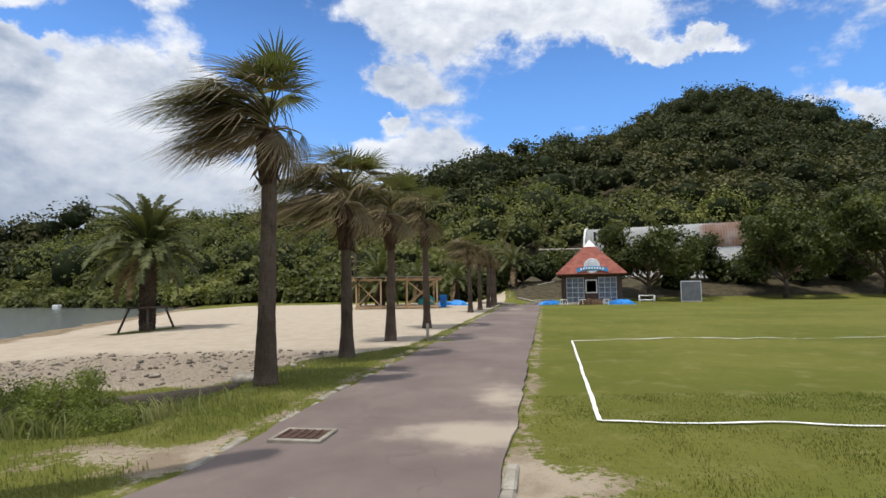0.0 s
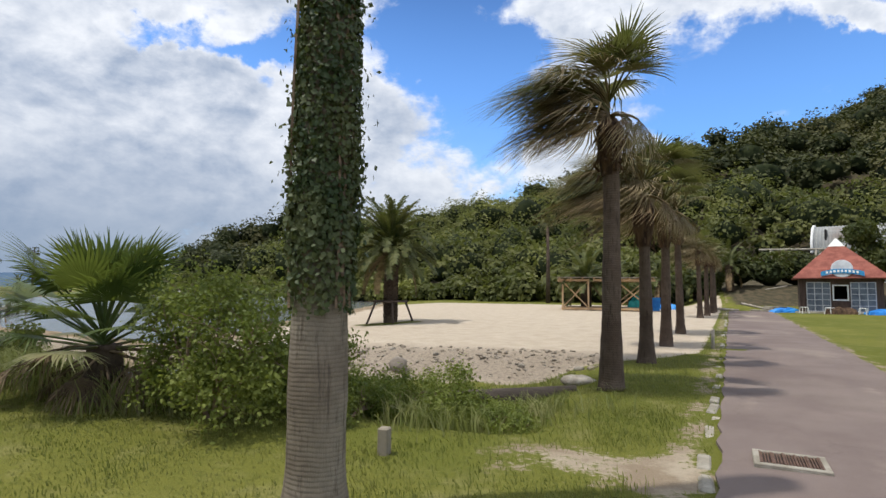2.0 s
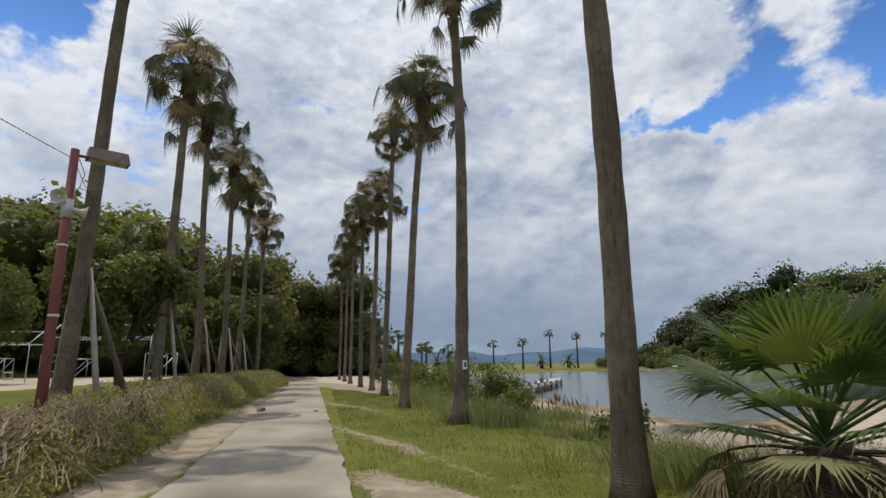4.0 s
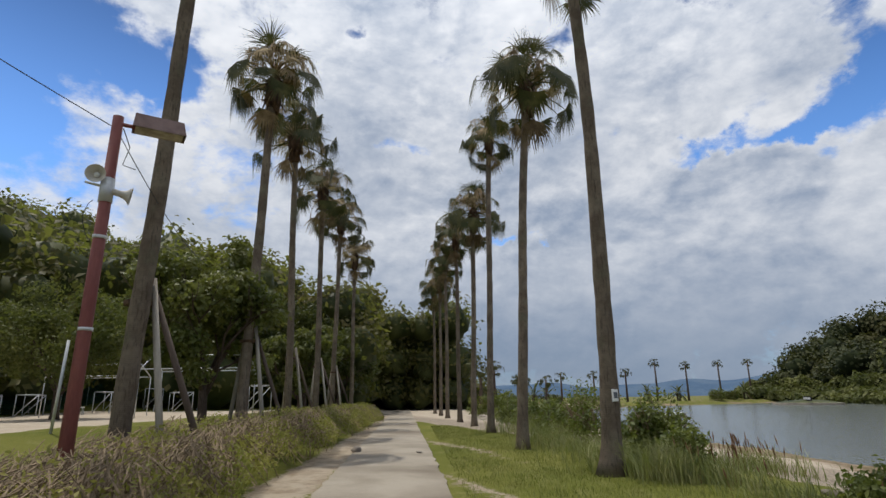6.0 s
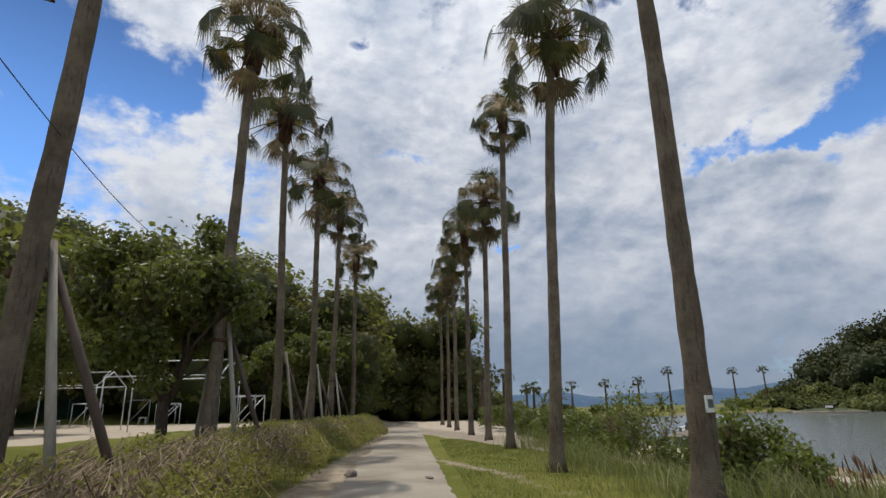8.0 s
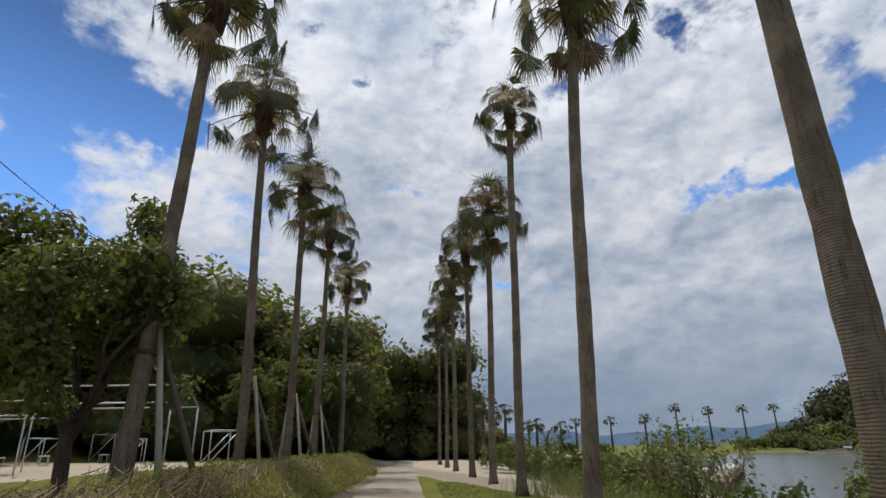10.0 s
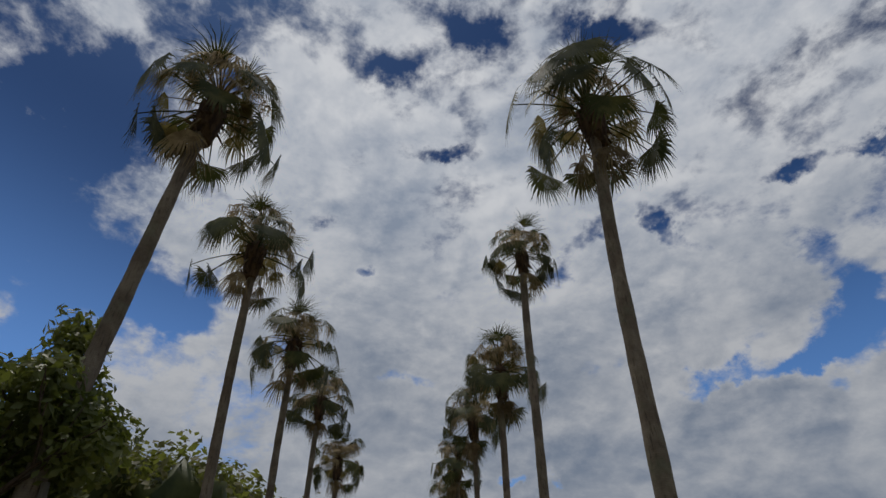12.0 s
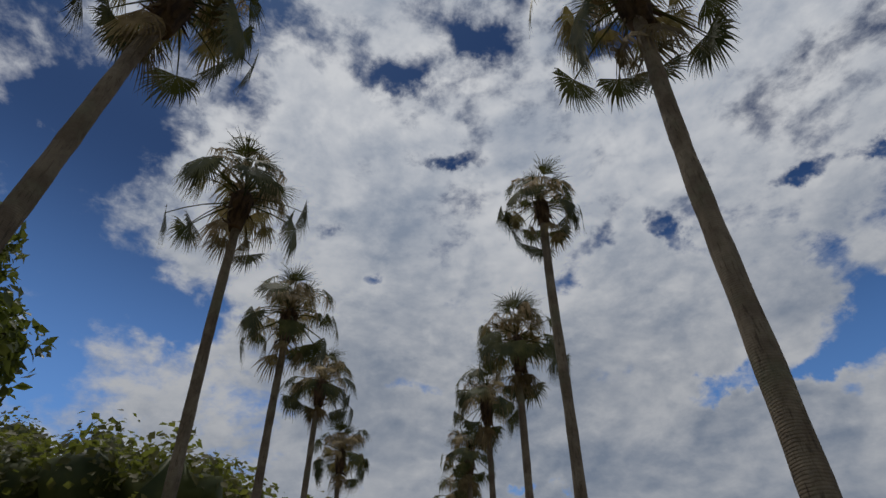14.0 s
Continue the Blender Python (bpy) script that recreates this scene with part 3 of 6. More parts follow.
def ground_material():
    m = bpy.data.materials.new("ground_cover")
    m.use_nodes = True
    m.node_tree.nodes.clear()
    N = Nodes(m.node_tree)
    vec = N.add("ShaderNodeTexCoord").outputs["Object"]
    att = {q: N.add("ShaderNodeAttribute", {"attribute_name": q}).outputs["Fac"] for q in ("sand", "bare", "mud", "gravel", "litter_shade")}
    n1, n2, n3, n4 = N.noise(vec, 0.22, 4.0), N.noise(vec, 1.7, 6.0, 0.65), N.noise(vec, 14.0, 5.0, 0.7), N.noise(vec, 70.0, 3.0, 0.7)
    grass = N.mix(N.ramp(n1, 0.38, 0.62), (0.112, 0.122, 0.021), (0.15, 0.15, 0.031))
    grass = N.mix(N.math("MULTIPLY", N.ramp(n2, 0.50, 0.72), 0.6), grass, (0.235, 0.215, 0.085))
    grass = N.mix(N.math("MULTIPLY", N.ramp(n3, 0.46, 0.68), 0.55), grass, (0.085, 0.10, 0.022))
    sand = N.mix(N.ramp(n2, 0.35, 0.65), (0.41, 0.345, 0.262), (0.475, 0.405, 0.315))
    sand = N.mix(N.math("MULTIPLY", N.ramp(n3, 0.52, 0.7), 0.35), sand, (0.30, 0.245, 0.18))
    stony = N.mix(N.ramp(n3, 0.40, 0.64), (0.30, 0.25, 0.19), (0.19, 0.155, 0.12))
    sand = N.mix(N.math("MULTIPLY", att["gravel"], 0.85), sand, stony)
    earth = N.mix(N.ramp(n2, 0.4, 0.62), (0.37, 0.31, 0.23), (0.25, 0.195, 0.135))
    wet = N.mix(N.ramp(n2, 0.4, 0.6), (0.16, 0.125, 0.07), (0.29, 0.22, 0.15))
    edge = N.math("SUBTRACT", N.math("ADD", att["bare"], N.math("MULTIPLY", N.math("SUBTRACT", n2, 0.5), 1.5)), N.math("MULTIPLY", N.math("SUBTRACT", n3, 0.5), 0.9))
    col = N.mix(N.ramp(edge, 0.42, 0.62), grass, earth)
    shore = N.math("ADD", att["sand"], N.math("MULTIPLY", N.math("SUBTRACT", n2, 0.5), 0.7))
    col = N.mix(N.ramp(shore, 0.42, 0.58), col, sand)
    damp = N.math("ADD", att["mud"], N.math("MULTIPLY", N.math("SUBTRACT", n1, 0.5), 0.6))
    col = N.mix(N.ramp(damp, 0.35, 0.7), col, wet)
    # forest floor; on the bank this tone also carries the shade
    mould = N.mix(N.ramp(n2, 0.4, 0.62), (0.055, 0.05, 0.03), (0.10, 0.08, 0.05))
    col = N.mix(N.ramp(N.math("ADD", att["litter_shade"], N.math("MULTIPLY", N.math("SUBTRACT", n2, 0.5), 0.6)), 0.4, 0.6), col, mould)
    g = N.add("ShaderNodeVectorMath", {"operation": "SCALE"}, i0=col)
    N.put(g, 3, N.math("ADD", 0.7, N.math("MULTIPLY", n4, 0.6)))
    b = N.add("ShaderNodeBump", None, Strength=0.6, Distance=0.05, Height=N.math("ADD", n3, N.math("MULTIPLY", n4, 0.4)))
    p = N.add("ShaderNodeBsdfPrincipled", None, Base_Color=g.outputs[0], Roughness=0.95, Normal=b.outputs[0])
    p.inputs["Specular IOR Level"].default_value = 0.1
    N.tree.links.new(p.outputs[0], N.add("ShaderNodeOutputMaterial").inputs[0])
    return m


gm.materials.append(ground_material())
tagged(new("ground", gm), "mown lawn, pale beach sand and earth around a lake", "ground", kind="structure")


def water_material():
    m = bpy.data.materials.new("lake_water")
    m.use_nodes = True
    m.node_tree.nodes.clear()
    N = Nodes(m.node_tree)
    vec = N.add("ShaderNodeTexCoord").outputs["Object"]
    wave = N.math("ADD", N.noise(vec, 2.2, 4.0, 0.6), N.math("MULTIPLY", N.noise(vec, 9.0, 3.0), 0.4))
    b = N.add("ShaderNodeBump", None, Strength=0.25, Distance=0.08, Height=wave)
    p = N.add("ShaderNodeBsdfPrincipled", None, Base_Color=N.mix(N.noise(vec, 0.05), (0.10, 0.12, 0.12), (0.15, 0.155, 0.14)), Roughness=0.16, Normal=b.outputs[0], IOR=1.33)
    N.tree.links.new(p.outputs[0], N.add("ShaderNodeOutputMaterial").inputs[0])
    return m


water = Shape().add([(-2600, 8, WATER), (-12, 8, WATER), (-12, 150, WATER), (-2600, 2600, WATER)], [(0, 1, 2, 3)]).mesh("water", water_material())
tagged(new("water", water), "calm grey-blue lake water rippled by wind", "lake", kind="structure")


def ribbon(left, right, lift, mat, name, cuts=1):
    """A paved strip between two edge lines, laid on the ground, with its edges going down into it."""
    vs, fs, n = [], [], len(left)
    for a, b in zip(left, right):
        a, b = np.array(a), np.array(b)
        cols = [(a[0], a[1], -0.12)] + [(*(a + (b - a) * t), lift + 0.02 * math.sin(math.pi * t)) for t in np.linspace(0, 1, 9)] + [(b[0], b[1], -0.12)]
        vs += cols
    w = 11
    fs = [(r * w + c, r * w + c + 1, (r + 1) * w + c + 1, (r + 1) * w + c) for r in range(n - 1) for c in range(w - 1)]
    return mesh_of(name, vs, fs, mat, False)


def worn(seed, amount):
    r = np.random.default_rng(seed)
    return lambda k: amount * (r.random() - 0.5)


jit = worn(5, 0.07)
ys = np.concatenate([np.arange(-4.0, 20, 0.35), np.arange(20, 47, 1.5)])


def road_left(y):
    if y < 5.2:
        return -1.96 - 0.14 * (5.2 - y) - 0.10 * (5.2 - y) ** 2
    return red_left(y)


road = ribbon([(road_left(y) + jit(0), y) for y in ys], [(red_right(y) + jit(0), y) for y in ys], 0.03, M["asphalt_sand"], "road")
rv = np.array([v.co[:] for v in road.vertices])
drift = np.zeros(len(rv))
for cx, cy, rx, ry, a in ((0.35, 5.5, 0.75, 0.55, 1.0), (0.75, 7.3, 0.4, 0.9, 0.95), (0.0, 5.6, 1.2, 0.2, 0.6), (0.9, 9.5, 0.35, 1.5, 0.5), (-1.25, 8.5, 0.3, 1.2, 0.5), (-0.6, 12.5, 0.4, 1.6, 0.4), (1.6, 14.5, 0.5, 1.2, 0.5), (2.6, 22, 1.0, 2.0, 0.45), (1.2, 20.5, 0.4, 3.0, 0.5), (4.6, 36, 1.6, 3.0, 0.6)):
    drift += a * np.exp(-(((rv[:, 0] - cx) / rx) ** 2 + ((rv[:, 1] - cy) / ry) ** 2))
road.attributes.new("drift", "FLOAT", "POINT").data.foreach_set("value", drift.astype(np.float32))
tagged(new("road", road), "worn reddish asphalt path with sand blown over it", "path", kind="structure")


def path_right(x):
    return 3.18 - 0.2375 * (x + 15.71)


xs = np.concatenate([np.arange(-4.2, -30, -0.4), np.arange(-30, -92, -2.0)])
lane = ribbon([(x + 0.58, path_right(x) - 2.36 - 0.05 * max(0, x + 15) + jit(0)) for x in xs], [(x, path_right(x) + jit(0)) for x in xs], 0.036, M["concrete"], "path")
tagged(new("path", lane), "pale cracked concrete footpath with sandy stains", "path", kind="structure")

# ---- palms ----
def frond_fan(rng, azimuth, elev, petiole, blade, segs, droop, wind=(0, 0, 0), gust=0.0, spread=125, split=0.5, stalk=True, aim=None, hang=0.0):
    """One fan leaf in the crown's axes: a bowed stalk, then folded fingers joined near the stalk and free, hanging, at their tips."""
    sh = Shape()
    ca, sa_ = math.cos(radians(azimuth)), math.sin(radians(azimuth))
    w = Vector(wind)

    def swing(p):
        r = p.length
        if gust and r > 0.05:
            d = p / r + w * gust * min(r, 1.6) ** 1.3
            return d.normalized() * r
        return p

    def place(x, y, z):
        return swing(Vector((x * ca - y * sa_, x * sa_ + y * ca, z)))

    e0 = radians(elev)
    pts, ang = [Vector((0, 0, 0))], e0
    for k in range(4):
        pts.append(pts[-1] + Vector((math.cos(ang), 0, math.sin(ang))) * petiole / 4)
        ang -= radians(9 * droop) * max(0.15, math.cos(e0))
    if stalk:
        sh.tube([place(*p) for p in pts], [0.024, 0.02, 0.017, 0.014, 0.012], 4, False)
    hub = pts[-1]
    if aim is not None:
        ang = radians(aim)
    ax = Vector((math.cos(ang), 0, math.sin(ang)))
    nz = Vector((-math.sin(ang), 0, math.cos(ang)))
    step_a = radians(2 * spread / segs)
    for s in range(segs):
        a = radians(-spread) + (s + 0.5) * step_a
        length = blade * (0.72 + 0.28 * math.cos(a * 0.8)) * rng.uniform(0.88, 1.08)
        cup = 0.18 * abs(math.sin(a)) * blade

        def raw(r, da, lift=0.0, sag=0.0):
            v = hub + ax * (math.cos(a + da) * r) + Vector((0, math.sin(a + da) * r, 0)) + nz * (lift - cup * (r / blade) ** 2)
            v.z -= sag
            return v

        def at(*q):
            return place(*raw(*q))

        h = step_a * 0.5
        free, tip = split * blade * 0.9, length
        g = droop * rng.uniform(0.6, 1.4)
        bend = rng.uniform(-0.10, 0.10)
        s1, s2, s3 = 0.02 * g * blade, 0.10 * g * blade, 0.30 * g * blade
        r1 = free + (tip - free) * 0.5
        v = [at(0.0, 0), at(free, -h, 0, s1), at(free, 0, 0.10 * free * step_a, s1), at(free, h, 0, s1),
             at(r1, -h * 0.42 + bend * 0.5, 0, s2), at(r1, h * 0.42 + bend * 0.5, 0, s2), at(tip, bend, 0, s3)]
        if hang:
            # the free half of each finger breaks over and hangs
            f0, d = raw(free, 0, 0, s1), (raw(tip, bend) - raw(free, 0)).normalized()
            q = hang * rng.uniform(0.5, 1.25)
            d1 = (d * (1 - 0.5 * q) + Vector((0, 0, -0.6 * q))).normalized()
            d2 = (d * max(0.05, 1 - 0.95 * q) + Vector((rng.uniform(-0.12, 0.12), rng.uniform(-0.12, 0.12), -q))).normalized()
            mid_, half_ = f0 + d1 * (tip - free) * 0.5, (raw(r1, h * 0.36) - raw(r1, -h * 0.36)) * 0.5
            v[4:] = [place(*(mid_ - half_)), place(*(mid_ + half_)), place(*(mid_ + d2 * (tip - free) * 0.62))]
        sh.add(v, [(0, 1, 2), (0, 2, 3), (1, 4, 2), (2, 4, 5), (2, 5, 3), (4, 6, 5)])
    return sh


FANS = {}


def fan_meshes():
    """Leaves to share: young ones upright, grown ones arching, old ones hanging like mops, dead ones along the trunk."""
    rng = random.Random(3)
    for key, elevs, droop, mat, petiole, blade, segs, aim, wide, hang, split in (
            ("young", (80, 62, 46), 0.9, "fan", 0.66, 0.70, 26, 40, (42, 68), 0.55, 0.38), ("grown", (52, 36, 20), 1.2, "fan", 1.2, 0.68, 28, -46, (72, 100), 0.9, 0.44),
            ("old", (12, -5, -22), 0.9, "fan", 1.36, 0.74, 30, -84, (78, 105), 0.75, 0.5), ("dead", (-50, -60, -72), 1.2, "fan_dead", 0.9, 0.8, 18, -88, (50, 70), 0.8, 0.35),
            ("dry", (66, 40, 12), 1.8, "fan_gold", 0.9, 0.72, 24, -40, (60, 95), 1.1, 0.34)):
        FANS[key] = [frond_fan(rng, 0, e + rng.uniform(-7, 7), petiole * rng.uniform(0.82, 1.06), blade * rng.uniform(0.9, 1.15), segs, droop, aim=aim + rng.uniform(-18, 18), spread=rng.uniform(*wide), split=split, hang=hang).mesh("frond", M[mat]) for e in elevs for _ in range(3)]


fan_meshes()


def trunk_mesh(height_, r0, r1, lean, rng, mat, sides=18, flare=1.5, rings=46, wob=0.02, bow=0.0):
    """A tapered trunk with swellings; lean: how far its top stands off its base, bent more below."""
    pts, rad = [], []
    ph = rng.uniform(0, 6)
    for k in range(rings + 1):
        t = k / rings
        z = height_ * t
        b = bow * math.sin(math.pi * t ** 0.7)
        pts.append((lean[0] * t ** 1.3 + b * ROW_N[0] + wob * math.sin(ph + z * 0.8), lean[1] * t ** 1.3 + b * ROW_N[1] + wob * math.cos(ph * 1.7 + z * 0.7), z))
        f = 1 + (flare - 1) * math.exp(-z / 0.35)
        rad.append((r0 + (r1 - r0) * t ** 0.7) * f * (1 + 0.035 * math.sin(z * 5.1 + ph) + 0.03 * rng.uniform(-1, 1)))
    return Shape().tube(pts, rad, sides).mesh("trunk", M[mat], True)


def skirt_mesh(rng, r, h):
    """The ragged sleeve of old leaf bases under a crown."""
    sh = Shape()
    sh.tube([(0, 0, -h), (0, 0, -h * 0.5), (0, 0, 0), (0, 0, 0.25)], [r * 1.05, r * 1.5, r * 1.7, r * 0.6], 12)
    for k in range(34):
        a, z = rng.uniform(0, 6.3), rng.uniform(-h, 0.1)
        q = r * rng.uniform(1.1, 1.5)
        o = Vector((math.cos(a) * q, math.sin(a) * q, z))
        d = Vector((math.cos(a) * rng.uniform(0.02, 0.2), math.sin(a) * rng.uniform(0.02, 0.2), rng.uniform(-0.3, 0.18)))
        sh.tube([o, o + d * 0.6, o + d], [0.028, 0.02, 0.006], 4, False)
    return sh.mesh("leaf_base", M["fibre"], False)


def husk_mesh(rng):
    """Dry flower stalks arching out of the crown, with hanging sprays."""
    sh = Shape()
    for k in range(8):
        a, l = k * 0.8 + rng.uniform(-0.4, 0.4), rng.uniform(1.0, 1.6)
        w = rng.uniform(0.45, 0.75)
        pts = [Vector((math.cos(a) * l * q * w, math.sin(a) * l * q * w, l * (1.5 * q - 1.25 * q * q) + 0.1)) for q in (0, 0.25, 0.5, 0.75, 0.9, 1.0)]
        sh.tube(pts, [0.02, 0.015, 0.012, 0.01, 0.007, 0.004], 4, False)
        for n in range(26):
            i_ = rng.randrange(2, 5)
            p = pts[i_].lerp(pts[i_ + 1], rng.random())
            m_ = p + Vector((rng.uniform(-.10, .10), rng.uniform(-.10, .10), rng.uniform(-.18, 0.05)))
            sh.tube([p, m_, m_ + Vector((rng.uniform(-.05, .05), rng.uniform(-.05, .05), rng.uniform(-.4, -.12)))], [0.012, 0.010, 0.004], 3, False)
    return sh.mesh("flower_stalk", M["husk"])


HUSKS = [husk_mesh(random.Random(k)) for k in range(3)]
SKIRTS = [skirt_mesh(random.Random(k), 0.15, 0.9) for k in range(3)]


def tall_palm(x, y, top, lean=(0, 0), r0=0.2, r1=0.13, seed=0, label="", dry=0.25, size=1.0, flare=1.5, count=50, crown=True, bow=0.0):
    rng = random.Random(seed)
    base = thing("palm_tree", (x, y, float(height(x, y)) - 0.03), label or "tall fan palm with a bare grey trunk beside the path", "palm tree", "tall palms along the path")
    part("trunk", trunk_mesh(top, r0, r1, lean, rng, "bark_tall", flare=flare, bow=bow), base)
    if not crown:
        return base
    head = pose(lean[0], lean[1], top, 0, 0, rng.uniform(0, 360))
    lo = part("leaf_base", SKIRTS[seed % 3], base, "shaggy brown old leaf bases")
    lo.matrix_basis = head @ Matrix.Scale(size, 4)
    hk = part("flower_stalk", HUSKS[seed % 3], base, "dry straw-coloured flower stalks")
    hk.matrix_basis = head @ pose(0, 0, 0.25) @ Matrix.Scale(size, 4)
    for k in range(count):
        t = (k + 0.5) / count
        key = "young" if t < 0.2 else "grown" if t < 0.52 else "old" if t < 0.92 else "dead"
        if 0.15 < t < 0.8 and rng.random() < dry:
            key = "dry"
        me = FANS[key][rng.randrange(9)]
        ob = part("frond", me, base)
        ob.matrix_basis = Matrix.Translation((lean[0], lean[1], top + (0.42 - 0.65 * t) * size)) @ pose(0, 0, 0, rng.uniform(-8, 8), rng.uniform(-8, 8), k * 137.5 + rng.uniform(-14, 14)) @ Matrix.Scale(size * rng.uniform(0.85, 1.12), 4)
    return base


# the row beside the lake: place, height of the crown, how far it leans, radius
for k, (x, y, top, lean, r0) in enumerate((
        (-10.59, 4.96, 12.2, (0.27, -0.39), 0.18), (-18.43, 6.97, 12.6, (-0.16, 0.17), 0.19), (-24.45, 8.04, 12.1, (-0.25, 0.9), 0.165),
        (-31.81, 10.02, 13.85, (-0.34, 0.54), 0.15), (-37.6, 11.4, 11.7, (0.5, 0.1), 0.15), (-43.5, 12.6, 12.4, (0, 0), 0.15),
        (-51.0, 14.2, 12.6, (0, 0), 0.15), (-58.0, 15.8, 12.2, (0.2, 0), 0.15), (-66.0, 17.6, 12.6, (0, 0), 0.15))):
    tall_palm(x, y, top, lean, r0, 0.12, seed=k, size=(1.2, 1.2, 1.28, 0.98)[k] if k < 4 else 1.28, dry=0.48, bow=0.17 if k == 1 else 0.0)
for k, (x, y, top, lean) in enumerate((
        (-19.58, -1.45, 13.0, (-0.05, 0.38)), (-26.43, 0.17, 11.75, (-0.81, 0.24)), (-34.64, 1.74, 12.95, (0.51, -0.34)), (-39.83, 3.35, 12.7, (-0.12, -0.08)),
        (-47.2, 5.0, 13.4, (0, 0.2)), (-54.5, 7.3, 12.6, (0, 0)))):
    tall_palm(x, y, top + 0.45, lean, 0.175, 0.125, seed=20 + k, dry=0.6, size=(1.3, 1.28, 1.38, 1.34, 1.34, 1.3)[k], label="tall fan palm with a dry shaggy crown beside the hedge")
# ---- woods ----
def ico(level):
    bm = bmesh.new()
    bmesh.ops.create_icosphere(bm, subdivisions=level, radius=1)
    bm.verts.index_update()
    v = np.array([p.co[:] for p in bm.verts])
    f = np.array([[q.index for q in t.verts] for t in bm.faces])
    bm.free()
    return v, f


ICO1, ICO2 = ico(1), ico(2)


def wood(name, label, spots, leaves, size, seed, mat, core, ico_of=ICO1, trunks=None):
    """Many crowns in one mesh: uneven shells of leaves over solid dark hearts, added as the crowns' inner shade. spots:
    x, y, radius, height of the crown's middle above the ground.
    """
    rng = np.random.default_rng(seed)
    pts, nor, cv, cf, k = [], [], [], [], 0
    for n, (x, y, r, up_) in enumerate(spots):
        c = np.array([x, y, float(height(x, y)) + up_])
        sc = np.array([r, r, r * rng.uniform(0.75, 1.05)])
        m = int(leaves * (0.7 + 0.6 * rng.random()))
        d = ball(m, rng)
        d[:, 2] = np.where(d[:, 2] < -0.35, -d[:, 2], d[:, 2])
        shell = lumpy(d, seed * 7919 + n, 0.16, 2.4) * rng.uniform(0.66, 1.06, m)
        pts.append(c + d * sc * shell[:, None]), nor.append(d + np.array([0, 0, 0.5]))
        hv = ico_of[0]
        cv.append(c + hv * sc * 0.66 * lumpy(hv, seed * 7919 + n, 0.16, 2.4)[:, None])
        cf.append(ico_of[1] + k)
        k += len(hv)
    ob = tagged(new(name, leaf_mesh(name, np.concatenate(pts), np.concatenate(nor), size, mat, rng, 0.7, 0.5, 0.7)), label, "woods", kind="stuff")
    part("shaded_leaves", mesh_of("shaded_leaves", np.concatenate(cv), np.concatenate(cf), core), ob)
    return ob


def hill_spots(seed):
    rng = np.random.default_rng(seed)
    near, far = [], []
    for (x0, x1, y0, y1, gap) in ((-150, 215, 62, 285, 5.6),):
        for x in np.arange(x0, x1, gap):
            for y in np.arange(y0, y1, gap):
                px_, py_ = x + rng.uniform(-2.6, 2.6), y + rng.uniform(-2.6, 2.6)
                b = float(foot(px_, py_))
                yaw = math.degrees(math.atan2(-px_, py_))
                if b < 3 or yaw < -44 or yaw > 52 or px_ < -139 or (10 < px_ < 46 and py_ < 92):
                    continue
                d = math.hypot(px_, py_)
                if float(height(px_, py_)) < 4.0 and b > 40:
                    continue
                # left slopes take the lighter leaf as sunlit, the rest the darker as clouded
                r = rng.choice((2.2, 2.8, 3.4, 4.2, 5.4)) * rng.uniform(0.85, 1.15)
                (near if d < 125 or -92 < px_ < -18 else far).append((px_, py_, r, r * 0.75 + rng.uniform(0, 2.0) + (rng.random() < 0.05) * 3))
    for x in np.arange(-127, 5, 2.3):
        for b in (-3.5, -0.5, 2.5):
            qx = x + rng.uniform(-1.2, 1.2)
            u = min(max(-qx - 15, 0), 86)
            base_y = 70 + 0.10 * max(qx, 0) + 0.0013 * u ** 2 + 0.45 * u
            r = rng.uniform(1.2, 2.3)
            near.append((qx, base_y + b + rng.uniform(-1.2, 1.2), r, r * 0.45 + (b > 0) * rng.uniform(0.5, 2.5)))
    return near, far


near_and_lit_spots, far_spots = hill_spots(11)
wood("hillside_wood", "mixed dark green woods covering the hillside", far_spots, 210, 0.88, 1, M["wood_far"], M["wood_shade_core"])
wood("beach_edge_wood", "green broadleaf woods along the foot of the hill and, lightened as sunlit, on its left slopes", near_and_lit_spots, 300, 0.62, 2, M["wood_edge_lit"], M["wood_shade_core"])

rng_w = np.random.default_rng(21)
left_spots = []
for a in np.arange(10, 98, 4.2):
    for depth in (0, 5, 10, 16, 23, 31, 39):
        c = -28 - depth
        x = -a * 0.968 + c * 0.251 + rng_w.uniform(-1.6, 1.6)
        y = a * 0.251 + c * 0.968 + rng_w.uniform(-1.6, 1.6)
        r = rng_w.uniform(2.8, 4.2)
        left_spots.append((x, y, r, r * 0.9 + rng_w.uniform(3.5, 7.0)))
        if depth < 8:
            left_spots.append((x + 0.8, y + 1.2, r * 0.9, r * 0.7))
# the wood closes in round the far end of the path
for a in np.arange(56, 112, 4.2):
    for c in np.arange(-26, 6, 4.2):
        if (c > -9 and a < 86) or (c > -14 and a < 66):
            continue
        r = rng_w.uniform(3.0, 4.2)
        for up_ in (r * 0.6, r * 0.8 + 3.2, r * 0.8 + rng_w.uniform(6.0, 9.5)):
            left_spots.append((-a * 0.968 + c * 0.251 + rng_w.uniform(-1, 1), a * 0.251 + c * 0.968 + rng_w.uniform(-1, 1), r, up_))
for a in np.arange(98, 122, 3.6):
    for c in np.arange(-16, 10, 3.6):
        r = rng_w.uniform(2.6, 3.6)
        left_spots.append((-a * 0.968 + c * 0.251, a * 0.251 + c * 0.968, r, r * 0.45))
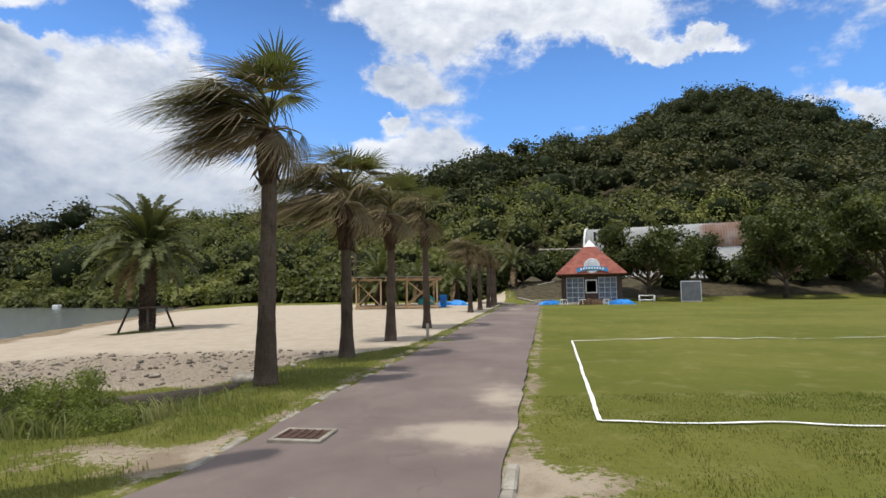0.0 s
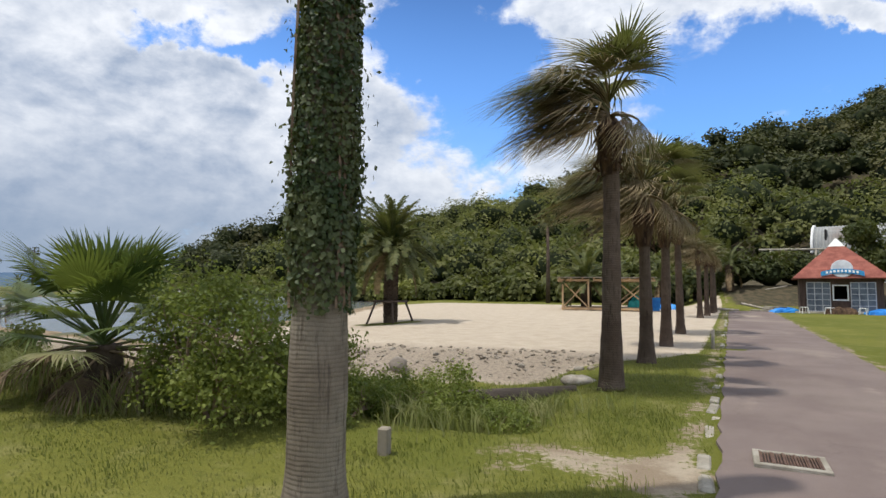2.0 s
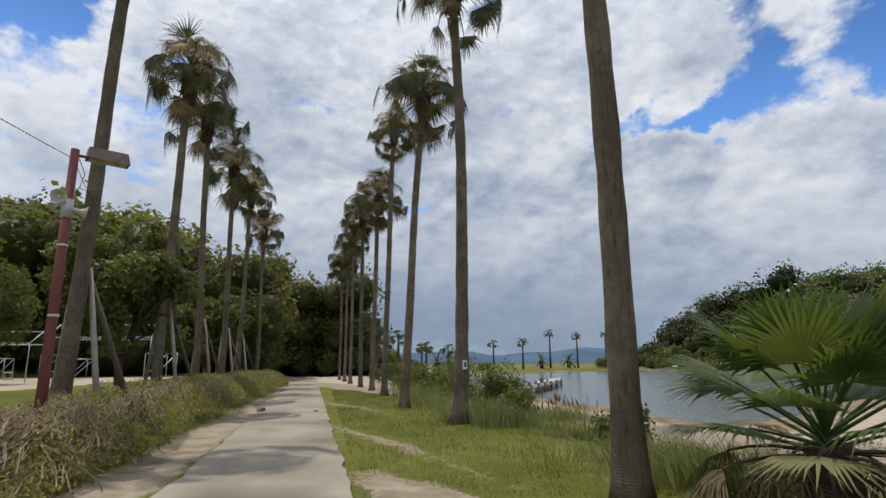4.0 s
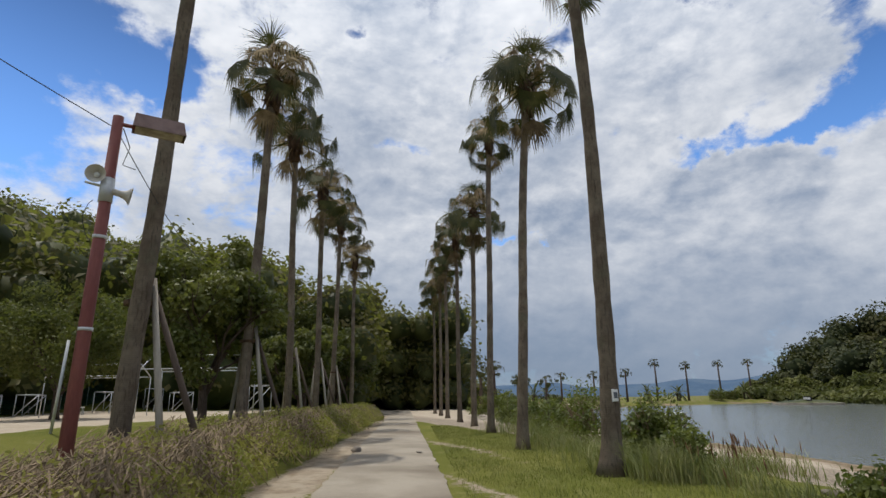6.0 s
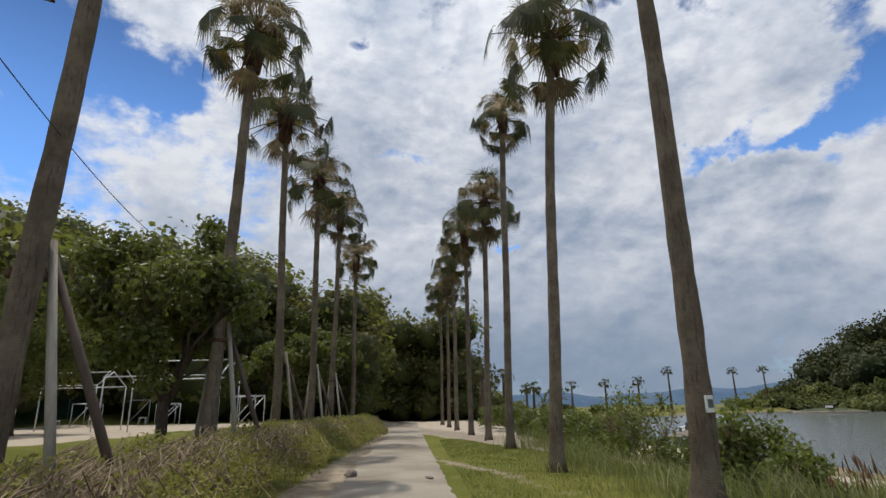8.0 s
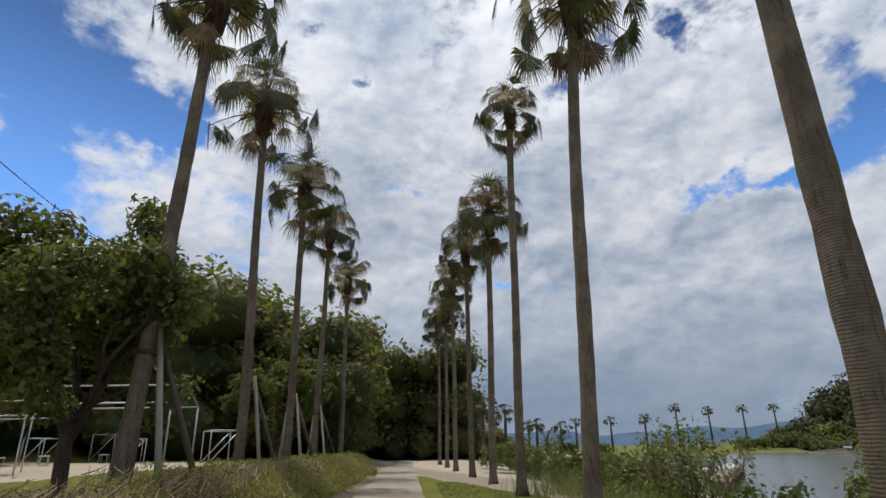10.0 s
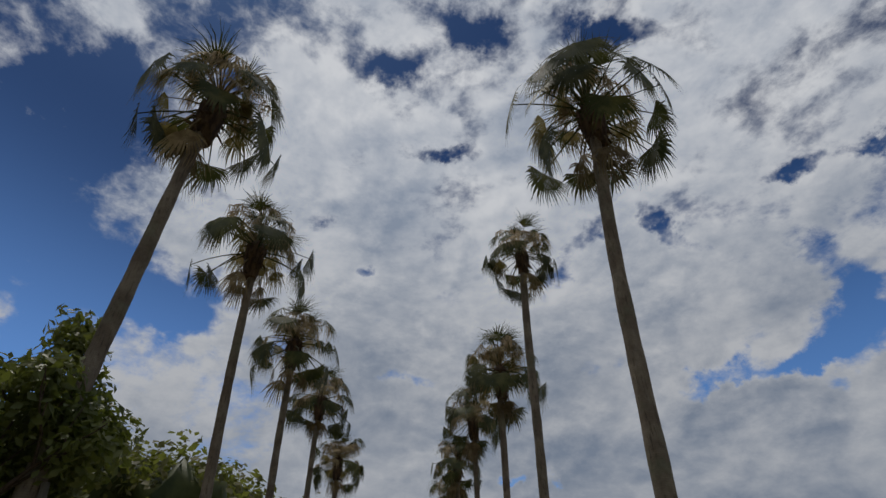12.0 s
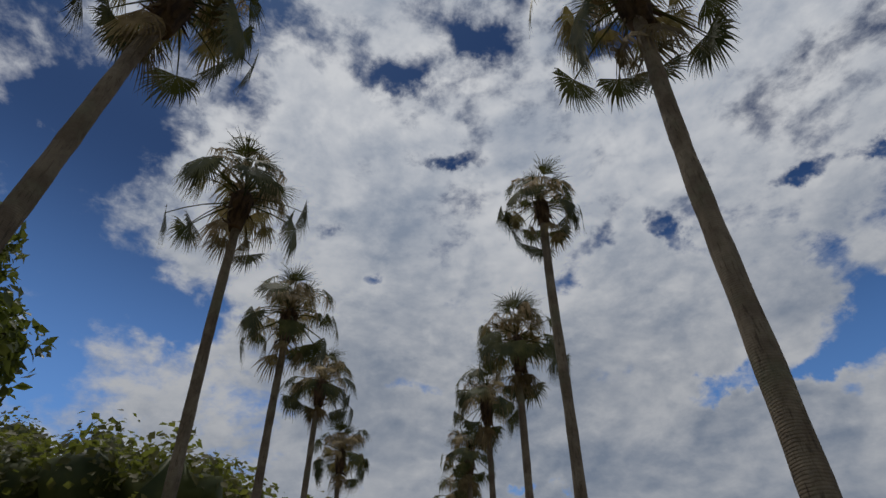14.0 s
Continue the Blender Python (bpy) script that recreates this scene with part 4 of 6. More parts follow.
# here the dark leaf tone colours the cores as inner shade
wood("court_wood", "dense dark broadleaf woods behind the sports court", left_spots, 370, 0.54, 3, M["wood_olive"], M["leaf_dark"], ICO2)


def limb(sh, rng, p, d, length, r, depth, ends):
    """A bough and its side boughs, tapered; the tips are gathered in ends."""
    q = p + d * length * 0.5 + Vector((rng.uniform(-1, 1), rng.uniform(-1, 1), rng.uniform(-0.3, 0.6))) * length * 0.08
    e = p + d * length
    sh.tube([p, q, e], [r, r * 0.8, r * 0.6], 6 if depth else 4, False)
    if depth == 0:
        ends.append(e)
        return
    for k in range(rng.choice((2, 3, 3))):
        nd = (d + Vector((rng.uniform(-1, 1), rng.uniform(-1, 1), rng.uniform(-0.35, 0.6))) * 0.75).normalized()
        limb(sh, rng, e if k else q, nd, length * rng.uniform(0.6, 0.85), r * 0.55, depth - 1, ends)


def broad_tree(x, y, tall, spread, seed, label, leaf="leaf", size=0.2, count=9000, trunk_r=0.16, stem=0.25, name="tree", group="", clump=0.8):
    rng, nr = random.Random(seed), np.random.default_rng(seed)
    base = thing(name, (x, y, float(height(x, y)) - 0.05), label, "tree", group)
    sh, ends = Shape(), []
    h0 = tall * stem
    sh.tube([(0, 0, 0), (0.03, 0.02, h0 * 0.3), (0.02, -0.03, h0)], [trunk_r * 1.5, trunk_r * 1.05, trunk_r * 0.9], 10)
    for k in range(6):
        a = k * 1.05 + rng.uniform(-0.4, 0.4)
        d = Vector((math.cos(a) * spread / tall * 1.3, math.sin(a) * spread / tall * 1.3, rng.uniform(0.5, 1.2))).normalized()
        limb(sh, rng, Vector((0, 0, h0 * rng.uniform(0.7, 1.0))), d, tall * 0.24, trunk_r * 0.6, 3, ends)
    part("trunk", sh.mesh("trunk", M["bark_row"], True), base, "brown branching trunk")
    e = np.array([tuple(v) for v in ends])
    c = np.array([0, 0, tall * (0.5 + stem * 0.5)])
    half = np.array([spread, spread, tall * (1 - stem) * 0.5])
    e = c + (e - e.mean(0)) / (np.abs(e - e.mean(0)).max(0) + 1e-6) * half * 0.92
    pick = e[nr.integers(0, len(e), count)]
    d = ball(count, nr)
    pts = pick + d * clump * (nr.random(count) ** 0.5)[:, None] * np.array([1, 1, 0.75])
    ok = ((pts - c) / half / 1.1) ** 2
    pts, d = pts[ok.sum(1) < 1.25], d[ok.sum(1) < 1.25]
    part("crown", leaf_mesh("crown", pts, d + np.array([0, 0, 0.6]), size, M[leaf], nr, 0.55), base, "green leafy crown")
    return base


broad_tree(-27.1, -0.95, 6.2, 2.1, 4, "leafy broadleaf tree growing round a palm trunk by the hedge", "leaf_tree", 0.16, 21000, 0.13, 0.26, clump=0.5)
broad_tree(-36.5, -7.5, 5.6, 2.6, 5, "low dense broadleaf tree beside the court", "leaf", 0.15, 22000, 0.15, 0.2)
for k, (x, y, tall, spread, tone) in enumerate(((-52, 3.2, 6.5, 3.2, "leaf"), (-60, 4.0, 9.5, 4.2, "leaf_dark"), (-66, 7.6, 9.0, 3.6, "leaf_dark"), (-74, 8.5, 10.5, 4.0, "leaf"))):
    broad_tree(x, y, tall, spread, 30 + k, "dark leafy tree leaning over the path", tone, 0.34, 9000, 0.2, 0.12)
bank = [(x, 55.5 + 2.5 * math.sin(x) + 0.06 * x, 1.9 + 0.5 * math.sin(3.1 * x), 0.9) for x in np.arange(23, 66, 2.6)] + [(x, 61 + 2 * math.sin(2 * x), 2.2, 1.2) for x in np.arange(3, 22, 2.8)]
wood("bank_scrub", "dark scrub on the bank behind the field", bank, 420, 0.4, 4, M["leaf_dark"], M["wood_shade_core"])
broad_tree(19.0, 51.0, 6.9, 4.8, 6, "wide spreading dark tree beside the kiosk", "leaf_dark", 0.34, 15000, 0.22, 0.25, clump=1.1)
broad_tree(31.3, 50.5, 8.2, 4.2, 7, "round dark evergreen tree at the field's edge", "leaf_dark", 0.34, 14000, 0.2, 0.22, clump=1.0)
broad_tree(27.0, 57.0, 5.2, 1.7, 8, "young thin tree on the bank", "leaf_dark", 0.32, 2500, 0.1, 0.3)
broad_tree(41.0, 51.0, 11.5, 6.2, 9, "large green tree at the field's edge", "leaf_dark", 0.42, 14000, 0.3, 0.15, clump=1.3)
broad_tree(36.0, 58.0, 7.5, 3.4, 10, "dark tree at the foot of the hill", "leaf_dark", 0.4, 6000, 0.2, 0.2, clump=1.1)
# ---- windblown palms beside the beach ----
WIND = Vector((-1.0, -0.15, 0.08)).normalized()


def windy_fans():
    """Leaves of one crown: most stream downwind and hang at their ends, a few stiff green ones stand to windward."""
    rng, out = random.Random(8), []
    for k in range(54):
        t = ((k + 0.5) / 54) ** 1.15
        lee = 180 + rng.uniform(-1, 1) * (95 - 25 * t)
        elev = 66 - 62 * t + rng.uniform(-10, 10)
        mat = ("fan_windy", "fan_grey", "fan_grey", "fan_straw")[k % 4] if t < 0.66 else "fan_dead" if k % 2 else "fan_straw"
        out.append((t, frond_fan(rng, lee, elev, (0.62 + 0.35 * math.sin(3.1 * t)) * rng.uniform(0.45, 1.2), 1.06 * rng.uniform(0.85, 1.15), 30, 0.75 + 0.5 * rng.random(), WIND, rng.uniform(0.25, 0.7), spread=rng.uniform(45, 88), split=0.26, aim=22 - 64 * t + rng.uniform(-16, 16)).mesh("frond", M[mat])))
    for k in range(7):
        out.append((0.12, frond_fan(rng, rng.uniform(-75, 75), rng.uniform(28, 66), 0.62 * rng.uniform(0.85, 1.15), 0.78 * rng.uniform(0.85, 1.1), 26, 0.35, WIND, 0.12, spread=rng.uniform(55, 85), split=0.5, aim=rng.uniform(-15, 45)).mesh("frond", M["fan_windy"])))
    for k in range(9):
        out.append((0.8, frond_fan(rng, rng.uniform(-90, 90), rng.uniform(-10, 40), 0.6 * rng.uniform(0.8, 1.1), 0.62 * rng.uniform(0.85, 1.1), 26, 1.3, WIND, 0.2, spread=rng.uniform(35, 60), split=0.2, aim=rng.uniform(-85, -40)).mesh("frond", M["fan_dead" if k % 3 else "fan_grey"])))
    return out


WINDY = windy_fans()


def wind_palm(x, y, stem, r0, size, seed, lean=(0, 0)):
    rng = random.Random(seed)
    base = thing("palm_tree", (x, y, float(height(x, y)) - 0.03), "fan palm bent by the wind with browned fronds on the sand", "palm tree", "palms beside the beach")
    part("trunk", trunk_mesh(stem, r0, r0 * 0.68, lean, rng, "bark_row", flare=1.35), base)
    lo = part("leaf_base", SKIRTS[seed % 3], base, "shaggy brown old leaf bases")
    lo.matrix_basis = Matrix.Translation((lean[0], lean[1], stem + 0.15)) @ pose(0, 0, 0, 0, 0, seed * 70) @ Matrix.Scale(size * r0 / 0.15 * 0.75, 4)
    swing_ = rng.uniform(-22, 22) if seed else 0.0
    for k, (t, me) in enumerate(WINDY):
        ob = part("frond", me, base)
        ob.matrix_basis = Matrix.Translation((lean[0], lean[1], stem + (0.62 - 0.34 * t) * size)) @ pose(0, 0, 0, rng.uniform(-7, 7), rng.uniform(-7, 7), swing_ + rng.uniform(-16, 16)) @ Matrix.Scale(size * rng.uniform(0.85, 1.1), 4)
    return base


for k, (x, y, stem, r0, size) in enumerate(((-2.77, 8.85, 3.75, 0.16, 1.0), (-2.14, 12.4, 3.05, 0.15, 1.18), (-1.46, 15.85, 3.2, 0.145, 1.15), (-0.6, 21.1, 3.7, 0.145, 1.15),
                                          (1.68, 33.5, 3.4, 0.15, 1.0), (2.5, 36.5, 3.4, 0.15, 0.95), (3.4, 40.6, 3.5, 0.15, 0.95), (3.9, 43.2, 3.5, 0.15, 0.95), (4.4, 46.2, 3.4, 0.15, 0.95))):
    wind_palm(x, y, stem, r0, size, k)


# ---- ivy-clad palm ----
def ivy_palm(x, y):
    nr, rng = np.random.default_rng(12), random.Random(12)
    base = thing("palm_tree", (x, y, -0.03), "thick grey palm trunk wrapped in dense ivy above", "palm tree")
    tall, r = 9.0, 0.184
    part("trunk", trunk_mesh(tall, r, 0.14, (0.1, 0.05), rng, "bark_ivy", 24, 1.28, 70, 0.01), base)
    n = 36000
    z = 1.28 + (tall - 1.5) * nr.random(n) ** 1.1
    z = np.where(z < 1.75, z + 0.25 * np.abs(nr.normal(size=n)), z)
    a = nr.uniform(0, 6.283, n)
    t = z / tall
    rad = (r + (0.14 - r) * t ** 0.7) + 0.012 + 0.04 * nr.random(n) ** 2 + 0.05 * np.maximum(0, np.sin(z * 3.1 + 2 * a)) * nr.random(n)
    out = nr.random(n) < 0.03
    rad = np.where(out, rad + 0.12 * nr.random(n), rad)
    cx, cy = 0.1 * t ** 1.3, 0.05 * t ** 1.3
    nor = np.stack([np.cos(a), np.sin(a), np.full(n, 0.25)], 1)
    pts = np.stack([cx + np.cos(a) * rad, cy + np.sin(a) * rad, z], 1)
    part("ivy", leaf_mesh("ivy", pts, nor, 0.037, M["leaf_ivy"], nr, 0.85, 0.4, 0.55, dangle=0.8), base, "dark green ivy leaves")
    sh = Shape()
    for k in range(16):
        a0, z0 = rng.uniform(0, 6.3), 1.35
        q = [(math.cos(a0 + 0.25 * math.sin(s * 2 + k)) * (r + 0.012), math.sin(a0 + 0.25 * math.sin(s * 2 + k)) * (r + 0.012), z0 + s) for s in np.linspace(0, 5.5, 16)]
        sh.tube(q, 0.011, 4, False)
    part("ivy_stem", sh.mesh("ivy_stem", M["twig"]), base)
    return base


ivy_palm(-4.52, 3.38)


# ---- date palm ----
def frond_feather(rng, elev, length, pairs, droop, mat):
    sh = Shape()
    pts, a = [Vector((0.12, 0, 0))], radians(elev)
    for k in range(8):
        pts.append(pts[-1] + Vector((math.cos(a), 0, math.sin(a))) * length / 8)
        a -= radians(droop) * (0.5 + k * 0.16)
    sh.tube(pts, [0.03, 0.026, 0.022, 0.019, 0.016, 0.013, 0.01, 0.007, 0.004], 4, False)
    for k in range(pairs):
        s = 0.12 + 0.88 * (k + 0.5) / pairs
        i = min(int(s * 8), 7)
        p = pts[i].lerp(pts[i + 1], s * 8 - i)
        d = (pts[i + 1] - pts[i]).normalized()
        for side in (-1, 1):
            l = 0.42 * math.sin(math.pi * (0.12 + 0.8 * s)) ** 0.6 * rng.uniform(0.85, 1.1)
            v = (d * 0.75 + Vector((0, side, 0)) * 0.8 + Vector((0, 0, rng.uniform(0.05, 0.4)))).normalized()
            q = p + v * l * 0.55
            e = q + v * l * 0.45 - Vector((0, 0, 0.12 * l + 0.03))
            w = d * 0.028
            sh.add([p - w, p + w, q + w * 1.2, q - w * 1.2, e], [(0, 1, 2, 3), (3, 2, 4)])
    return sh.mesh("frond", M[mat])


FEATHER = [frond_feather(random.Random(40 + k), e, 2.7, 38, d, m) for k, (e, d, m) in enumerate(((80, 7, "date_leaf"), (64, 10, "date_leaf"), (48, 12, "date_leaf"), (32, 13, "date_leaf"), (16, 10, "date_leaf"), (2, 9, "date_leaf"), (-14, 7, "date_leaf"), (-40, 7, "fan_dead")))]


def date_palm(x, y, stem, r, size, seed, count=64, label="stout date palm with arching fronds propped on the sand", props=True):
    rng = random.Random(seed)
    base = thing("date_palm", (x, y, float(height(x, y)) - 0.03), label, "palm tree")
    sh = Shape()
    n = 26
    sh.tube([(0, 0, stem * k / n) for k in range(n + 1)], [r * (1.12 - 0.12 * min(1, k / 4) + (0.22 if k > n * 0.72 else 0) * (1 - abs(k / n - 0.88) * 4) + 0.05 * rng.uniform(-1, 1)) for k in range(n + 1)], 16)
    for k in range(230):
        z = stem * (0.04 + 0.95 * k / 230)
        a = k * 2.39996
        q = r * (1.0 if z < stem * 0.72 else 1.18)
        o = Vector((math.cos(a) * q * 0.9, math.sin(a) * q * 0.9, z))
        d = Vector((math.cos(a) * 0.5, math.sin(a) * 0.5, 0.9)).normalized()
        sh.tube([o, o + d * 0.10, o + d * 0.15], [0.06, 0.055, 0.02], 4)
    part("trunk", sh.mesh("trunk", M["bark_date"]), base, "dark scaly trunk")
    for k in range(count):
        t = (k + 0.5) / count
        i = min(7, int(t * 7.3 + rng.uniform(-0.4, 0.4)) if t > 0.06 else 0)
        ob = part("frond", FEATHER[max(0, i)], base)
        ob.matrix_basis = Matrix.Translation((0, 0, stem + 0.12 - 0.3 * t)) @ pose(0, 0, 0, rng.uniform(-6, 6), rng.uniform(-6, 6), k * 137.5 + rng.uniform(-10, 10)) @ Matrix.Scale(size * rng.uniform(0.85, 1.1), 4)
    if props:
        for k in range(4):
            a = k * math.pi / 2 + 0.5
            c, s = math.cos(a), math.sin(a)
            part("prop_pole", Shape().tube([(c * 1.05, s * 1.05, -0.05), (c * (r + 0.36), s * (r + 0.36), 1.02)], 0.045, 8).mesh("prop_pole", M["pole_dark"], True), base)
            c2, s2 = math.cos(a + math.pi / 2), math.sin(a + math.pi / 2)
            q = r + 0.40
            part("prop_rail", Shape().tube([(c * q * 1.1, s * q * 1.1, 0.98), (c2 * q * 1.1, s2 * q * 1.1, 0.96)], 0.045, 8).mesh("prop_rail", M["pole_dark"], True), base)
    return base


date_palm(-12.3, 23.3, 3.4, 0.28, 0.92, 1, 88)
date_palm(-4.8, 43.2, 2.3, 0.34, 1.0, 2, 44, "date palm with a dark trunk behind the timber shelter", False)
for k, (x, y, s) in enumerate(((1.5, 58.5, 1.0), (5.0, 60.5, 1.1), (-2.5, 60, 1.0), (7.5, 57.5, 0.9))):
    date_palm(x, y, 2.4, 0.3, s, 5 + k, 30, "date palm with hanging grey fronds at the wood's edge", False)


# ---- young fan palm ----
def young_palm(x, y):
    rng = random.Random(31)
    base = thing("fan_palm", (x, y, float(height(x, y)) - 0.05), "young bushy fan palm with bright stiff leaves and dead skirt", "palm tree")
    part("trunk", trunk_mesh(0.75, 0.24, 0.2, (0, 0), rng, "bark_date", 14, 1.2, 12), base)
    for k in range(58):
        t = (k + 0.5) / 58
        green = t < 0.62
        elev = 82 - 118 * t + rng.uniform(-12, 12)
        mat = "fan_young" if t < 0.5 else "fan_windy" if green else "fan_brown"
        me = frond_fan(rng, k * 137.5 + rng.uniform(-20, 20), elev, (0.78 + 0.25 * math.sin(3 * t) - 0.2 * t) * rng.uniform(0.75, 1.15), 0.74 * rng.uniform(0.85, 1.1), 30, 0.2 if green else 0.9,
                       spread=rng.uniform(75, 105) if green else rng.uniform(40, 75), split=0.52 if green else 0.3, hang=0.0 if t < 0.4 else 0.3 if green else 0.8).mesh("frond", M[mat])
        ob = part("frond", me, base)
        ob.matrix_basis = Matrix.Translation((0, 0, 0.95 - 0.45 * t))
    return base


young_palm(-9.05, 5.85)


# ---- shrubs ----
def shrub(x, y, tall, spread, seed, leaf="leaf_bright", size=0.07, count=7000, label="leafy green shrub growing on the bank", name="shrub", clump=0.22, group=""):
    rng, nr = random.Random(seed), np.random.default_rng(seed)
    z = float(height(x, y))
    base = thing(name, (x, y, z - 0.04), label, "shrub", group)
    sh, ends = Shape(), []
    for k in range(7):
        a = k * 0.9 + rng.uniform(-0.3, 0.3)
        d = Vector((math.cos(a) * spread / tall, math.sin(a) * spread / tall, rng.uniform(0.7, 1.3))).normalized()
        limb(sh, rng, Vector((math.cos(a) * 0.06, math.sin(a) * 0.06, 0)), d, tall * rng.uniform(0.28, 0.38), 0.02 * tall ** 0.5, 3, ends)
    part("branch", sh.mesh("branch", M["twig"]), base, "thin brown branches")
    e = np.array([tuple(v) for v in ends])
    e = e / np.array([max(1e-3, np.abs(e[:, 0]).max()) / spread, max(1e-3, np.abs(e[:, 1]).max()) / spread, e[:, 2].max() / (tall * 0.95)])
    lowp = e[nr.integers(0, len(e), len(e))] * np.array([1.05, 1.05, 0.45])
    e = np.concatenate([e, lowp])
    pick = e[nr.integers(0, len(e), count)]
    d = ball(count, nr)
    pts = pick + d * clump * tall ** 0.5 * (nr.random(count) ** 0.6)[:, None]
    pts[:, 2] = np.abs(pts[:, 2])
    part("foliage", leaf_mesh("foliage", pts, d + np.array([0, 0, 0.7]), size, M[leaf], nr, 0.6), base, "small bright green leaves")
    return base


shrub(-7.0, 5.5, 1.75, 1.05, 1, size=0.052, count=15000, label="large bright green leafy shrub beside the lawn")
shrub(-6.4, 6.4, 1.25, 0.7, 9, size=0.052, count=7000, label="bright green leafy shrub on the ditch bank")
shrub(-5.2, 6.9, 0.72, 0.8, 2, size=0.045, count=12000)
shrub(-6.3, 7.6, 0.7, 0.85, 3, size=0.045, count=10000)
shrub(-4.3, 7.2, 0.42, 0.55, 4, size=0.04, count=6500)
shrub(-3.9, 6.4, 0.3, 0.4, 14, size=0.035, count=3500)
shrub(-5.7, 6.0, 0.5, 0.55, 15, size=0.04, count=6000)
shrub(-7.9, 8.0, 0.9, 0.8, 7, count=4500)
for k, (x, y, tall, spread, leaves) in enumerate(((-19.8, 9.1, 1.55, 0.6, 4200), (-18.9, 9.0, 0.9, 0.5, 2400), (-22.3, 9.9, 0.9, 0.6, 1500), (-24.6, 10.7, 2.0, 0.85, 1300), (-26.6, 11.3, 2.1, 0.9, 1400),
                                                  (-28.5, 11.9, 1.3, 0.9, 1500), (-30.5, 12.4, 1.4, 1.1, 2200), (-33.5, 13.4, 1.3, 1.2, 2600), (-36.5, 14.5, 1.5, 1.4, 3000), (-41, 15.5, 1.5, 1.6, 3000), (-46, 17, 1.8, 1.8, 3000),
                                                  (-52, 18.5, 2.2, 2.2, 3000), (-14.4, 8.4, 0.8, 0.6, 2400))):
    shrub(x, y, tall, spread, 50 + k, "leaf_bank", 0.10 if x > -28 else 0.15, leaves, "loose leafy shrub on the lake bank", group="shrubs on the lake bank")


# ---- hedge ----
def hedge():
    rng, nr = random.Random(61), np.random.default_rng(61)
    base = thing("hedge", (0, 0, 0), "low scrubby hedge of bare twigs and small leaves", "hedge", kind="stuff")
    sh = Shape()

    def spot(a, c, z):
        return Vector((a * ROW_U[0] + c * ROW_N[0], a * ROW_U[1] + c * ROW_N[1], z))

    def crest(a):
        return (0.92 + 0.2 * step(a, 14, 26) + 0.07 * math.sin(a * 1.9) + 0.05 * math.sin(a * 4.3)) * float(step(a, 11.0, 14.5))

    def front(a):
        return -4.05 + 0.35 * float(step(a, 24, 44)) - 0.2 * math.sin(a * 0.7)

    for k in range(10000):
        a = 11.5 + 35 * rng.random() ** 2.0
        c = front(a) - rng.uniform(0.05, 2.3)
        top_ = crest(a) * rng.uniform(0.75, 1.06) * (1 if c < front(a) - 0.35 else 0.7)
        d = Vector((ROW_U[0], ROW_U[1], 0)) * rng.gauss(0.45, 0.5) + Vector((ROW_N[0], ROW_N[1], 0)) * rng.gauss(0.1, 0.45) + Vector((0, 0, rng.uniform(0.25, 0.9)))
        d = d.normalized() * rng.uniform(0.3, 0.65)
        e = spot(a, c, top_)
        p = e - d
        p.z = max(p.z, 0.02)
        r = rng.uniform(0.006, 0.012)
        sh.tube([p, p.lerp(e, 0.5) + Vector((rng.uniform(-1, 1), rng.uniform(-1, 1), rng.uniform(-1, 1))) * 0.025, e], [r, r * 0.85, r * 0.5], 3, False)
    part("twig", sh.mesh("twig", M["hedge_twig"]), base, "tangle of bare brown twigs")
    n = 78000
    a = 11.2 + 36 * nr.random(n) ** 1.25
    fr = np.array([front(t) for t in a])
    cr = np.array([crest(t) for t in a])
    depth = nr.random(n)
    c = fr + 0.15 - depth * 2.6
    prof = np.sin(np.pi * np.clip(depth, 0.03, 0.97)) ** 0.35
    z = cr * prof * (0.35 + 0.74 * nr.random(n) ** 0.45)
    thin = -0.15 + (np.sin(a * 2.1 + 3 * c) + np.sin(a * 0.83 + c * 5)) * 0.25 + 0.5 + 0.35 * step(a, 24, 34) - 0.24 * (1 - step(a, 19, 27))
    keep = nr.random(n) < np.clip(thin + 0.5 * (depth < 0.22), 0.1, 1)
    pts = np.stack([a * ROW_U[0] + c * ROW_N[0], a * ROW_U[1] + c * ROW_N[1], z], 1)[keep]
    part("leaves", leaf_mesh("leaves", pts, np.tile([0.1, 0.2, 0.8], (len(pts), 1)), 0.07, M["hedge_leaf"], nr, 0.5), base, "small green hedge leaves")


hedge()


# ---- grass ----
def blades(name, label, spots, tall, mat, seed, width=0.006, lean=0.5, wind=(-0.25, 0.0)):
    """Grass blades of two bent pieces each."""
    nr = np.random.default_rng(seed)
    p = np.asarray(spots)
    n = len(p)
    h = tall * nr.uniform(0.55, 1.15, n)
    a = nr.uniform(0, 6.283, n)
    side = np.stack([np.cos(a), np.sin(a), np.zeros(n)], 1) * (width * nr.uniform(0.7, 1.3, n))[:, None]
    b = nr.normal(size=(n, 2)) * lean * 0.5 + np.array(wind)
    mid = p + np.stack([b[:, 0] * h * 0.25, b[:, 1] * h * 0.25, h * 0.55], 1)
    tip = p + np.stack([b[:, 0] * h, b[:, 1] * h, h * (1 - 0.18 * np.linalg.norm(b, axis=1))], 1)
    v = np.stack([p - side, p + side, mid + side * 0.7, mid - side * 0.7, tip], 1).reshape(-1, 3)
    k = np.arange(n)[:, None] * 5
    f = np.concatenate([k + np.array([[0, 1, 2]]), k + np.array([[0, 2, 3]]), k + np.array([[3, 2, 4]])], 1).reshape(-1, 3)
    return tagged(new(name, mesh_of(name, v, f, mat)), label, "grass", kind="stuff")


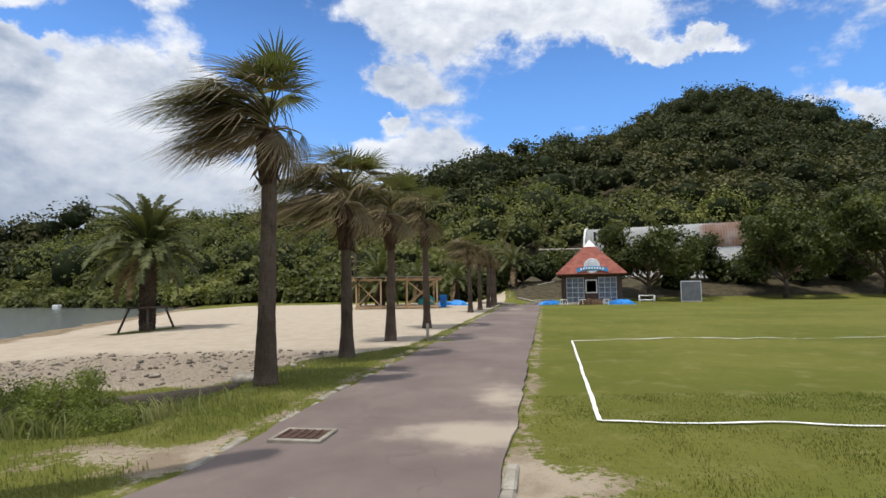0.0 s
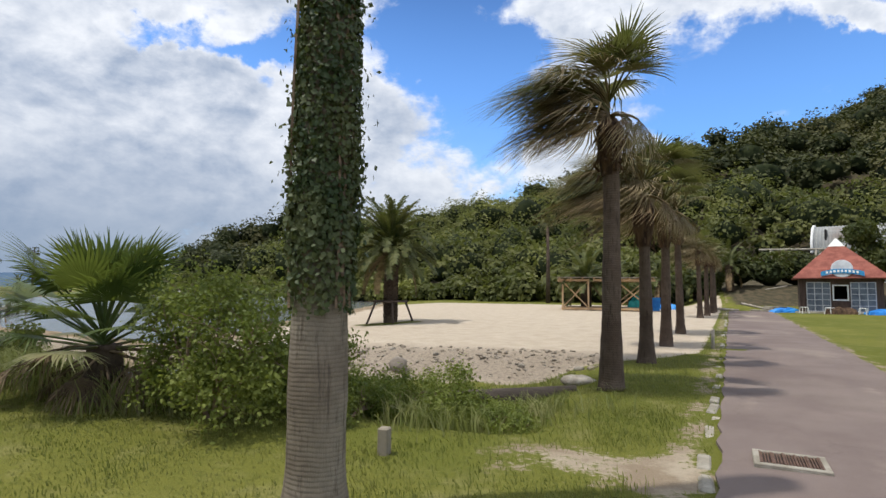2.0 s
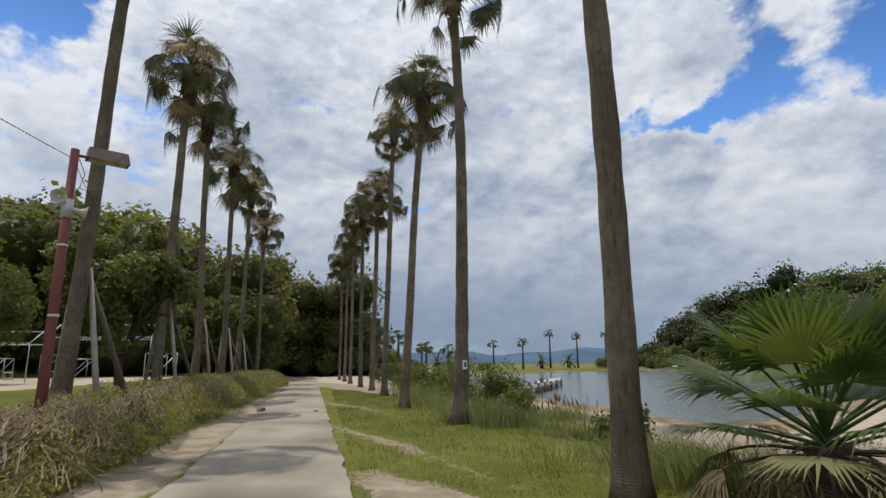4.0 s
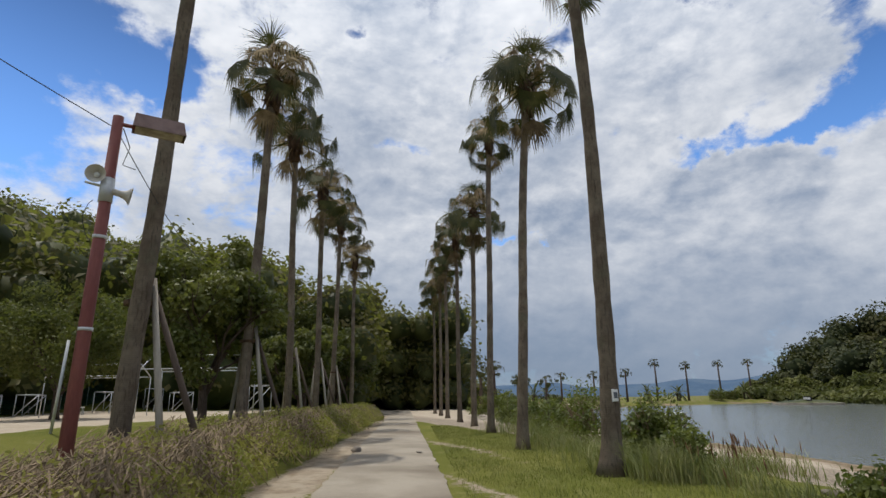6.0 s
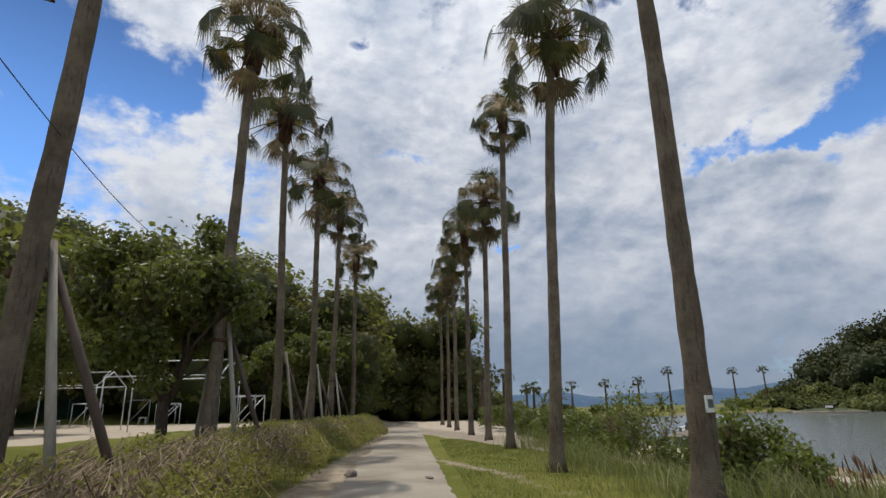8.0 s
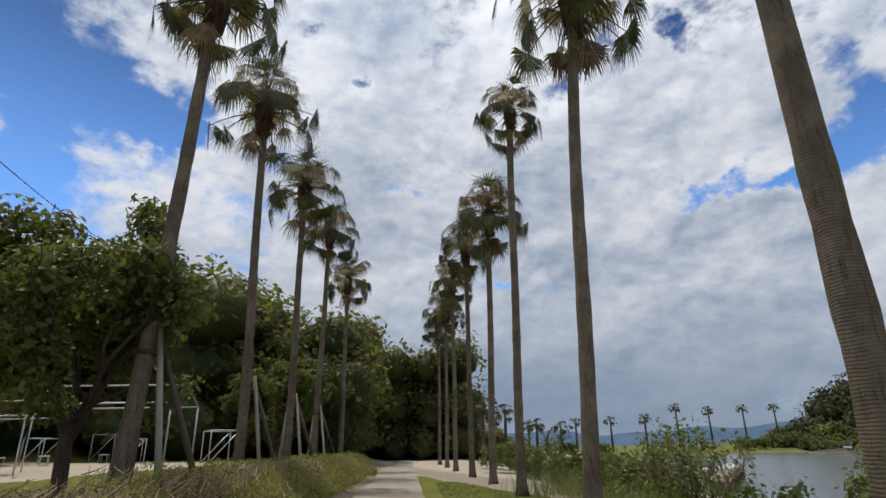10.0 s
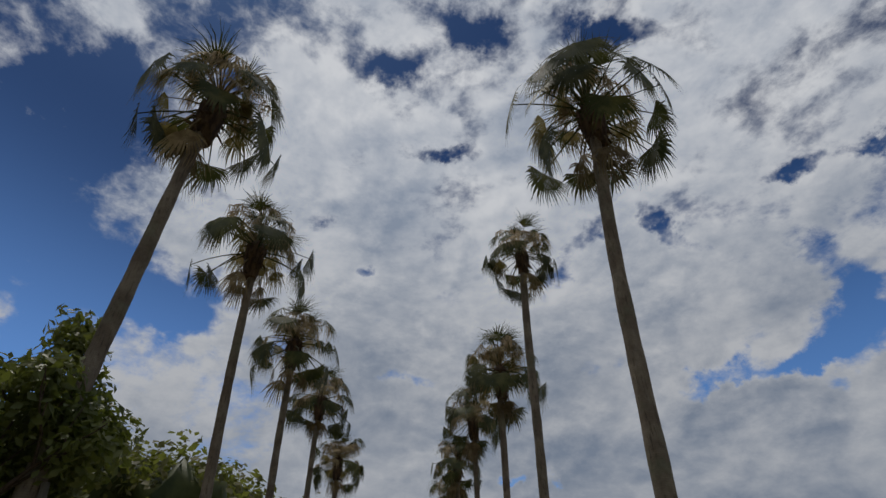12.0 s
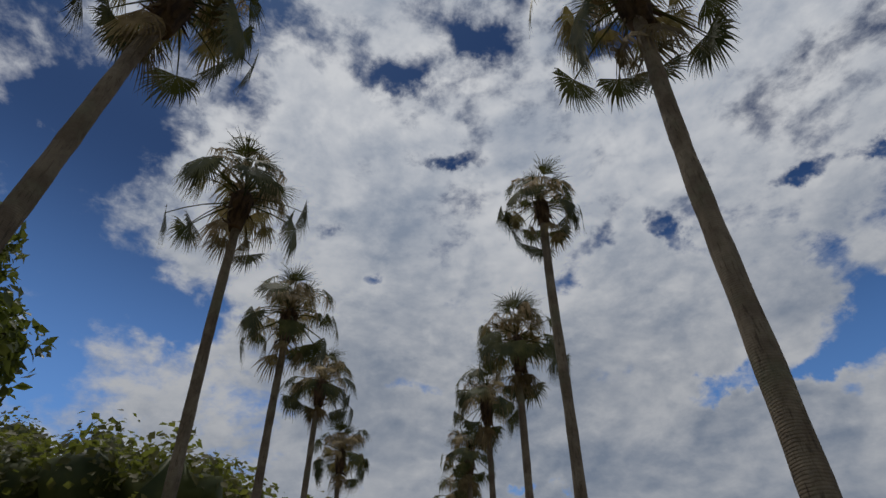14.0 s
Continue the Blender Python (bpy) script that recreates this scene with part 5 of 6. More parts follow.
def scatter(n, x0, x1, y0, y1, keep, seed):
    nr = np.random.default_rng(seed)
    x, y = nr.uniform(x0, x1, n), nr.uniform(y0, y1, n)
    s, b, m = masks(x, y)
    row = x * ROW_N[0] + y * ROW_N[1]
    on_road = (x > np.array([road_left(t) for t in y]) - 0.05) & (x < red_right(y) + 0.05)
    on_path = (row < -0.72) & (row > -3.45) & (x < -3.8)
    patch = 0.5 + 0.5 * np.sin(x * 2.3 + 1.7 * np.sin(y * 1.9)) * np.sin(y * 2.9 + 1.1 * np.sin(x * 1.3))
    ok = (nr.random(n) > np.maximum(s, b) * 1.4) & ~on_road & ~on_path & (nr.random(n) < 0.35 + 0.65 * patch) & keep(x, y, row)
    x, y = x[ok], y[ok]
    return np.stack([x, y, height(x, y) - 0.01], 1)


lawn = scatter(120000, -13, -1.0, 1.2, 9.5, lambda x, y, r: np.hypot(x + 6, y - 3) < 8.5, 71)
blades("lawn_grass", "short uneven green lawn grass", lawn, 0.045, M["grass_blade"], 72, 0.0045)
verge = scatter(120000, -40, -12, 2, 12, lambda x, y, r: (r > -0.7) & (r < 4.2), 73)
blades("verge_grass", "short green grass beside the path", verge, 0.085, M["grass_blade"], 74, 0.005)
kerbside = scatter(60000, -4.5, 4, 3.5, 22, lambda x, y, r: np.abs(x - red_left(y) + 0.7) < 1.6, 75)
blades("kerbside_grass", "tufted grass along the kerb", kerbside, 0.09, M["grass_blade"], 76, 0.004)
field = scatter(60000, 0.4, 6.5, 2.2, 7.5, lambda x, y, r: x > red_right(y), 77)
blades("field_grass", "short mown sports field grass", field, 0.034, M["field_blade"], 78, 0.004)
ditch = scatter(60000, -15, -2.6, 6.2, 11, lambda x, y, r: height(x, y) < -0.1, 79)
blades("ditch_grass", "rough green grass in the ditch", ditch, 0.11, M["reed"], 80, 0.005)


def reeds(x, y, n, spread, tall, seed, heads=0):
    nr, rng = np.random.default_rng(seed), random.Random(seed)
    p = nr.normal(size=(n, 2)) * spread + np.array([x, y])
    pts = np.stack([p[:, 0], p[:, 1], height(p[:, 0], p[:, 1]) - 0.02], 1)
    ob = blades("tall_grass", "clump of long arching green grass", pts, tall, M["reed"], seed, 0.009, 0.9)
    if heads:
        sh = Shape()
        for k in range(heads):
            q = Vector(pts[rng.randrange(n)])
            d = Vector((rng.uniform(-0.35, 0.1), rng.uniform(-0.2, 0.2), 1)) * tall * rng.uniform(0.9, 1.35)
            sh.tube([q, q + d * 0.75], [0.004, 0.003], 3, False)
            sh.tube([q + d * 0.72, q + d * 0.85, q + d], [0.006, 0.016, 0.003], 4, False)
        part("seed_head", sh.mesh("seed_head", M["seed"]), ob, "reddish brown seed heads")


for k, (x, y, n, spread, tall, heads) in enumerate(((-17.6, 7.5, 420, 0.28, 0.75, 0), (-18.9, 7.4, 300, 0.3, 0.7, 0), (-17.2, 8.2, 360, 0.4, 0.55, 12), (-15.2, 8.0, 260, 0.6, 0.38, 6), (-18.7, 10.6, 420, 0.5, 0.6, 42),
                                                 (-4.7, 6.3, 420, 0.35, 0.34, 0), (-3.9, 7.3, 380, 0.4, 0.32, 0), (-5.9, 7.1, 420, 0.5, 0.5, 0), (-9.9, 6.3, 500, 0.35, 0.6, 0), (-10.9, 6.1, 500, 0.4, 0.6, 0), (-8.2, 5.6, 260, 0.25, 0.5, 0), (-12.3, 6.9, 500, 0.5, 0.5, 0), (-26.5, 9.9, 420, 0.5, 0.8, 0), (-25.2, 9.4, 260, 0.35, 0.6, 0),
                                                 (-31.5, 11.4, 520, 0.7, 0.9, 0), (-20.8, 8.8, 420, 0.7, 0.6, 0), (-23.4, 9.4, 420, 0.7, 0.55, 0))):
    reeds(x, y, n, spread, tall, 100 + k, heads)
# ---- kiosk, hall and shelter ----
def kiosk():
    base = thing("kiosk", (12.5, 46.6, 0), "small dark kiosk with a steep red roof and white cap", "kiosk", turn=-14)
    w, d, h = 2.35, 2.2, 2.45
    body = Shape()
    for lo, hi in (((-w, -d, 0), (-1.95, -d + 0.12, h)), ((-0.55, -d, 0), (-0.38, -d + 0.12, h)), ((0.38, -d, 0), (0.55, -d + 0.12, h)), ((1.95, -d, 0), (w, -d + 0.12, h)),
                   ((-0.38, -d, 0), (0.38, -d + 0.12, 0.95)), ((-0.38, -d, 1.9), (0.38, -d + 0.12, h)), ((-1.95, -d, 2.15), (-0.55, -d + 0.12, h)), ((0.55, -d, 2.15), (1.95, -d + 0.12, h)),
                   ((-w, -d + 0.12, 0), (-w + 0.12, d, h)), ((w - 0.12, -d + 0.12, 0), (w, d, h)), ((-w + 0.12, d - 0.12, 0), (w - 0.12, d, h))):
        body.box(lo, hi)
    part("wall", body.mesh("wall", M["brown_wall"]), base, "dark brown boarded walls")
    part("floor_slab", Shape().box((-w - 0.3, -d - 0.4, -0.1), (w + 0.3, d + 0.2, 0.1), 0.02).mesh("floor_slab", M["kerb"]), base)
    e, zt, n = 2.75, 4.75, 12
    roof = part("roof", Shape().add([(-e, -e, h - 0.06), (e, -e, h - 0.06), (e, e, h - 0.06), (-e, e, h - 0.06), (0, 0, zt - 0.25)], [(3, 2, 1, 0), (0, 1, 4), (1, 2, 4), (2, 3, 4), (3, 0, 4)]).mesh("roof", M["roof_red"]), base, "red stepped slate roof")
    for k in range(n):
        a, b = k / n, (k + 1) / n
        r0, r1 = e + (0.45 - e) * a, e + (0.45 - e) * b
        z0, z1 = h + (zt - h) * a, h + (zt - h) * b
        part("slate_course", Shape().add([(-r0, -r0, z0), (r0, -r0, z0), (r0, r0, z0), (-r0, r0, z0), (-r1, -r1, z1), (r1, -r1, z1), (r1, r1, z1), (-r1, r1, z1),
                  (-r0, -r0, z0 - 0.05), (r0, -r0, z0 - 0.05), (r0, r0, z0 - 0.05), (-r0, r0, z0 - 0.05)],
                 [(0, 1, 5, 4), (1, 2, 6, 5), (2, 3, 7, 6), (3, 0, 4, 7), (8, 9, 1, 0), (9, 10, 2, 1), (10, 11, 3, 2), (11, 8, 0, 3)]).mesh("slate_course", M["roof_red"]), roof)
    part("roof_cap", Shape().add([(-0.5, -0.5, zt - 0.03), (0.5, -0.5, zt - 0.03), (0.5, 0.5, zt - 0.03), (-0.5, 0.5, zt - 0.03), (0, 0, zt + 0.62)], [(0, 1, 4), (1, 2, 4), (2, 3, 4), (3, 0, 4), (3, 2, 1, 0)]).mesh("roof_cap", M["white_paint"]), base, "white roof cap")
    for x0 in (-1.95, 0.55):
        win = part("window", Shape().box((x0, -d + 0.03, 0.12), (x0 + 1.4, -d + 0.07, 2.15)).mesh("window", M["pane"]), base, "grey gridded window")
        for k in range(4):
            x = x0 + 0.03 + 1.34 * k / 3
            part("mullion", Shape().box((x - 0.025, -d - 0.03, 0.12), (x + 0.025, -d + 0.028, 2.15)).mesh("mullion", M["lattice"]), win)
        for k in range(6):
            z = 0.15 + 1.97 * k / 5
            part("glazing_bar", Shape().box((x0, -d - 0.045, z - 0.022), (x0 + 1.4, -d - 0.032, z + 0.022)).mesh("glazing_bar", M["lattice"]), win)
    fr = Shape()
    for lo, hi in (((-0.46, -d - 0.06, 0.88), (0.46, -d - 0.003, 0.97)), ((-0.46, -d - 0.06, 1.88), (0.46, -d - 0.003, 1.97)), ((-0.46, -d - 0.06, 0.97), (-0.37, -d - 0.003, 1.88)), ((0.37, -d - 0.06, 0.97), (0.46, -d - 0.003, 1.88))):
        fr.box(lo, hi, 0.01)
    part("counter_frame", fr.mesh("counter_frame", M["white_paint"]), base, "cream serving hatch frame")
    sign = part("sign", None, base, "round white badge with a blue ribbon")
    tilt = Matrix.Translation((0.1, -2.58, 3.05)) @ pose(0, 0, 0, 78, 0, 0)
    disc = Shape().lathe([(0.0, 0.05), (0.58, 0.05), (0.62, 0.02), (0.62, -0.05), (0.0, -0.05)], 28, tilt)
    part("badge", disc.mesh("badge", M["lattice"], False), sign)
    rib = Shape()
    for k in range(14):
        a, b = -1.2 + 2.4 * k / 14, -1.2 + 2.4 * (k + 1) / 14
        za, zb = -0.18 - 0.14 * a * a, -0.18 - 0.14 * b * b
        rib.add([tilt @ Vector(q) for q in ((a, za - 0.16, 0.10), (b, zb - 0.16, 0.10), (b, zb + 0.16, 0.10), (a, za + 0.16, 0.10), (a, za - 0.16, 0.06), (b, zb - 0.16, 0.06), (b, zb + 0.16, 0.06), (a, za + 0.16, 0.06))],
                [(0, 1, 2, 3), (7, 6, 5, 4), (0, 4, 5, 1), (3, 2, 6, 7)])
    part("ribbon", rib.mesh("ribbon", M["blue_sign"]), sign, "blue painted ribbon")
    let = Shape()
    for k in range(9):
        x = -0.85 + 0.21 * k
        z = -0.18 - 0.14 * x * x
        let.box((x - 0.06, z - 0.08, 0.104), (x + 0.06, z + 0.08, 0.115), 0, tilt)
    part("letter_bar", let.mesh("letter_bar", M["white_paint"]), sign, "white unreadable letter bars")
    return base


def hall():
    base = thing("barrel_hall", (19.6, 75.5, float(height(24, 73)) - 0.4), "barrel-roofed hall of ribbed grey rusting sheets", "hall", turn=-22.5)
    length, r, z0 = 21.5, 3.3, 9.4 - 3.3 - (float(height(24, 73)) - 0.4)
    vs, fs, n, m = [], [], 130, 18
    for k in range(n + 1):
        q = r + (0.05 if k % 2 else -0.03)
        vs += [(length * k / n, r - q * math.cos(math.pi * j / m), z0 + q * math.sin(math.pi * j / m)) for j in range(m + 1)]
    fs = [(k * (m + 1) + j, (k + 1) * (m + 1) + j, (k + 1) * (m + 1) + j + 1, k * (m + 1) + j + 1) for k in range(n) for j in range(m)]
    part("roof", mesh_of("roof", vs, fs, M["sheet"]), base, "grey corrugated vault with rust stains")
    rim = Shape()
    pts = [(-0.05, r - (r + 0.12) * math.cos(math.pi * j / 24), z0 + (r + 0.12) * math.sin(math.pi * j / 24)) for j in range(25)]
    rim.tube(pts, 0.16, 6)
    part("arch_rim", rim.mesh("arch_rim", M["white_paint"]), base, "pale arch rim")
    wall = Shape().box((0.2, 0.05, -1), (length - 0.2, 0.35, z0)).box((0.2, 2 * r - 0.35, -1), (length - 0.2, 2 * r - 0.05, z0))
    part("wall", wall.mesh("wall", M["white_paint"]), base, "white plastered wall")
    door = Shape().box((length * 0.83, 0.0, -0.2), (length * 0.9, 0.04, 2.2))
    part("door", door.mesh("door", M["pane"]), base)
    # added black panel inside the open arch: the hall's inner shade as colour
    part("end_wall", Shape().box((1.2, 0.35, -1), (1.4, 2 * r - 0.35, z0 + r - 0.6)).mesh("end_wall", M["dark"]), base)
    return base


def shelter():
    base = thing("timber_shelter", (-3.5, 43.2, 0), "open shelter of new timber posts and beams on sand", "shelter", turn=5)
    w, d, h = 3.0, 1.7, 2.1
    for k, x in enumerate((-w, -w * 0.4, w * 0.25, w)):
        for y in (-d, d):
            part("post", Shape().box((x - 0.06, y - 0.06, -0.1), (x + 0.06, y + 0.06, h), 0.008).mesh("post", M["timber"]), base)
    for y in (-d, d):
        part("beam", Shape().box((-w - 0.35, y - 0.04, h), (w + 0.35, y + 0.04, h + 0.16), 0.008).mesh("beam", M["timber"]), base)
        part("floor_beam", Shape().box((-w - 0.1, y - 0.05, 0.06), (w + 0.1, y + 0.05, 0.2)).mesh("floor_beam", M["timber"]), base)
    for k in range(9):
        x = -w - 0.2 + (2 * w + 0.4) * k / 8
        part("rafter", Shape().box((x - 0.03, -d - 0.3, h + 0.16), (x + 0.03, d + 0.3, h + 0.26)).mesh("rafter", M["timber"]), base)
    part("roof_sheet", Shape().box((-w - 0.4, -d - 0.35, h + 0.262), (w + 0.4, d + 0.35, h + 0.3)).mesh("roof_sheet", M["pole"]), base)
    for x0, x1 in ((-w, -w * 0.4), (w * 0.25, w)):
        for a, b in (((x0, -d, 0.2), (x1, -d, h)), ((x1, -d, 0.2), (x0, -d, h)), ((x0, d, 0.2), (x1, d, h))):
            part("brace", Shape().tube([a, b], 0.045, 4).mesh("brace", M["timber"]), base)
    part("deck", Shape().box((-w, -d, 0.2), (w, d, 0.24)).mesh("deck", M["timber"]), base)
    return base


kiosk(), hall(), shelter()


def crumpled(name, at, size, mat, label, category, seed, turn=0.0):
    """A sheet thrown over a heap: a soft lumpy mound down to the ground."""
    rng = random.Random(seed)
    n, vs = 14, []
    o = [rng.uniform(0, 6) for _ in range(4)]
    for j in range(n + 1):
        for i in range(n + 1):
            u, v = 2 * i / n - 1, 2 * j / n - 1
            e = max(0.0, (1 - u ** 4) * (1 - v ** 4)) ** 0.45
            z = e * size[2] * (0.7 + 0.18 * math.sin(5 * u + o[0] + 2 * v) + 0.14 * math.sin(7 * v + o[1] + 3 * u * v) + 0.1 * rng.random())
            vs.append((u * size[0] / 2 * (1 + 0.06 * rng.uniform(-1, 1)), v * size[1] / 2 * (1 + 0.06 * rng.uniform(-1, 1)), z - 0.02))
    fs = [(j * (n + 1) + i, j * (n + 1) + i + 1, (j + 1) * (n + 1) + i + 1, (j + 1) * (n + 1) + i) for j in range(n) for i in range(n)]
    ob = new(name, mesh_of(name, vs, fs, mat))
    ob.matrix_world = pose(at[0], at[1], at[2], 0, 0, turn)
    return tagged(ob, label, category)


crumpled("tarpaulin", (13.9, 43.2, 0), (2.0, 1.2, 0.4), M["tarp"], "crumpled blue tarpaulin heap before the kiosk", "tarpaulin", 1)
crumpled("tarpaulin", (0.9, 47.5, 0), (2.6, 1.6, 0.45), M["tarp"], "blue tarpaulin spread over goods on the sand", "tarpaulin", 2)
crumpled("tarpaulin", (9.0, 45.6, 0), (2.4, 1.0, 0.35), M["tarp"], "faded blue sheet beside the kiosk", "tarpaulin", 3, 20)
crumpled("covered_heap", (11.6, 43.3, 0.0), (1.8, 0.9, 0.5), M["fibre"], "dark heap of odds and ends before the kiosk", "heap", 5)
crumpled("teal_cover", (-1.2, 43.0, 0.24), (1.3, 1.0, 0.85), M["teal"], "teal cover over goods on the shelter deck", "cover", 4)


def bin_box(x, y):
    base = thing("storage_bin", (x, y, 0), "large blue plastic bin standing on the sand", "bin")
    part("body", Shape().lathe([(0, 0), (0.33, 0), (0.40, 0.82), (0.42, 0.84), (0.42, 0.9), (0.37, 0.9), (0.34, 0.7), (0, 0.7)], 4, pose(0, 0, 0, 0, 0, 45)).mesh("body", M["tarp"]), base)
    part("lid", Shape().box((-0.31, -0.31, 0.9), (0.31, 0.31, 0.96), 0.02).mesh("lid", M["tarp"]), base)


bin_box(0.1, 43.4)


def stool(x, y, turn):
    base = thing("stool", (x, y, 0), "white plastic stool in front of the kiosk", "stool", "stools by the kiosk", turn=turn)
    part("seat", Shape().box((-0.2, -0.2, 0.4), (0.2, 0.2, 0.44), 0.015).mesh("seat", M["white_paint"]), base)
    for a in (-1, 1):
        for b in (-1, 1):
            part("leg", Shape().tube([(0.17 * a, 0.17 * b, 0.4), (0.22 * a, 0.22 * b, 0)], 0.025, 6).mesh("leg", M["white_paint"]), base)


stool(9.6, 43.9, 10), stool(10.9, 43.2, 35), stool(12.7, 43.0, 60)


def pipe_frame(name, at, label, category, rails, r, mat, turn=0.0, group=""):
    """A thing of straight pipes, each its own part."""
    base = thing(name, at, label, category, group, turn=turn)
    for a, b in rails:
        part("pipe", Shape().tube([a, b], r, 8).mesh("pipe", M[mat], True), base)
    return base


def box_rails(w, d, h, low=None):
    c = [(-w, -d), (w, -d), (w, d), (-w, d)]
    out = [((x, y, 0), (x, y, h)) for x, y in c]
    for z in (h,) + ((low,) if low else ()):
        out += [((*c[k], z), (*c[(k + 1) % 4], z)) for k in range(4)]
    return out


pipe_frame("pipe_rack", (15.9, 43.2, 0), "white pipe rack standing beside the kiosk", "rack", box_rails(0.55, 0.35, 0.65, 0.3), 0.025, "white_paint", -14)


def notice_board():
    base = thing("notice_board", (20.5, 45.7, 0), "dark grey board in a pale metal frame by the field", "board", turn=-24)
    part("panel", Shape().box((-0.72, -0.03, 0.1), (0.72, 0.03, 1.66)).mesh("panel", M["board"]), base)
    for a, b in (((-0.75, 0, -0.1), (-0.75, 0, 1.72)), ((0.75, 0, -0.1), (0.75, 0, 1.72)), ((-0.75, 0, 1.7), (0.75, 0, 1.7)), ((-0.75, 0, 0.06), (0.75, 0, 0.06))):
        part("frame_bar", Shape().tube([a, b], 0.04, 6).mesh("frame_bar", M["lattice"]), base)


notice_board()
pipe_frame("concrete_canopy", (13.2, 60.0, 1.9), "thin pale concrete canopy beam on posts at the wood", "canopy", [((-2.6, 0, 3.6), (3.2, 0, 3.5)), ((-1.6, 0, -0.5), (-1.6, 0, 3.5)), ((2.0, 0, -0.5), (2.0, 0, 3.5))], 0.11, "kerb", -14)
for k, (a, b, r) in enumerate((((3.2, 46.8, 0.25), (6.0, 45.9, 0.06), 0.10), ((6.4, 47.2, 0.55), (8.3, 46.0, 0.08), 0.09), ((6.8, 46.2, 0.08), (9.6, 46.0, 0.08), 0.07), ((8.6, 49.5, 1.6), (10.0, 49.0, 1.9), 0.07))):
    ob = new("pole", Shape().tube([a, tuple((Vector(a) + Vector(b)) / 2), b], [r, r * 0.95, r * 0.9], 8).mesh("pole", M["pole"], True))
    tagged(ob, "weathered pole lying beside the path's end", "pole", "poles by the kiosk")
pipe_frame("shed_fence", (8.7, 47.0, 0), "low stack of pale planks beside the kiosk", "planks", [((-0.8, 0.1 * k, 0.06 + 0.09 * k), (0.8, 0.1 * k + 0.1, 0.05 + 0.09 * k)) for k in range(4)], 0.045, "pole")


# ---- lamp post ----
def lamp_post():
    base = thing("lamp_post", (-16.45, -1.32, 0), "rusty red lamp post with two horn loudspeakers", "lamp post")
    part("post", Shape().tube([(0, 0, -0.1), (0, 0.015, 2.5), (0, 0.03, 5.1)], [0.085, 0.075, 0.065], 12).mesh("post", M["red_paint"], True), base)
    part("arm", Shape().tube([(0, 0.02, 5.0), (-0.12, 0.35, 5.02)], 0.028, 8).mesh("arm", M["red_paint"], True), base)
    head = Matrix.Translation((-0.17, 0.50, 5.1)) @ Matrix.Scale(0.86, 4) @ pose(0, 0, 0, 0, 0, 15)
    sh = Shape()
    lo = [Vector((x, y, -0.13)) for x, y in ((-0.16, -0.38), (0.16, -0.38), (0.16, 0.38), (-0.16, 0.38))]
    hi = [Vector((x, y, 0.10)) for x, y in ((-0.13, -0.36), (0.13, -0.36), (0.13, 0.33), (-0.13, 0.33))]
    sh.add([head @ v for v in lo + hi], [(4, 5, 6, 7), (0, 1, 5, 4), (1, 2, 6, 5), (2, 3, 7, 6), (3, 0, 4, 7)])
    lamp = part("lamp_head", sh.mesh("lamp_head", M["lamp_box"]), base, "boxy faded lamp head")
    part("diffuser", Shape().box((-0.14, -0.34, -0.135), (0.14, 0.34, -0.11), 0, head).mesh("diffuser", M["stone"]), lamp)
    prof = [(0.02, -0.30), (0.055, -0.28), (0.06, -0.16), (0.075, -0.08), (0.11, -0.02), (0.165, 0.03), (0.175, 0.035), (0.16, 0.02), (0.10, -0.03), (0.05, -0.1), (0.0, -0.12)]
    for target, at in (((6.0, 0.2, 3.8), (0.1, -0.1, 4.24)), ((-1.0, 5.0, 3.3), (-0.03, 0.27, 4.02))):
        d = (Vector(target) - Vector(at)).normalized()
        m = Matrix.Translation(at) @ d.to_track_quat("Z", "Y").to_matrix().to_4x4() @ Matrix.Scale(0.68, 4)
        horn = part("horn", Shape().lathe(prof, 20, m).mesh("horn", M["horn"], True), base, "grey horn loudspeaker")
        part("driver", Shape().lathe([(0, 0.0), (0.045, 0.0), (0.05, 0.06), (0.0, 0.075)], 14, m @ pose(0, 0, -0.12)).mesh("driver", M["white_paint"], True), horn)
    part("bracket", Shape().tube([(0.05, -0.22, 4.14), (0, 0.02, 4.1), (-0.02, 0.22, 4.05)], 0.018, 6).tube([(0, 0.02, 3.9), (0, 0.02, 4.22)], 0.084, 10).mesh("bracket", M["pipe"], True), base)
    for z in (3.42, 2.28):
        part("strap", Shape().tube([(0, 0.02, z), (0, 0.02, z + 0.04)], 0.084, 10).mesh("strap", M["pipe"], True), base)
    loop = [(0.05 + 0.03 * math.sin(s), -0.1 - 0.08 * math.sin(s * 0.8), 3.9 - 0.12 * s + 0.02 * math.sin(3 * s)) for s in np.linspace(0, 4.0, 12)]
    part("wire", Shape().tube(loop, 0.006, 4).mesh("wire", M["cable"]), base)
    part("wire", Shape().tube([(-0.02, 0.1, 4.95), (-0.05, 0.2, 4.7), (-0.06, 0.14, 4.45), (-0.06, 0.3, 4.4)], 0.007, 4).mesh("wire", M["cable"]), base)


lamp_post()


def hanging(a, b, sag, r, label):
    a, b = Vector(a), Vector(b)
    pts = [a.lerp(b, t) - Vector((0, 0, sag * 4 * t * (1 - t))) for t in np.linspace(0, 1, 20)]
    tagged(new("overhead_cable", Shape().tube(pts, r, 5).mesh("overhead_cable", M["cable"])), label, "cable")


hanging((-16.45, -1.3, 4.93), (-29.5, -1.2, 6.0), 0.35, 0.007, "thin black cable from the lamp post to a tree")
hanging((-9.0, -9.0, 7.6), (-16.45, -1.34, 4.95), 0.2, 0.007, "thin black cable running down to the lamp post")


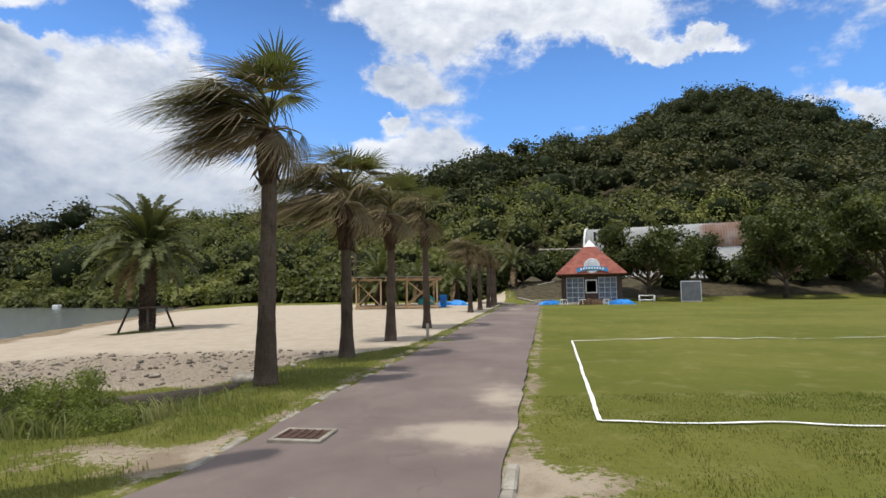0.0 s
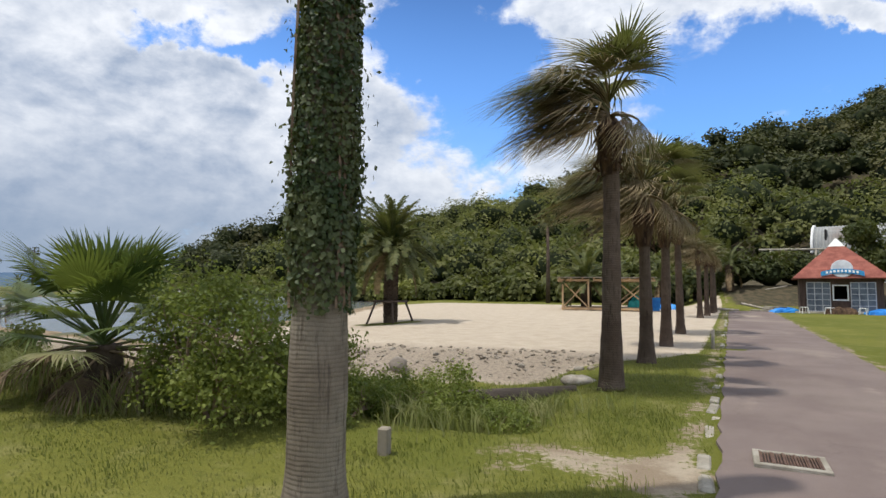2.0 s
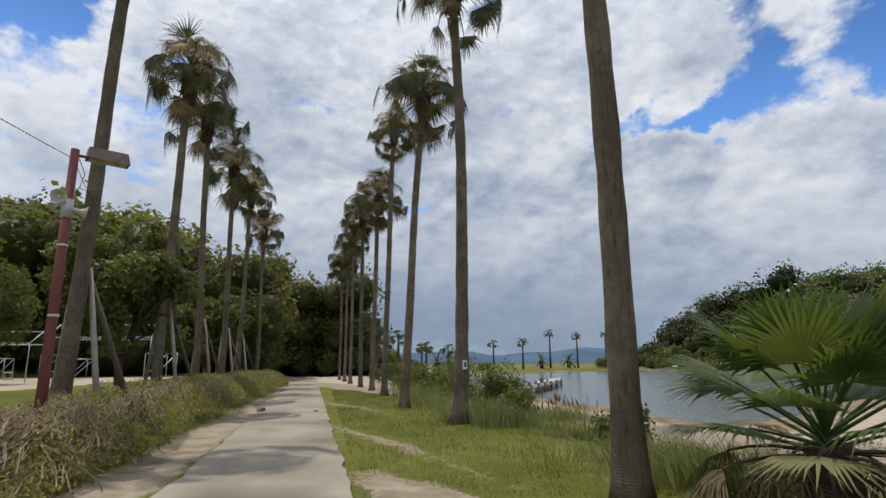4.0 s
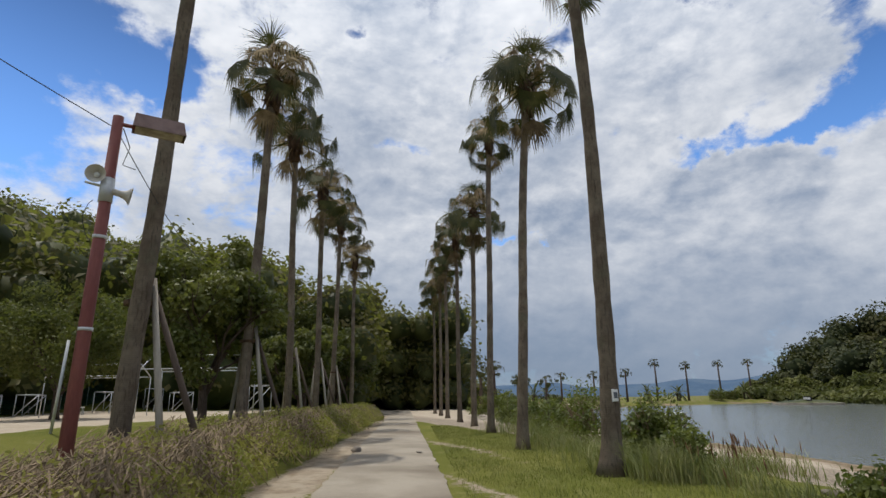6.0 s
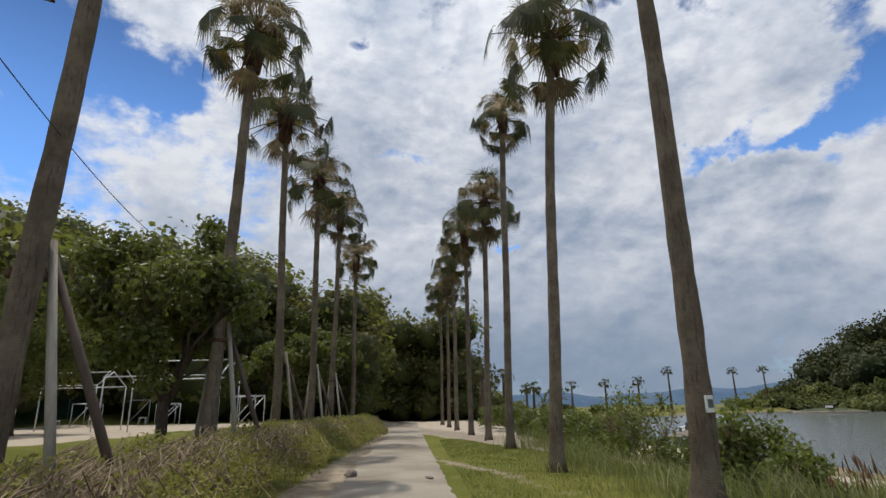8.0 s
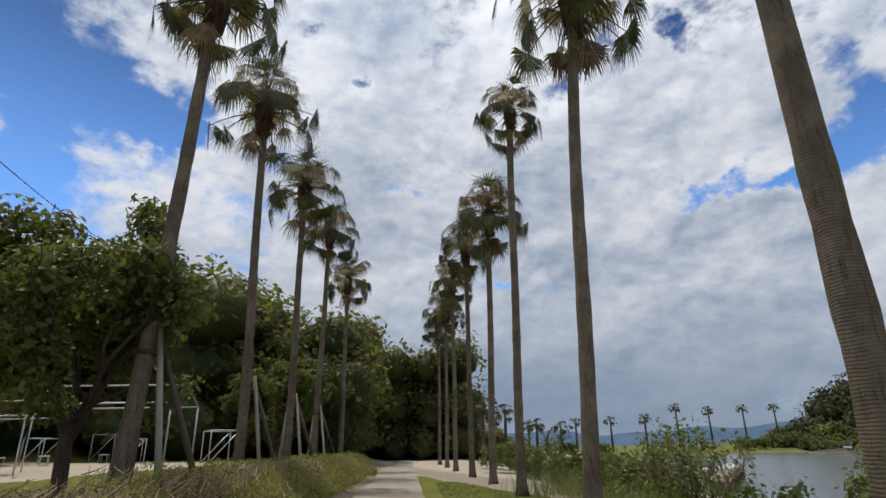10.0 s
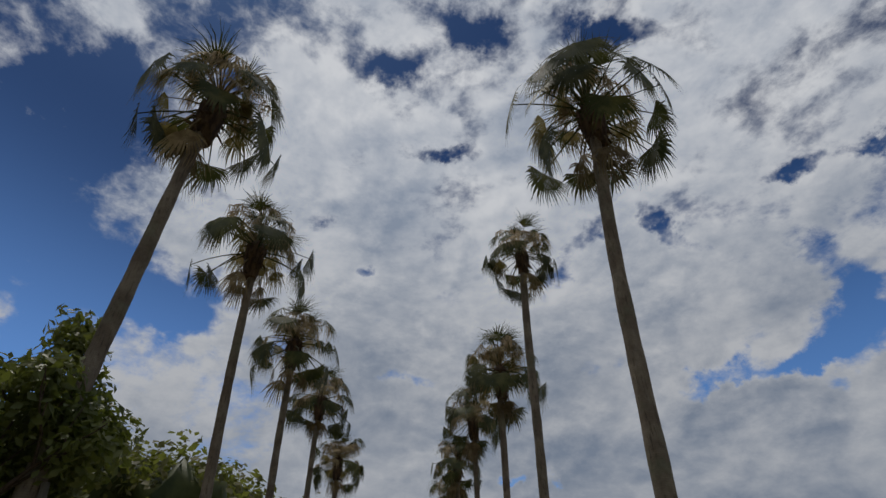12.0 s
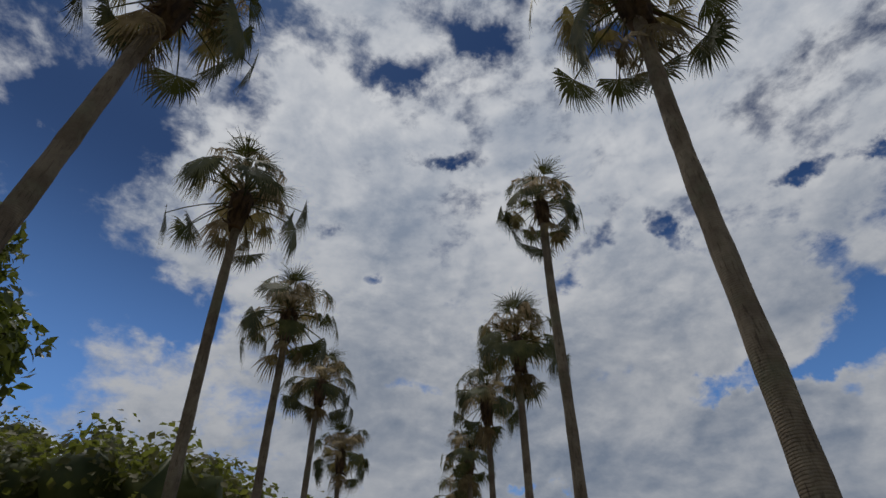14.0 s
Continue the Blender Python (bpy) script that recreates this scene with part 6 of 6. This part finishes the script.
# ---- props and the sports court ----
def spot(a, c, z=0.0):
    """A point a metres along the path's direction and c metres towards the lake."""
    x, y = a * ROW_U[0] + c * ROW_N[0], a * ROW_U[1] + c * ROW_N[1]
    return (x, y, z + float(height(x, y)))


def palm_props(x, y, seed, tall=3.5):
    rng = random.Random(seed)
    base = thing("palm_props", (x, y, float(height(x, y))), "grey wooden props leaning on a palm trunk", "props", "props at the palms")
    for k in range(3):
        a = (1.35, 1.75, 3.6)[k] + rng.uniform(-0.2, 0.2)
        far_ = (0.7, 1.45, 0.9)[k]
        foot_ = Vector((math.cos(a) * far_, math.sin(a) * far_, -0.05))
        top_ = Vector((math.cos(a) * 0.2, math.sin(a) * 0.2, tall - 0.15 * k))
        part("prop_pole", Shape().tube([foot_, foot_.lerp(top_, 0.5) + Vector((0.01, 0.01, 0)), top_], [0.065, 0.06, 0.052], 9).mesh("prop_pole", M["pole" if k != 1 else "pole_dark"], True), base)
    part("tie", Shape().tube([(0, 0, tall - 0.5), (0, 0, tall - 0.42)], 0.24, 14).mesh("tie", M["fibre"]), base)


for k, (x, y) in enumerate(((-19.75, -1.45), (-26.6, 0.2), (-34.7, 1.75), (-39.97, 3.35), (-47.2, 5.0))):
    palm_props(x, y, k)


def court():
    for k, (a, c, turn, w, d, h) in enumerate(((42.3, -23.2, 10, 1.25, 0.5, 1.15), (49, -22.5, 0, 1.3, 0.5, 1.3), (53.5, -21.5, 12, 1.2, 0.6, 1.5), (50, -18, 14, 1.3, 0.6, 1.3), (38.5, -23.5, -10, 1.3, 0.5, 1.1), (47, -12.0, 14, 1.2, 0.7, 1.6))):
        rails = box_rails(w, d, h) + [((-w, -d, 0), (-w, d, h)), ((w, -d, 0), (w, d, h))]
        pipe_frame("goal_frame", spot(a, c), "white pipe goal frame parked beside the court", "goal", rails, 0.026, "pipe", turn, "goal frames on the court")
    for k, (a, c, turn) in enumerate(((45, -22, 12), (47, -21, 15), (51, -20, 8), (56, -19, 15))):
        base = thing("bench", spot(a, c), "pale bench with pipe legs on the court", "bench", "benches on the court", turn=turn)
        part("seat", Shape().box((-0.9, -0.22, 0.42), (0.9, 0.22, 0.47), 0.01).mesh("seat", M["white_paint"]), base)
        for x in (-0.75, 0.75):
            for y in (-0.18, 0.18):
                part("leg", Shape().tube([(x, y, 0.42), (x, y * 1.2, 0)], 0.022, 6).mesh("leg", M["pipe"]), base)
    gable = [((-2, -1, 0), (-2, -1, 1.9)), ((2, -1, 0), (2, -1, 1.9)), ((-2, 1, 0), (-2, 1, 1.9)), ((2, 1, 0), (2, 1, 1.9)), ((-2, -1, 1.9), (-2, 0, 2.5)), ((-2, 1, 1.9), (-2, 0, 2.5)), ((2, -1, 1.9), (2, 0, 2.5)), ((2, 1, 1.9), (2, 0, 2.5)), ((-2, 0, 2.5), (2, 0, 2.5)), ((-2, -1, 1.9), (2, -1, 1.9)), ((-2, 1, 1.9), (2, 1, 1.9))]
    for a, c, turn in ((33, -10.5, 75), (37.5, -17.0, 70)):
        pipe_frame("tent_frame", spot(a, c), "bare white tent frame of thin pipes", "tent frame", gable, 0.024, "pipe", turn, "tent frames on the court")
    net = thing("net_fence", (0, 0, 0), "dark green net fence on posts behind the court", "fence")
    n = 15
    for k in range(n):
        a = 12 + 44 * k / (n - 1)
        part("post", Shape().tube([spot(a, -26, -0.1), spot(a, -26, 2.3)], 0.04, 7).mesh("post", M["pipe"], True), net)
    sh = Shape()
    for k in range(n - 1):
        a0, a1 = 12 + 44 * k / (n - 1), 12 + 44 * (k + 1) / (n - 1)
        for j in range(17):
            t = j / 16
            a = a0 + (a1 - a0) * t
            top_ = 2.2 - 0.5 * math.sin(math.pi * t)
            sh.tube([spot(a, -25.95, 0.05), spot(a, -25.95, top_)], 0.022, 3, False)
        for z in np.arange(0.1, 1.75, 0.14):
            sh.tube([spot(a0, -25.95, z), spot(a1, -25.95, z)], 0.02, 3, False)
    part("net", sh.mesh("net", M["net"]), net, "dark green mesh netting")
    base = thing("court_post", spot(19.0, -9.3), "thin grey pole standing by the court", "pole", "poles by the court")
    part("pole", Shape().tube([(0, 0, -0.1), (0, 0.02, 2.4)], 0.04, 8).mesh("pole", M["pipe"], True), base)
    base = thing("court_post", spot(22.5, -9.8), "thin leaning grey pole by the court", "pole", "poles by the court")
    part("pole", Shape().tube([(0, 0, -0.1), (0.1, 0.1, 2.1)], 0.035, 8).mesh("pole", M["pipe"], True), base)


court()


# ---- lake: spit, islet, jetty, boat, far hills ----
def small_palm(x, y, tall, seed, size=1.0, group="palms on the far spit"):
    rng = random.Random(seed)
    base = thing("far_palm", (x, y, float(height(x, y)) - 0.05), "slim fan palm on the far lake spit", "palm tree", group)
    part("trunk", Shape().tube([(0, 0, 0), (0.05, 0, tall * 0.5), (0, 0.05, tall)], [0.28, 0.2, 0.16], 7).mesh("trunk", M["bark_row"], True), base)
    for k in range(16):
        t = (k + 0.5) / 16
        key = "young" if t < 0.25 else "grown" if t < 0.6 else "old"
        ob = part("frond", FANS[key][rng.randrange(9)], base)
        ob.matrix_basis = Matrix.Translation((0, 0, tall)) @ pose(0, 0, 0, 0, 0, k * 137.5) @ Matrix.Scale(size * 0.95, 4)


def far_at(d, y0):
    """A place on the far spit line, d metres along it."""
    return (-110 + 0.19 * -d - 4, 82 + 0.98 * d)


for k, (d, tall) in enumerate(((0.1, 8.3), (10, 8.0), (21.4, 8.6), (32.8, 9.0), (-9, 6.2), (-18, 5.6), (-26.5, 5.2), (-37, 4.6))):
    x, y = far_at(d, 0)
    small_palm(x, y, tall, 200 + k)
for k, (d, s) in enumerate(((-4.3, 0.7), (5.2, 0.8), (28.4, 0.9), (40, 1.0), (-31, 0.9), (-34, 0.8), (50, 1.1), (60, 1.0), (46, 0.9), (56, 0.8))):
    x, y = far_at(d, 0)
    date_palm(x + 1.5, y, 1.6 if d < 35 else 3.0, 0.4, s * 1.15, 300 + k, 22, "squat date palm on the far lake spit", False)
for k, (d, tall) in enumerate(((-22, 1.6), (17, 2.7), (37, 3.0), (23, 2.1), (44, 3.5), (-30, 1.6), (53, 3.5), (-40, 2.4))):
    x, y = far_at(d, 0)
    shrub(x + 2, y, tall, tall * 0.8, 400 + k, "leaf", 0.4, 900, "rounded shrub on the far lake spit", group="shrubs on the far spit", clump=0.4)
for k, (x, y, tall) in enumerate(((-64, 21, 5), (-72, 25, 4.5), (-80, 30, 6), (-88, 38, 5), (-96, 46, 5.5))):
    small_palm(x, y, tall, 220 + k, 1.1, "palms by the lake's end")


def islet(x, y):
    base = thing("islet", (x, y, WATER), "low stone-edged islet with a dark sign in the lake", "islet", turn=10)
    sh = Shape()
    n = 40
    ring = lambda r, z: [(6.3 * r * math.cos(2 * math.pi * k / n), 2.6 * r * math.sin(2 * math.pi * k / n), z) for k in range(n)]
    sh.add(ring(1, -0.3) + ring(0.99, 0.3) + ring(0.93, 0.36), [(k + a, (k + 1) % n + a, (k + 1) % n + a + n, k + a + n) for a in (0, n) for k in range(n)])
    part("stone_edge", sh.mesh("stone_edge", M["islet"]), base)
    top_ = Shape().add(ring(0.94, 0.34) + ring(0.6, 0.7) + [(0, 0, 0.95)], [(k, (k + 1) % n, (k + 1) % n + n, k + n) for k in range(n)] + [(n + k, n + (k + 1) % n, 2 * n) for k in range(n)])
    part("turf", top_.mesh("turf", M["leaf_dark"], True), base, "green turf mound")
    face = pose(1.2, -1.7, 1.0, 0, 0, -45)
    part("sign_board", Shape().box((-2.4, -0.06, -0.3), (2.4, 0.06, 0.45), 0, face).mesh("sign_board", M["dark"]), base, "dark sign board")
    let = Shape()
    for k in range(8):
        let.box((-2.0 + 0.52 * k, -0.1, -0.08), (-1.68 + 0.52 * k, -0.065, 0.26), 0, face)
    part("letter_bar", let.mesh("letter_bar", M["white_paint"]), base, "white unreadable letter bars")


islet(-88.5, 94.0)
small_palm(-10.0, 64.0, 9.0, 240, 0.9, "palms at the wood's edge")
mn = thing("stone_marker", (-58.0, 84.0, float(height(-58.0, 84.0))), "small white stone marker on the far shore", "marker")
part("pillar", Shape().box((-0.5, -0.4, -0.8), (0.5, 0.4, 1.3), 0.08).mesh("pillar", M["white_paint"]), mn)


def jetty():
    base = thing("jetty", (0, 0, 0), "low grey wooden jetty reaching into the lake", "jetty")
    a, b = Vector((-37, 21.5, -0.2)), Vector((-46, 31, -0.2))
    d = (b - a).normalized()
    s = Vector((-d.y, d.x, 0))
    for k in range(26):
        p = a.lerp(b, k / 25)
        me = Shape().add([p - s * 0.7 - d * 0.19, p + s * 0.7 - d * 0.19, p + s * 0.7 + d * 0.19, p - s * 0.7 + d * 0.19] + [q + Vector((0, 0, 0.08)) for q in (p - s * 0.7 - d * 0.19, p + s * 0.7 - d * 0.19, p + s * 0.7 + d * 0.19, p - s * 0.7 + d * 0.19)],
                         [(3, 2, 1, 0), (4, 5, 6, 7), (0, 1, 5, 4), (1, 2, 6, 5), (2, 3, 7, 6), (3, 0, 4, 7)]).mesh("plank", M["logwood"])
        part("plank", me, base)
    for k in range(6):
        for w in (-0.6, 0.6):
            p = a.lerp(b, k / 5) + s * w
            part("pile", Shape().tube([p - Vector((0, 0, 1.2)), p + Vector((0, 0, 0.3))], 0.09, 8).mesh("pile", M["pole_dark"], True), base)


jetty()


def boat(x, y, turn):
    base = thing("boat", (x, y, WATER), "small white motor boat moored on the lake", "boat", turn=turn)
    n, vs = 14, []
    for k in range(n + 1):
        t = k / n
        w = 0.75 * (1 - max(0, (t - 0.45) / 0.55) ** 2.2) + 0.02
        z = 0.42 + 0.25 * t * t
        vs += [(-1.9 + 3.8 * t, -w, z), (-1.9 + 3.8 * t, -w * 0.7, -0.1), (-1.9 + 3.8 * t, 0, -0.18), (-1.9 + 3.8 * t, w * 0.7, -0.1), (-1.9 + 3.8 * t, w, z), (-1.9 + 3.8 * t, w * 0.85, z), (-1.9 + 3.8 * t, w * 0.7, 0.15), (-1.9 + 3.8 * t, -w * 0.7, 0.15), (-1.9 + 3.8 * t, -w * 0.85, z)]
    fs = [(k * 9 + j, k * 9 + (j + 1) % 9, (k + 1) * 9 + (j + 1) % 9, (k + 1) * 9 + j) for k in range(n) for j in range(9)] + [tuple(range(9))]
    part("hull", mesh_of("hull", vs, fs, M["white_paint"], False), base)
    part("thwart", Shape().box((-0.6, -0.6, 0.3), (-0.3, 0.6, 0.35)).mesh("thwart", M["lattice"]), base)
    part("engine", Shape().box((-2.15, -0.15, 0.1), (-1.9, 0.15, 0.75), 0.04).mesh("engine", M["board"]), base)


boat(-48.5, 32.5, 120)


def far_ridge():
    """Blue hills beyond the water; the haze before them is put into their colour."""
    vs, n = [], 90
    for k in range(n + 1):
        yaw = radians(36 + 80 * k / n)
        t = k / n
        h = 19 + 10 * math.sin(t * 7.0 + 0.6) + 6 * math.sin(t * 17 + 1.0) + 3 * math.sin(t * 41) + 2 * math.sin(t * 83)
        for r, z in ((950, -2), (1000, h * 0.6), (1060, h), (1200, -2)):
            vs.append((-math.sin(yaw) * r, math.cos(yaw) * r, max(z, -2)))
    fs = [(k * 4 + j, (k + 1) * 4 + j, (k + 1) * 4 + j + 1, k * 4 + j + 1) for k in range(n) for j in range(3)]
    tagged(new("backdrop", mesh_of("backdrop", vs, fs, M["far_hill"], True)), "distant hills beyond the water, haze put into their blue colour", "hills", kind="structure")


far_ridge()


# ---- on the ground ----
def gz(x, y):
    """The ground's own surface, with its small unevenness."""
    s, b, m = masks(np.array([x]), np.array([y]))
    g = float(s[0] * (1 - step(y, 12.5, 14.5)) * step(-x, 2, 3.5) * (y > 9))
    return float(height(x, y)) + noise.noise(Vector((x * 1.6, y * 1.6, 0))) * (0.025 + 0.07 * g)


def chalk_line(points, width, label):
    rng, sh, n = random.Random(len(points)), Shape(), 0
    for (x0, y0), (x1, y1) in zip(points, points[1:]):
        d = Vector((x1 - x0, y1 - y0, 0))
        m = max(2, int(d.length / 0.2))
        s = Vector((-d.y, d.x, 0)).normalized()
        vs = []
        for k in range(m + 1):
            x, y = x0 + d.x * k / m, y0 + d.y * k / m
            w = width * 0.5 * rng.uniform(0.75, 1.2)
            for q in (-w, w):
                vs.append((x + s.x * q, y + s.y * q, gz(x + s.x * q, y + s.y * q) + 0.022))
        sh.add(vs, [(2 * k, 2 * k + 1, 2 * k + 3, 2 * k + 2) for k in range(m)])
    tagged(new("field_line", sh.mesh("field_line", M["line"])), label, "line", kind="structure")


chalk_line([(16.0, 3.75), (4.36, 5.62), (1.66, 6.03), (3.48, 15.08), (11.2, 14.45), (40, 12.2)], 0.05, "white chalk line marked on the sports field")


def drain():
    base = thing("drain", (-1.37, 5.52, 0.052), "rusty iron drain grate in a pale concrete frame", "drain", turn=-10)
    base.scale = (0.74, 0.86, 1)
    fr = Shape()
    for lo, hi in (((-0.36, -0.27, -0.1), (0.36, -0.2, 0.02)), ((-0.36, 0.2, -0.1), (0.36, 0.27, 0.02)), ((-0.36, -0.2, -0.1), (-0.29, 0.2, 0.02)), ((0.29, -0.2, -0.1), (0.36, 0.2, 0.02))):
        fr.box(lo, hi, 0.006)
    part("concrete_frame", fr.mesh("concrete_frame", M["kerb"]), base)
    # solid near-black block below the bars; the hole's shade is its colour
    part("pit", Shape().box((-0.29, -0.2, -0.09), (0.29, 0.2, 0.0)).mesh("pit", M["dark"]), base)
    bar = Shape().box((-0.008, -0.195, 0.0), (0.008, 0.195, 0.016)).mesh("grate_bar", M["iron"])
    for k in range(19):
        part("grate_bar", bar, base).matrix_basis = pose(-0.27 + 0.03 * k, 0, 0.001)
    rib = Shape().box((-0.012, -0.198, 0.0), (0.012, 0.198, 0.022)).mesh("grate_rib", M["iron"])
    for k in range(6):
        part("grate_rib", rib, base).matrix_basis = pose(-0.285 + 0.114 * k, 0, 0.002)


drain()


def rock(name, x, y, size, seed, mat="stone", label="", z=None, category="stone", group=""):
    v, f = ICO2
    rng = np.random.default_rng(seed)
    q = v * lumpy(v, seed, 0.22, 1.8)[:, None] * np.array(size) * 0.5
    ob = new(name, mesh_of(name, q, f, M[mat], False))
    ob.location = (x, y, (gz(x, y) if z is None else z) + size[2] * 0.25)
    return tagged(ob, label, category, group)


rock("stone", -1.02, 3.78, (0.11, 0.08, 0.07), 1, label="small pale stone lying on the asphalt", z=0.04)
rock("stone", -3.3, 9.55, (0.5, 0.3, 0.22), 2, label="pale boulder at the end of the log")
rock("wood_chunk", -25.5, 3.35, (0.55, 0.25, 0.2), 3, "logwood", "dark chunk of driftwood lying on the path", 0.03, "wood")
rock("fallen_bark", -24.2, 4.85, (0.5, 0.12, 0.05), 4, "logwood", "thin dry palm sheath lying on the path", 0.05, "palm sheath")
rock("stump", -7.1, 11.2, (0.42, 0.36, 0.34), 5, "logwood", "weathered stump half sunk in the gravel bank", None, "stump")
rock("palm_sheath", -10.5, 4.15, (0.45, 0.12, 0.1), 6, "roof_red", "curled reddish palm sheath lying on the lawn", None, "palm sheath")
rock("driftwood", -16.2, 9.6, (0.4, 0.18, 0.14), 12, "logwood", "short piece of driftwood on the shore", None, "wood")
for k, (x, y) in enumerate(((-5.8, 11.4), (-4.6, 11.8), (-8.8, 11.9), (-10.2, 12.4), (-6.6, 12.3), (-3.4, 11.3), (-7.8, 12.6), (-2.9, 10.9), (-9.4, 11.2), (-12.0, 12.6))):
    rock("stone", x, y, (0.14 + 0.02 * (k % 3), 0.11, 0.09), 20 + k, label="small grey stone on the gravel bank", group="stones on the bank")
def clods():
    """Loose stones and clods strewn over the gravel bank."""
    nr = np.random.default_rng(91)
    v, f = ICO1
    vs, fs = [], []
    for k in range(1700):
        x, y = nr.uniform(-14, -2.6), 10.7 + 2.9 * nr.random() ** 0.8
        r = 0.012 + 0.05 * nr.random() ** 4
        z = gz(x, y) + r * 0.2
        q = v * nr.uniform(0.7, 1.25, (len(v), 1)) * np.array([r * nr.uniform(0.8, 1.5), r * nr.uniform(0.8, 1.5), r * 0.75])
        vs.append(q + np.array([x, y, z])), fs.append(f + k * len(v))
    tagged(new("gravel", mesh_of("gravel", np.concatenate(vs), np.concatenate(fs), M["clod"])), "loose stones and clods on the gravel bank", "gravel", kind="stuff")


clods()
lg = Shape().tube([(-5.7, 8.85, -0.34), (-4.9, 8.93, -0.29), (-4.2, 9.0, -0.24), (-3.3, 9.12, -0.17)], [0.14, 0.15, 0.155, 0.16], 16)
tagged(new("log", lg.mesh("log", M["log_dark"], True)), "dark weathered log lying across the ditch grass", "log")
stake = Shape().tube([(-0.42, 15.5, -0.1), (-0.41, 15.5, 0.5)], [0.045, 0.04], 8)
tagged(new("stake", stake.mesh("stake", M["pole"], True)), "short weathered wooden stake beside the kerb", "stake")
cp = thing("concrete_post", (-4.7, 4.9, float(height(-4.7, 4.9)) - 0.04), "broken pale concrete post stub in the grass", "post")
part("shaft", Shape().box((-0.05, -0.05, -0.1), (0.05, 0.05, 0.26), 0.012).mesh("shaft", M["concrete"]), cp)
cs = thing("concrete_slab", (-5.6, 7.3, float(height(-5.6, 7.3)) + 0.06), "broken pale concrete slab in the ditch", "slab", turn=-20)
part("slab", Shape().box((-0.35, -0.1, -0.06), (0.35, 0.1, 0.06), 0.015).mesh("slab", M["kerb"]), cs)


def meter_box(x, y):
    base = thing("tree_tag", (x, y, 1.45), "small white tag strapped to a palm trunk", "tag")
    part("plate", Shape().box((-0.02, -0.06, -0.11), (0.02, 0.06, 0.11), 0.005).mesh("plate", M["white_paint"]), base)
    part("mark", Shape().box((0.021, -0.04, -0.05), (0.026, 0.04, 0.06)).mesh("mark", M["board"]), base, "dark marks")


meter_box(-18.2, 7.06)


# ---- kerb stones ----
kerbs = thing("kerb", (0, 0, 0), "worn pale kerb stones half sunk along the asphalt", "kerb", kind="structure")
rk = random.Random(9)
KERB = [Shape().box((-0.055, -0.27, -0.1), (0.055, 0.27, 0.075), 0.014 + 0.006 * k).mesh("kerb_stone", M["kerb"]) for k in range(3)]
y = 4.3
while y < 44:
    if rk.random() < 0.5:
        ob = part("kerb_stone", KERB[rk.randrange(3)], kerbs)
        ob.matrix_basis = pose(road_left(y) - 0.09 + rk.uniform(-0.03, 0.03), y, rk.uniform(-0.085, -0.03), rk.uniform(-3, 3), rk.uniform(-6, 6), -10.5 + rk.uniform(-4, 4)) @ Matrix.Diagonal((1, rk.uniform(0.5, 1.0), 1, 1))
    y += 0.58
for y in (2.6, 3.18, 3.76, 4.34):
    ob = part("kerb_stone", KERB[1], kerbs)
    ob.matrix_basis = pose(red_right(y) + 0.05, y, -0.036, 0, 0, -10.5)
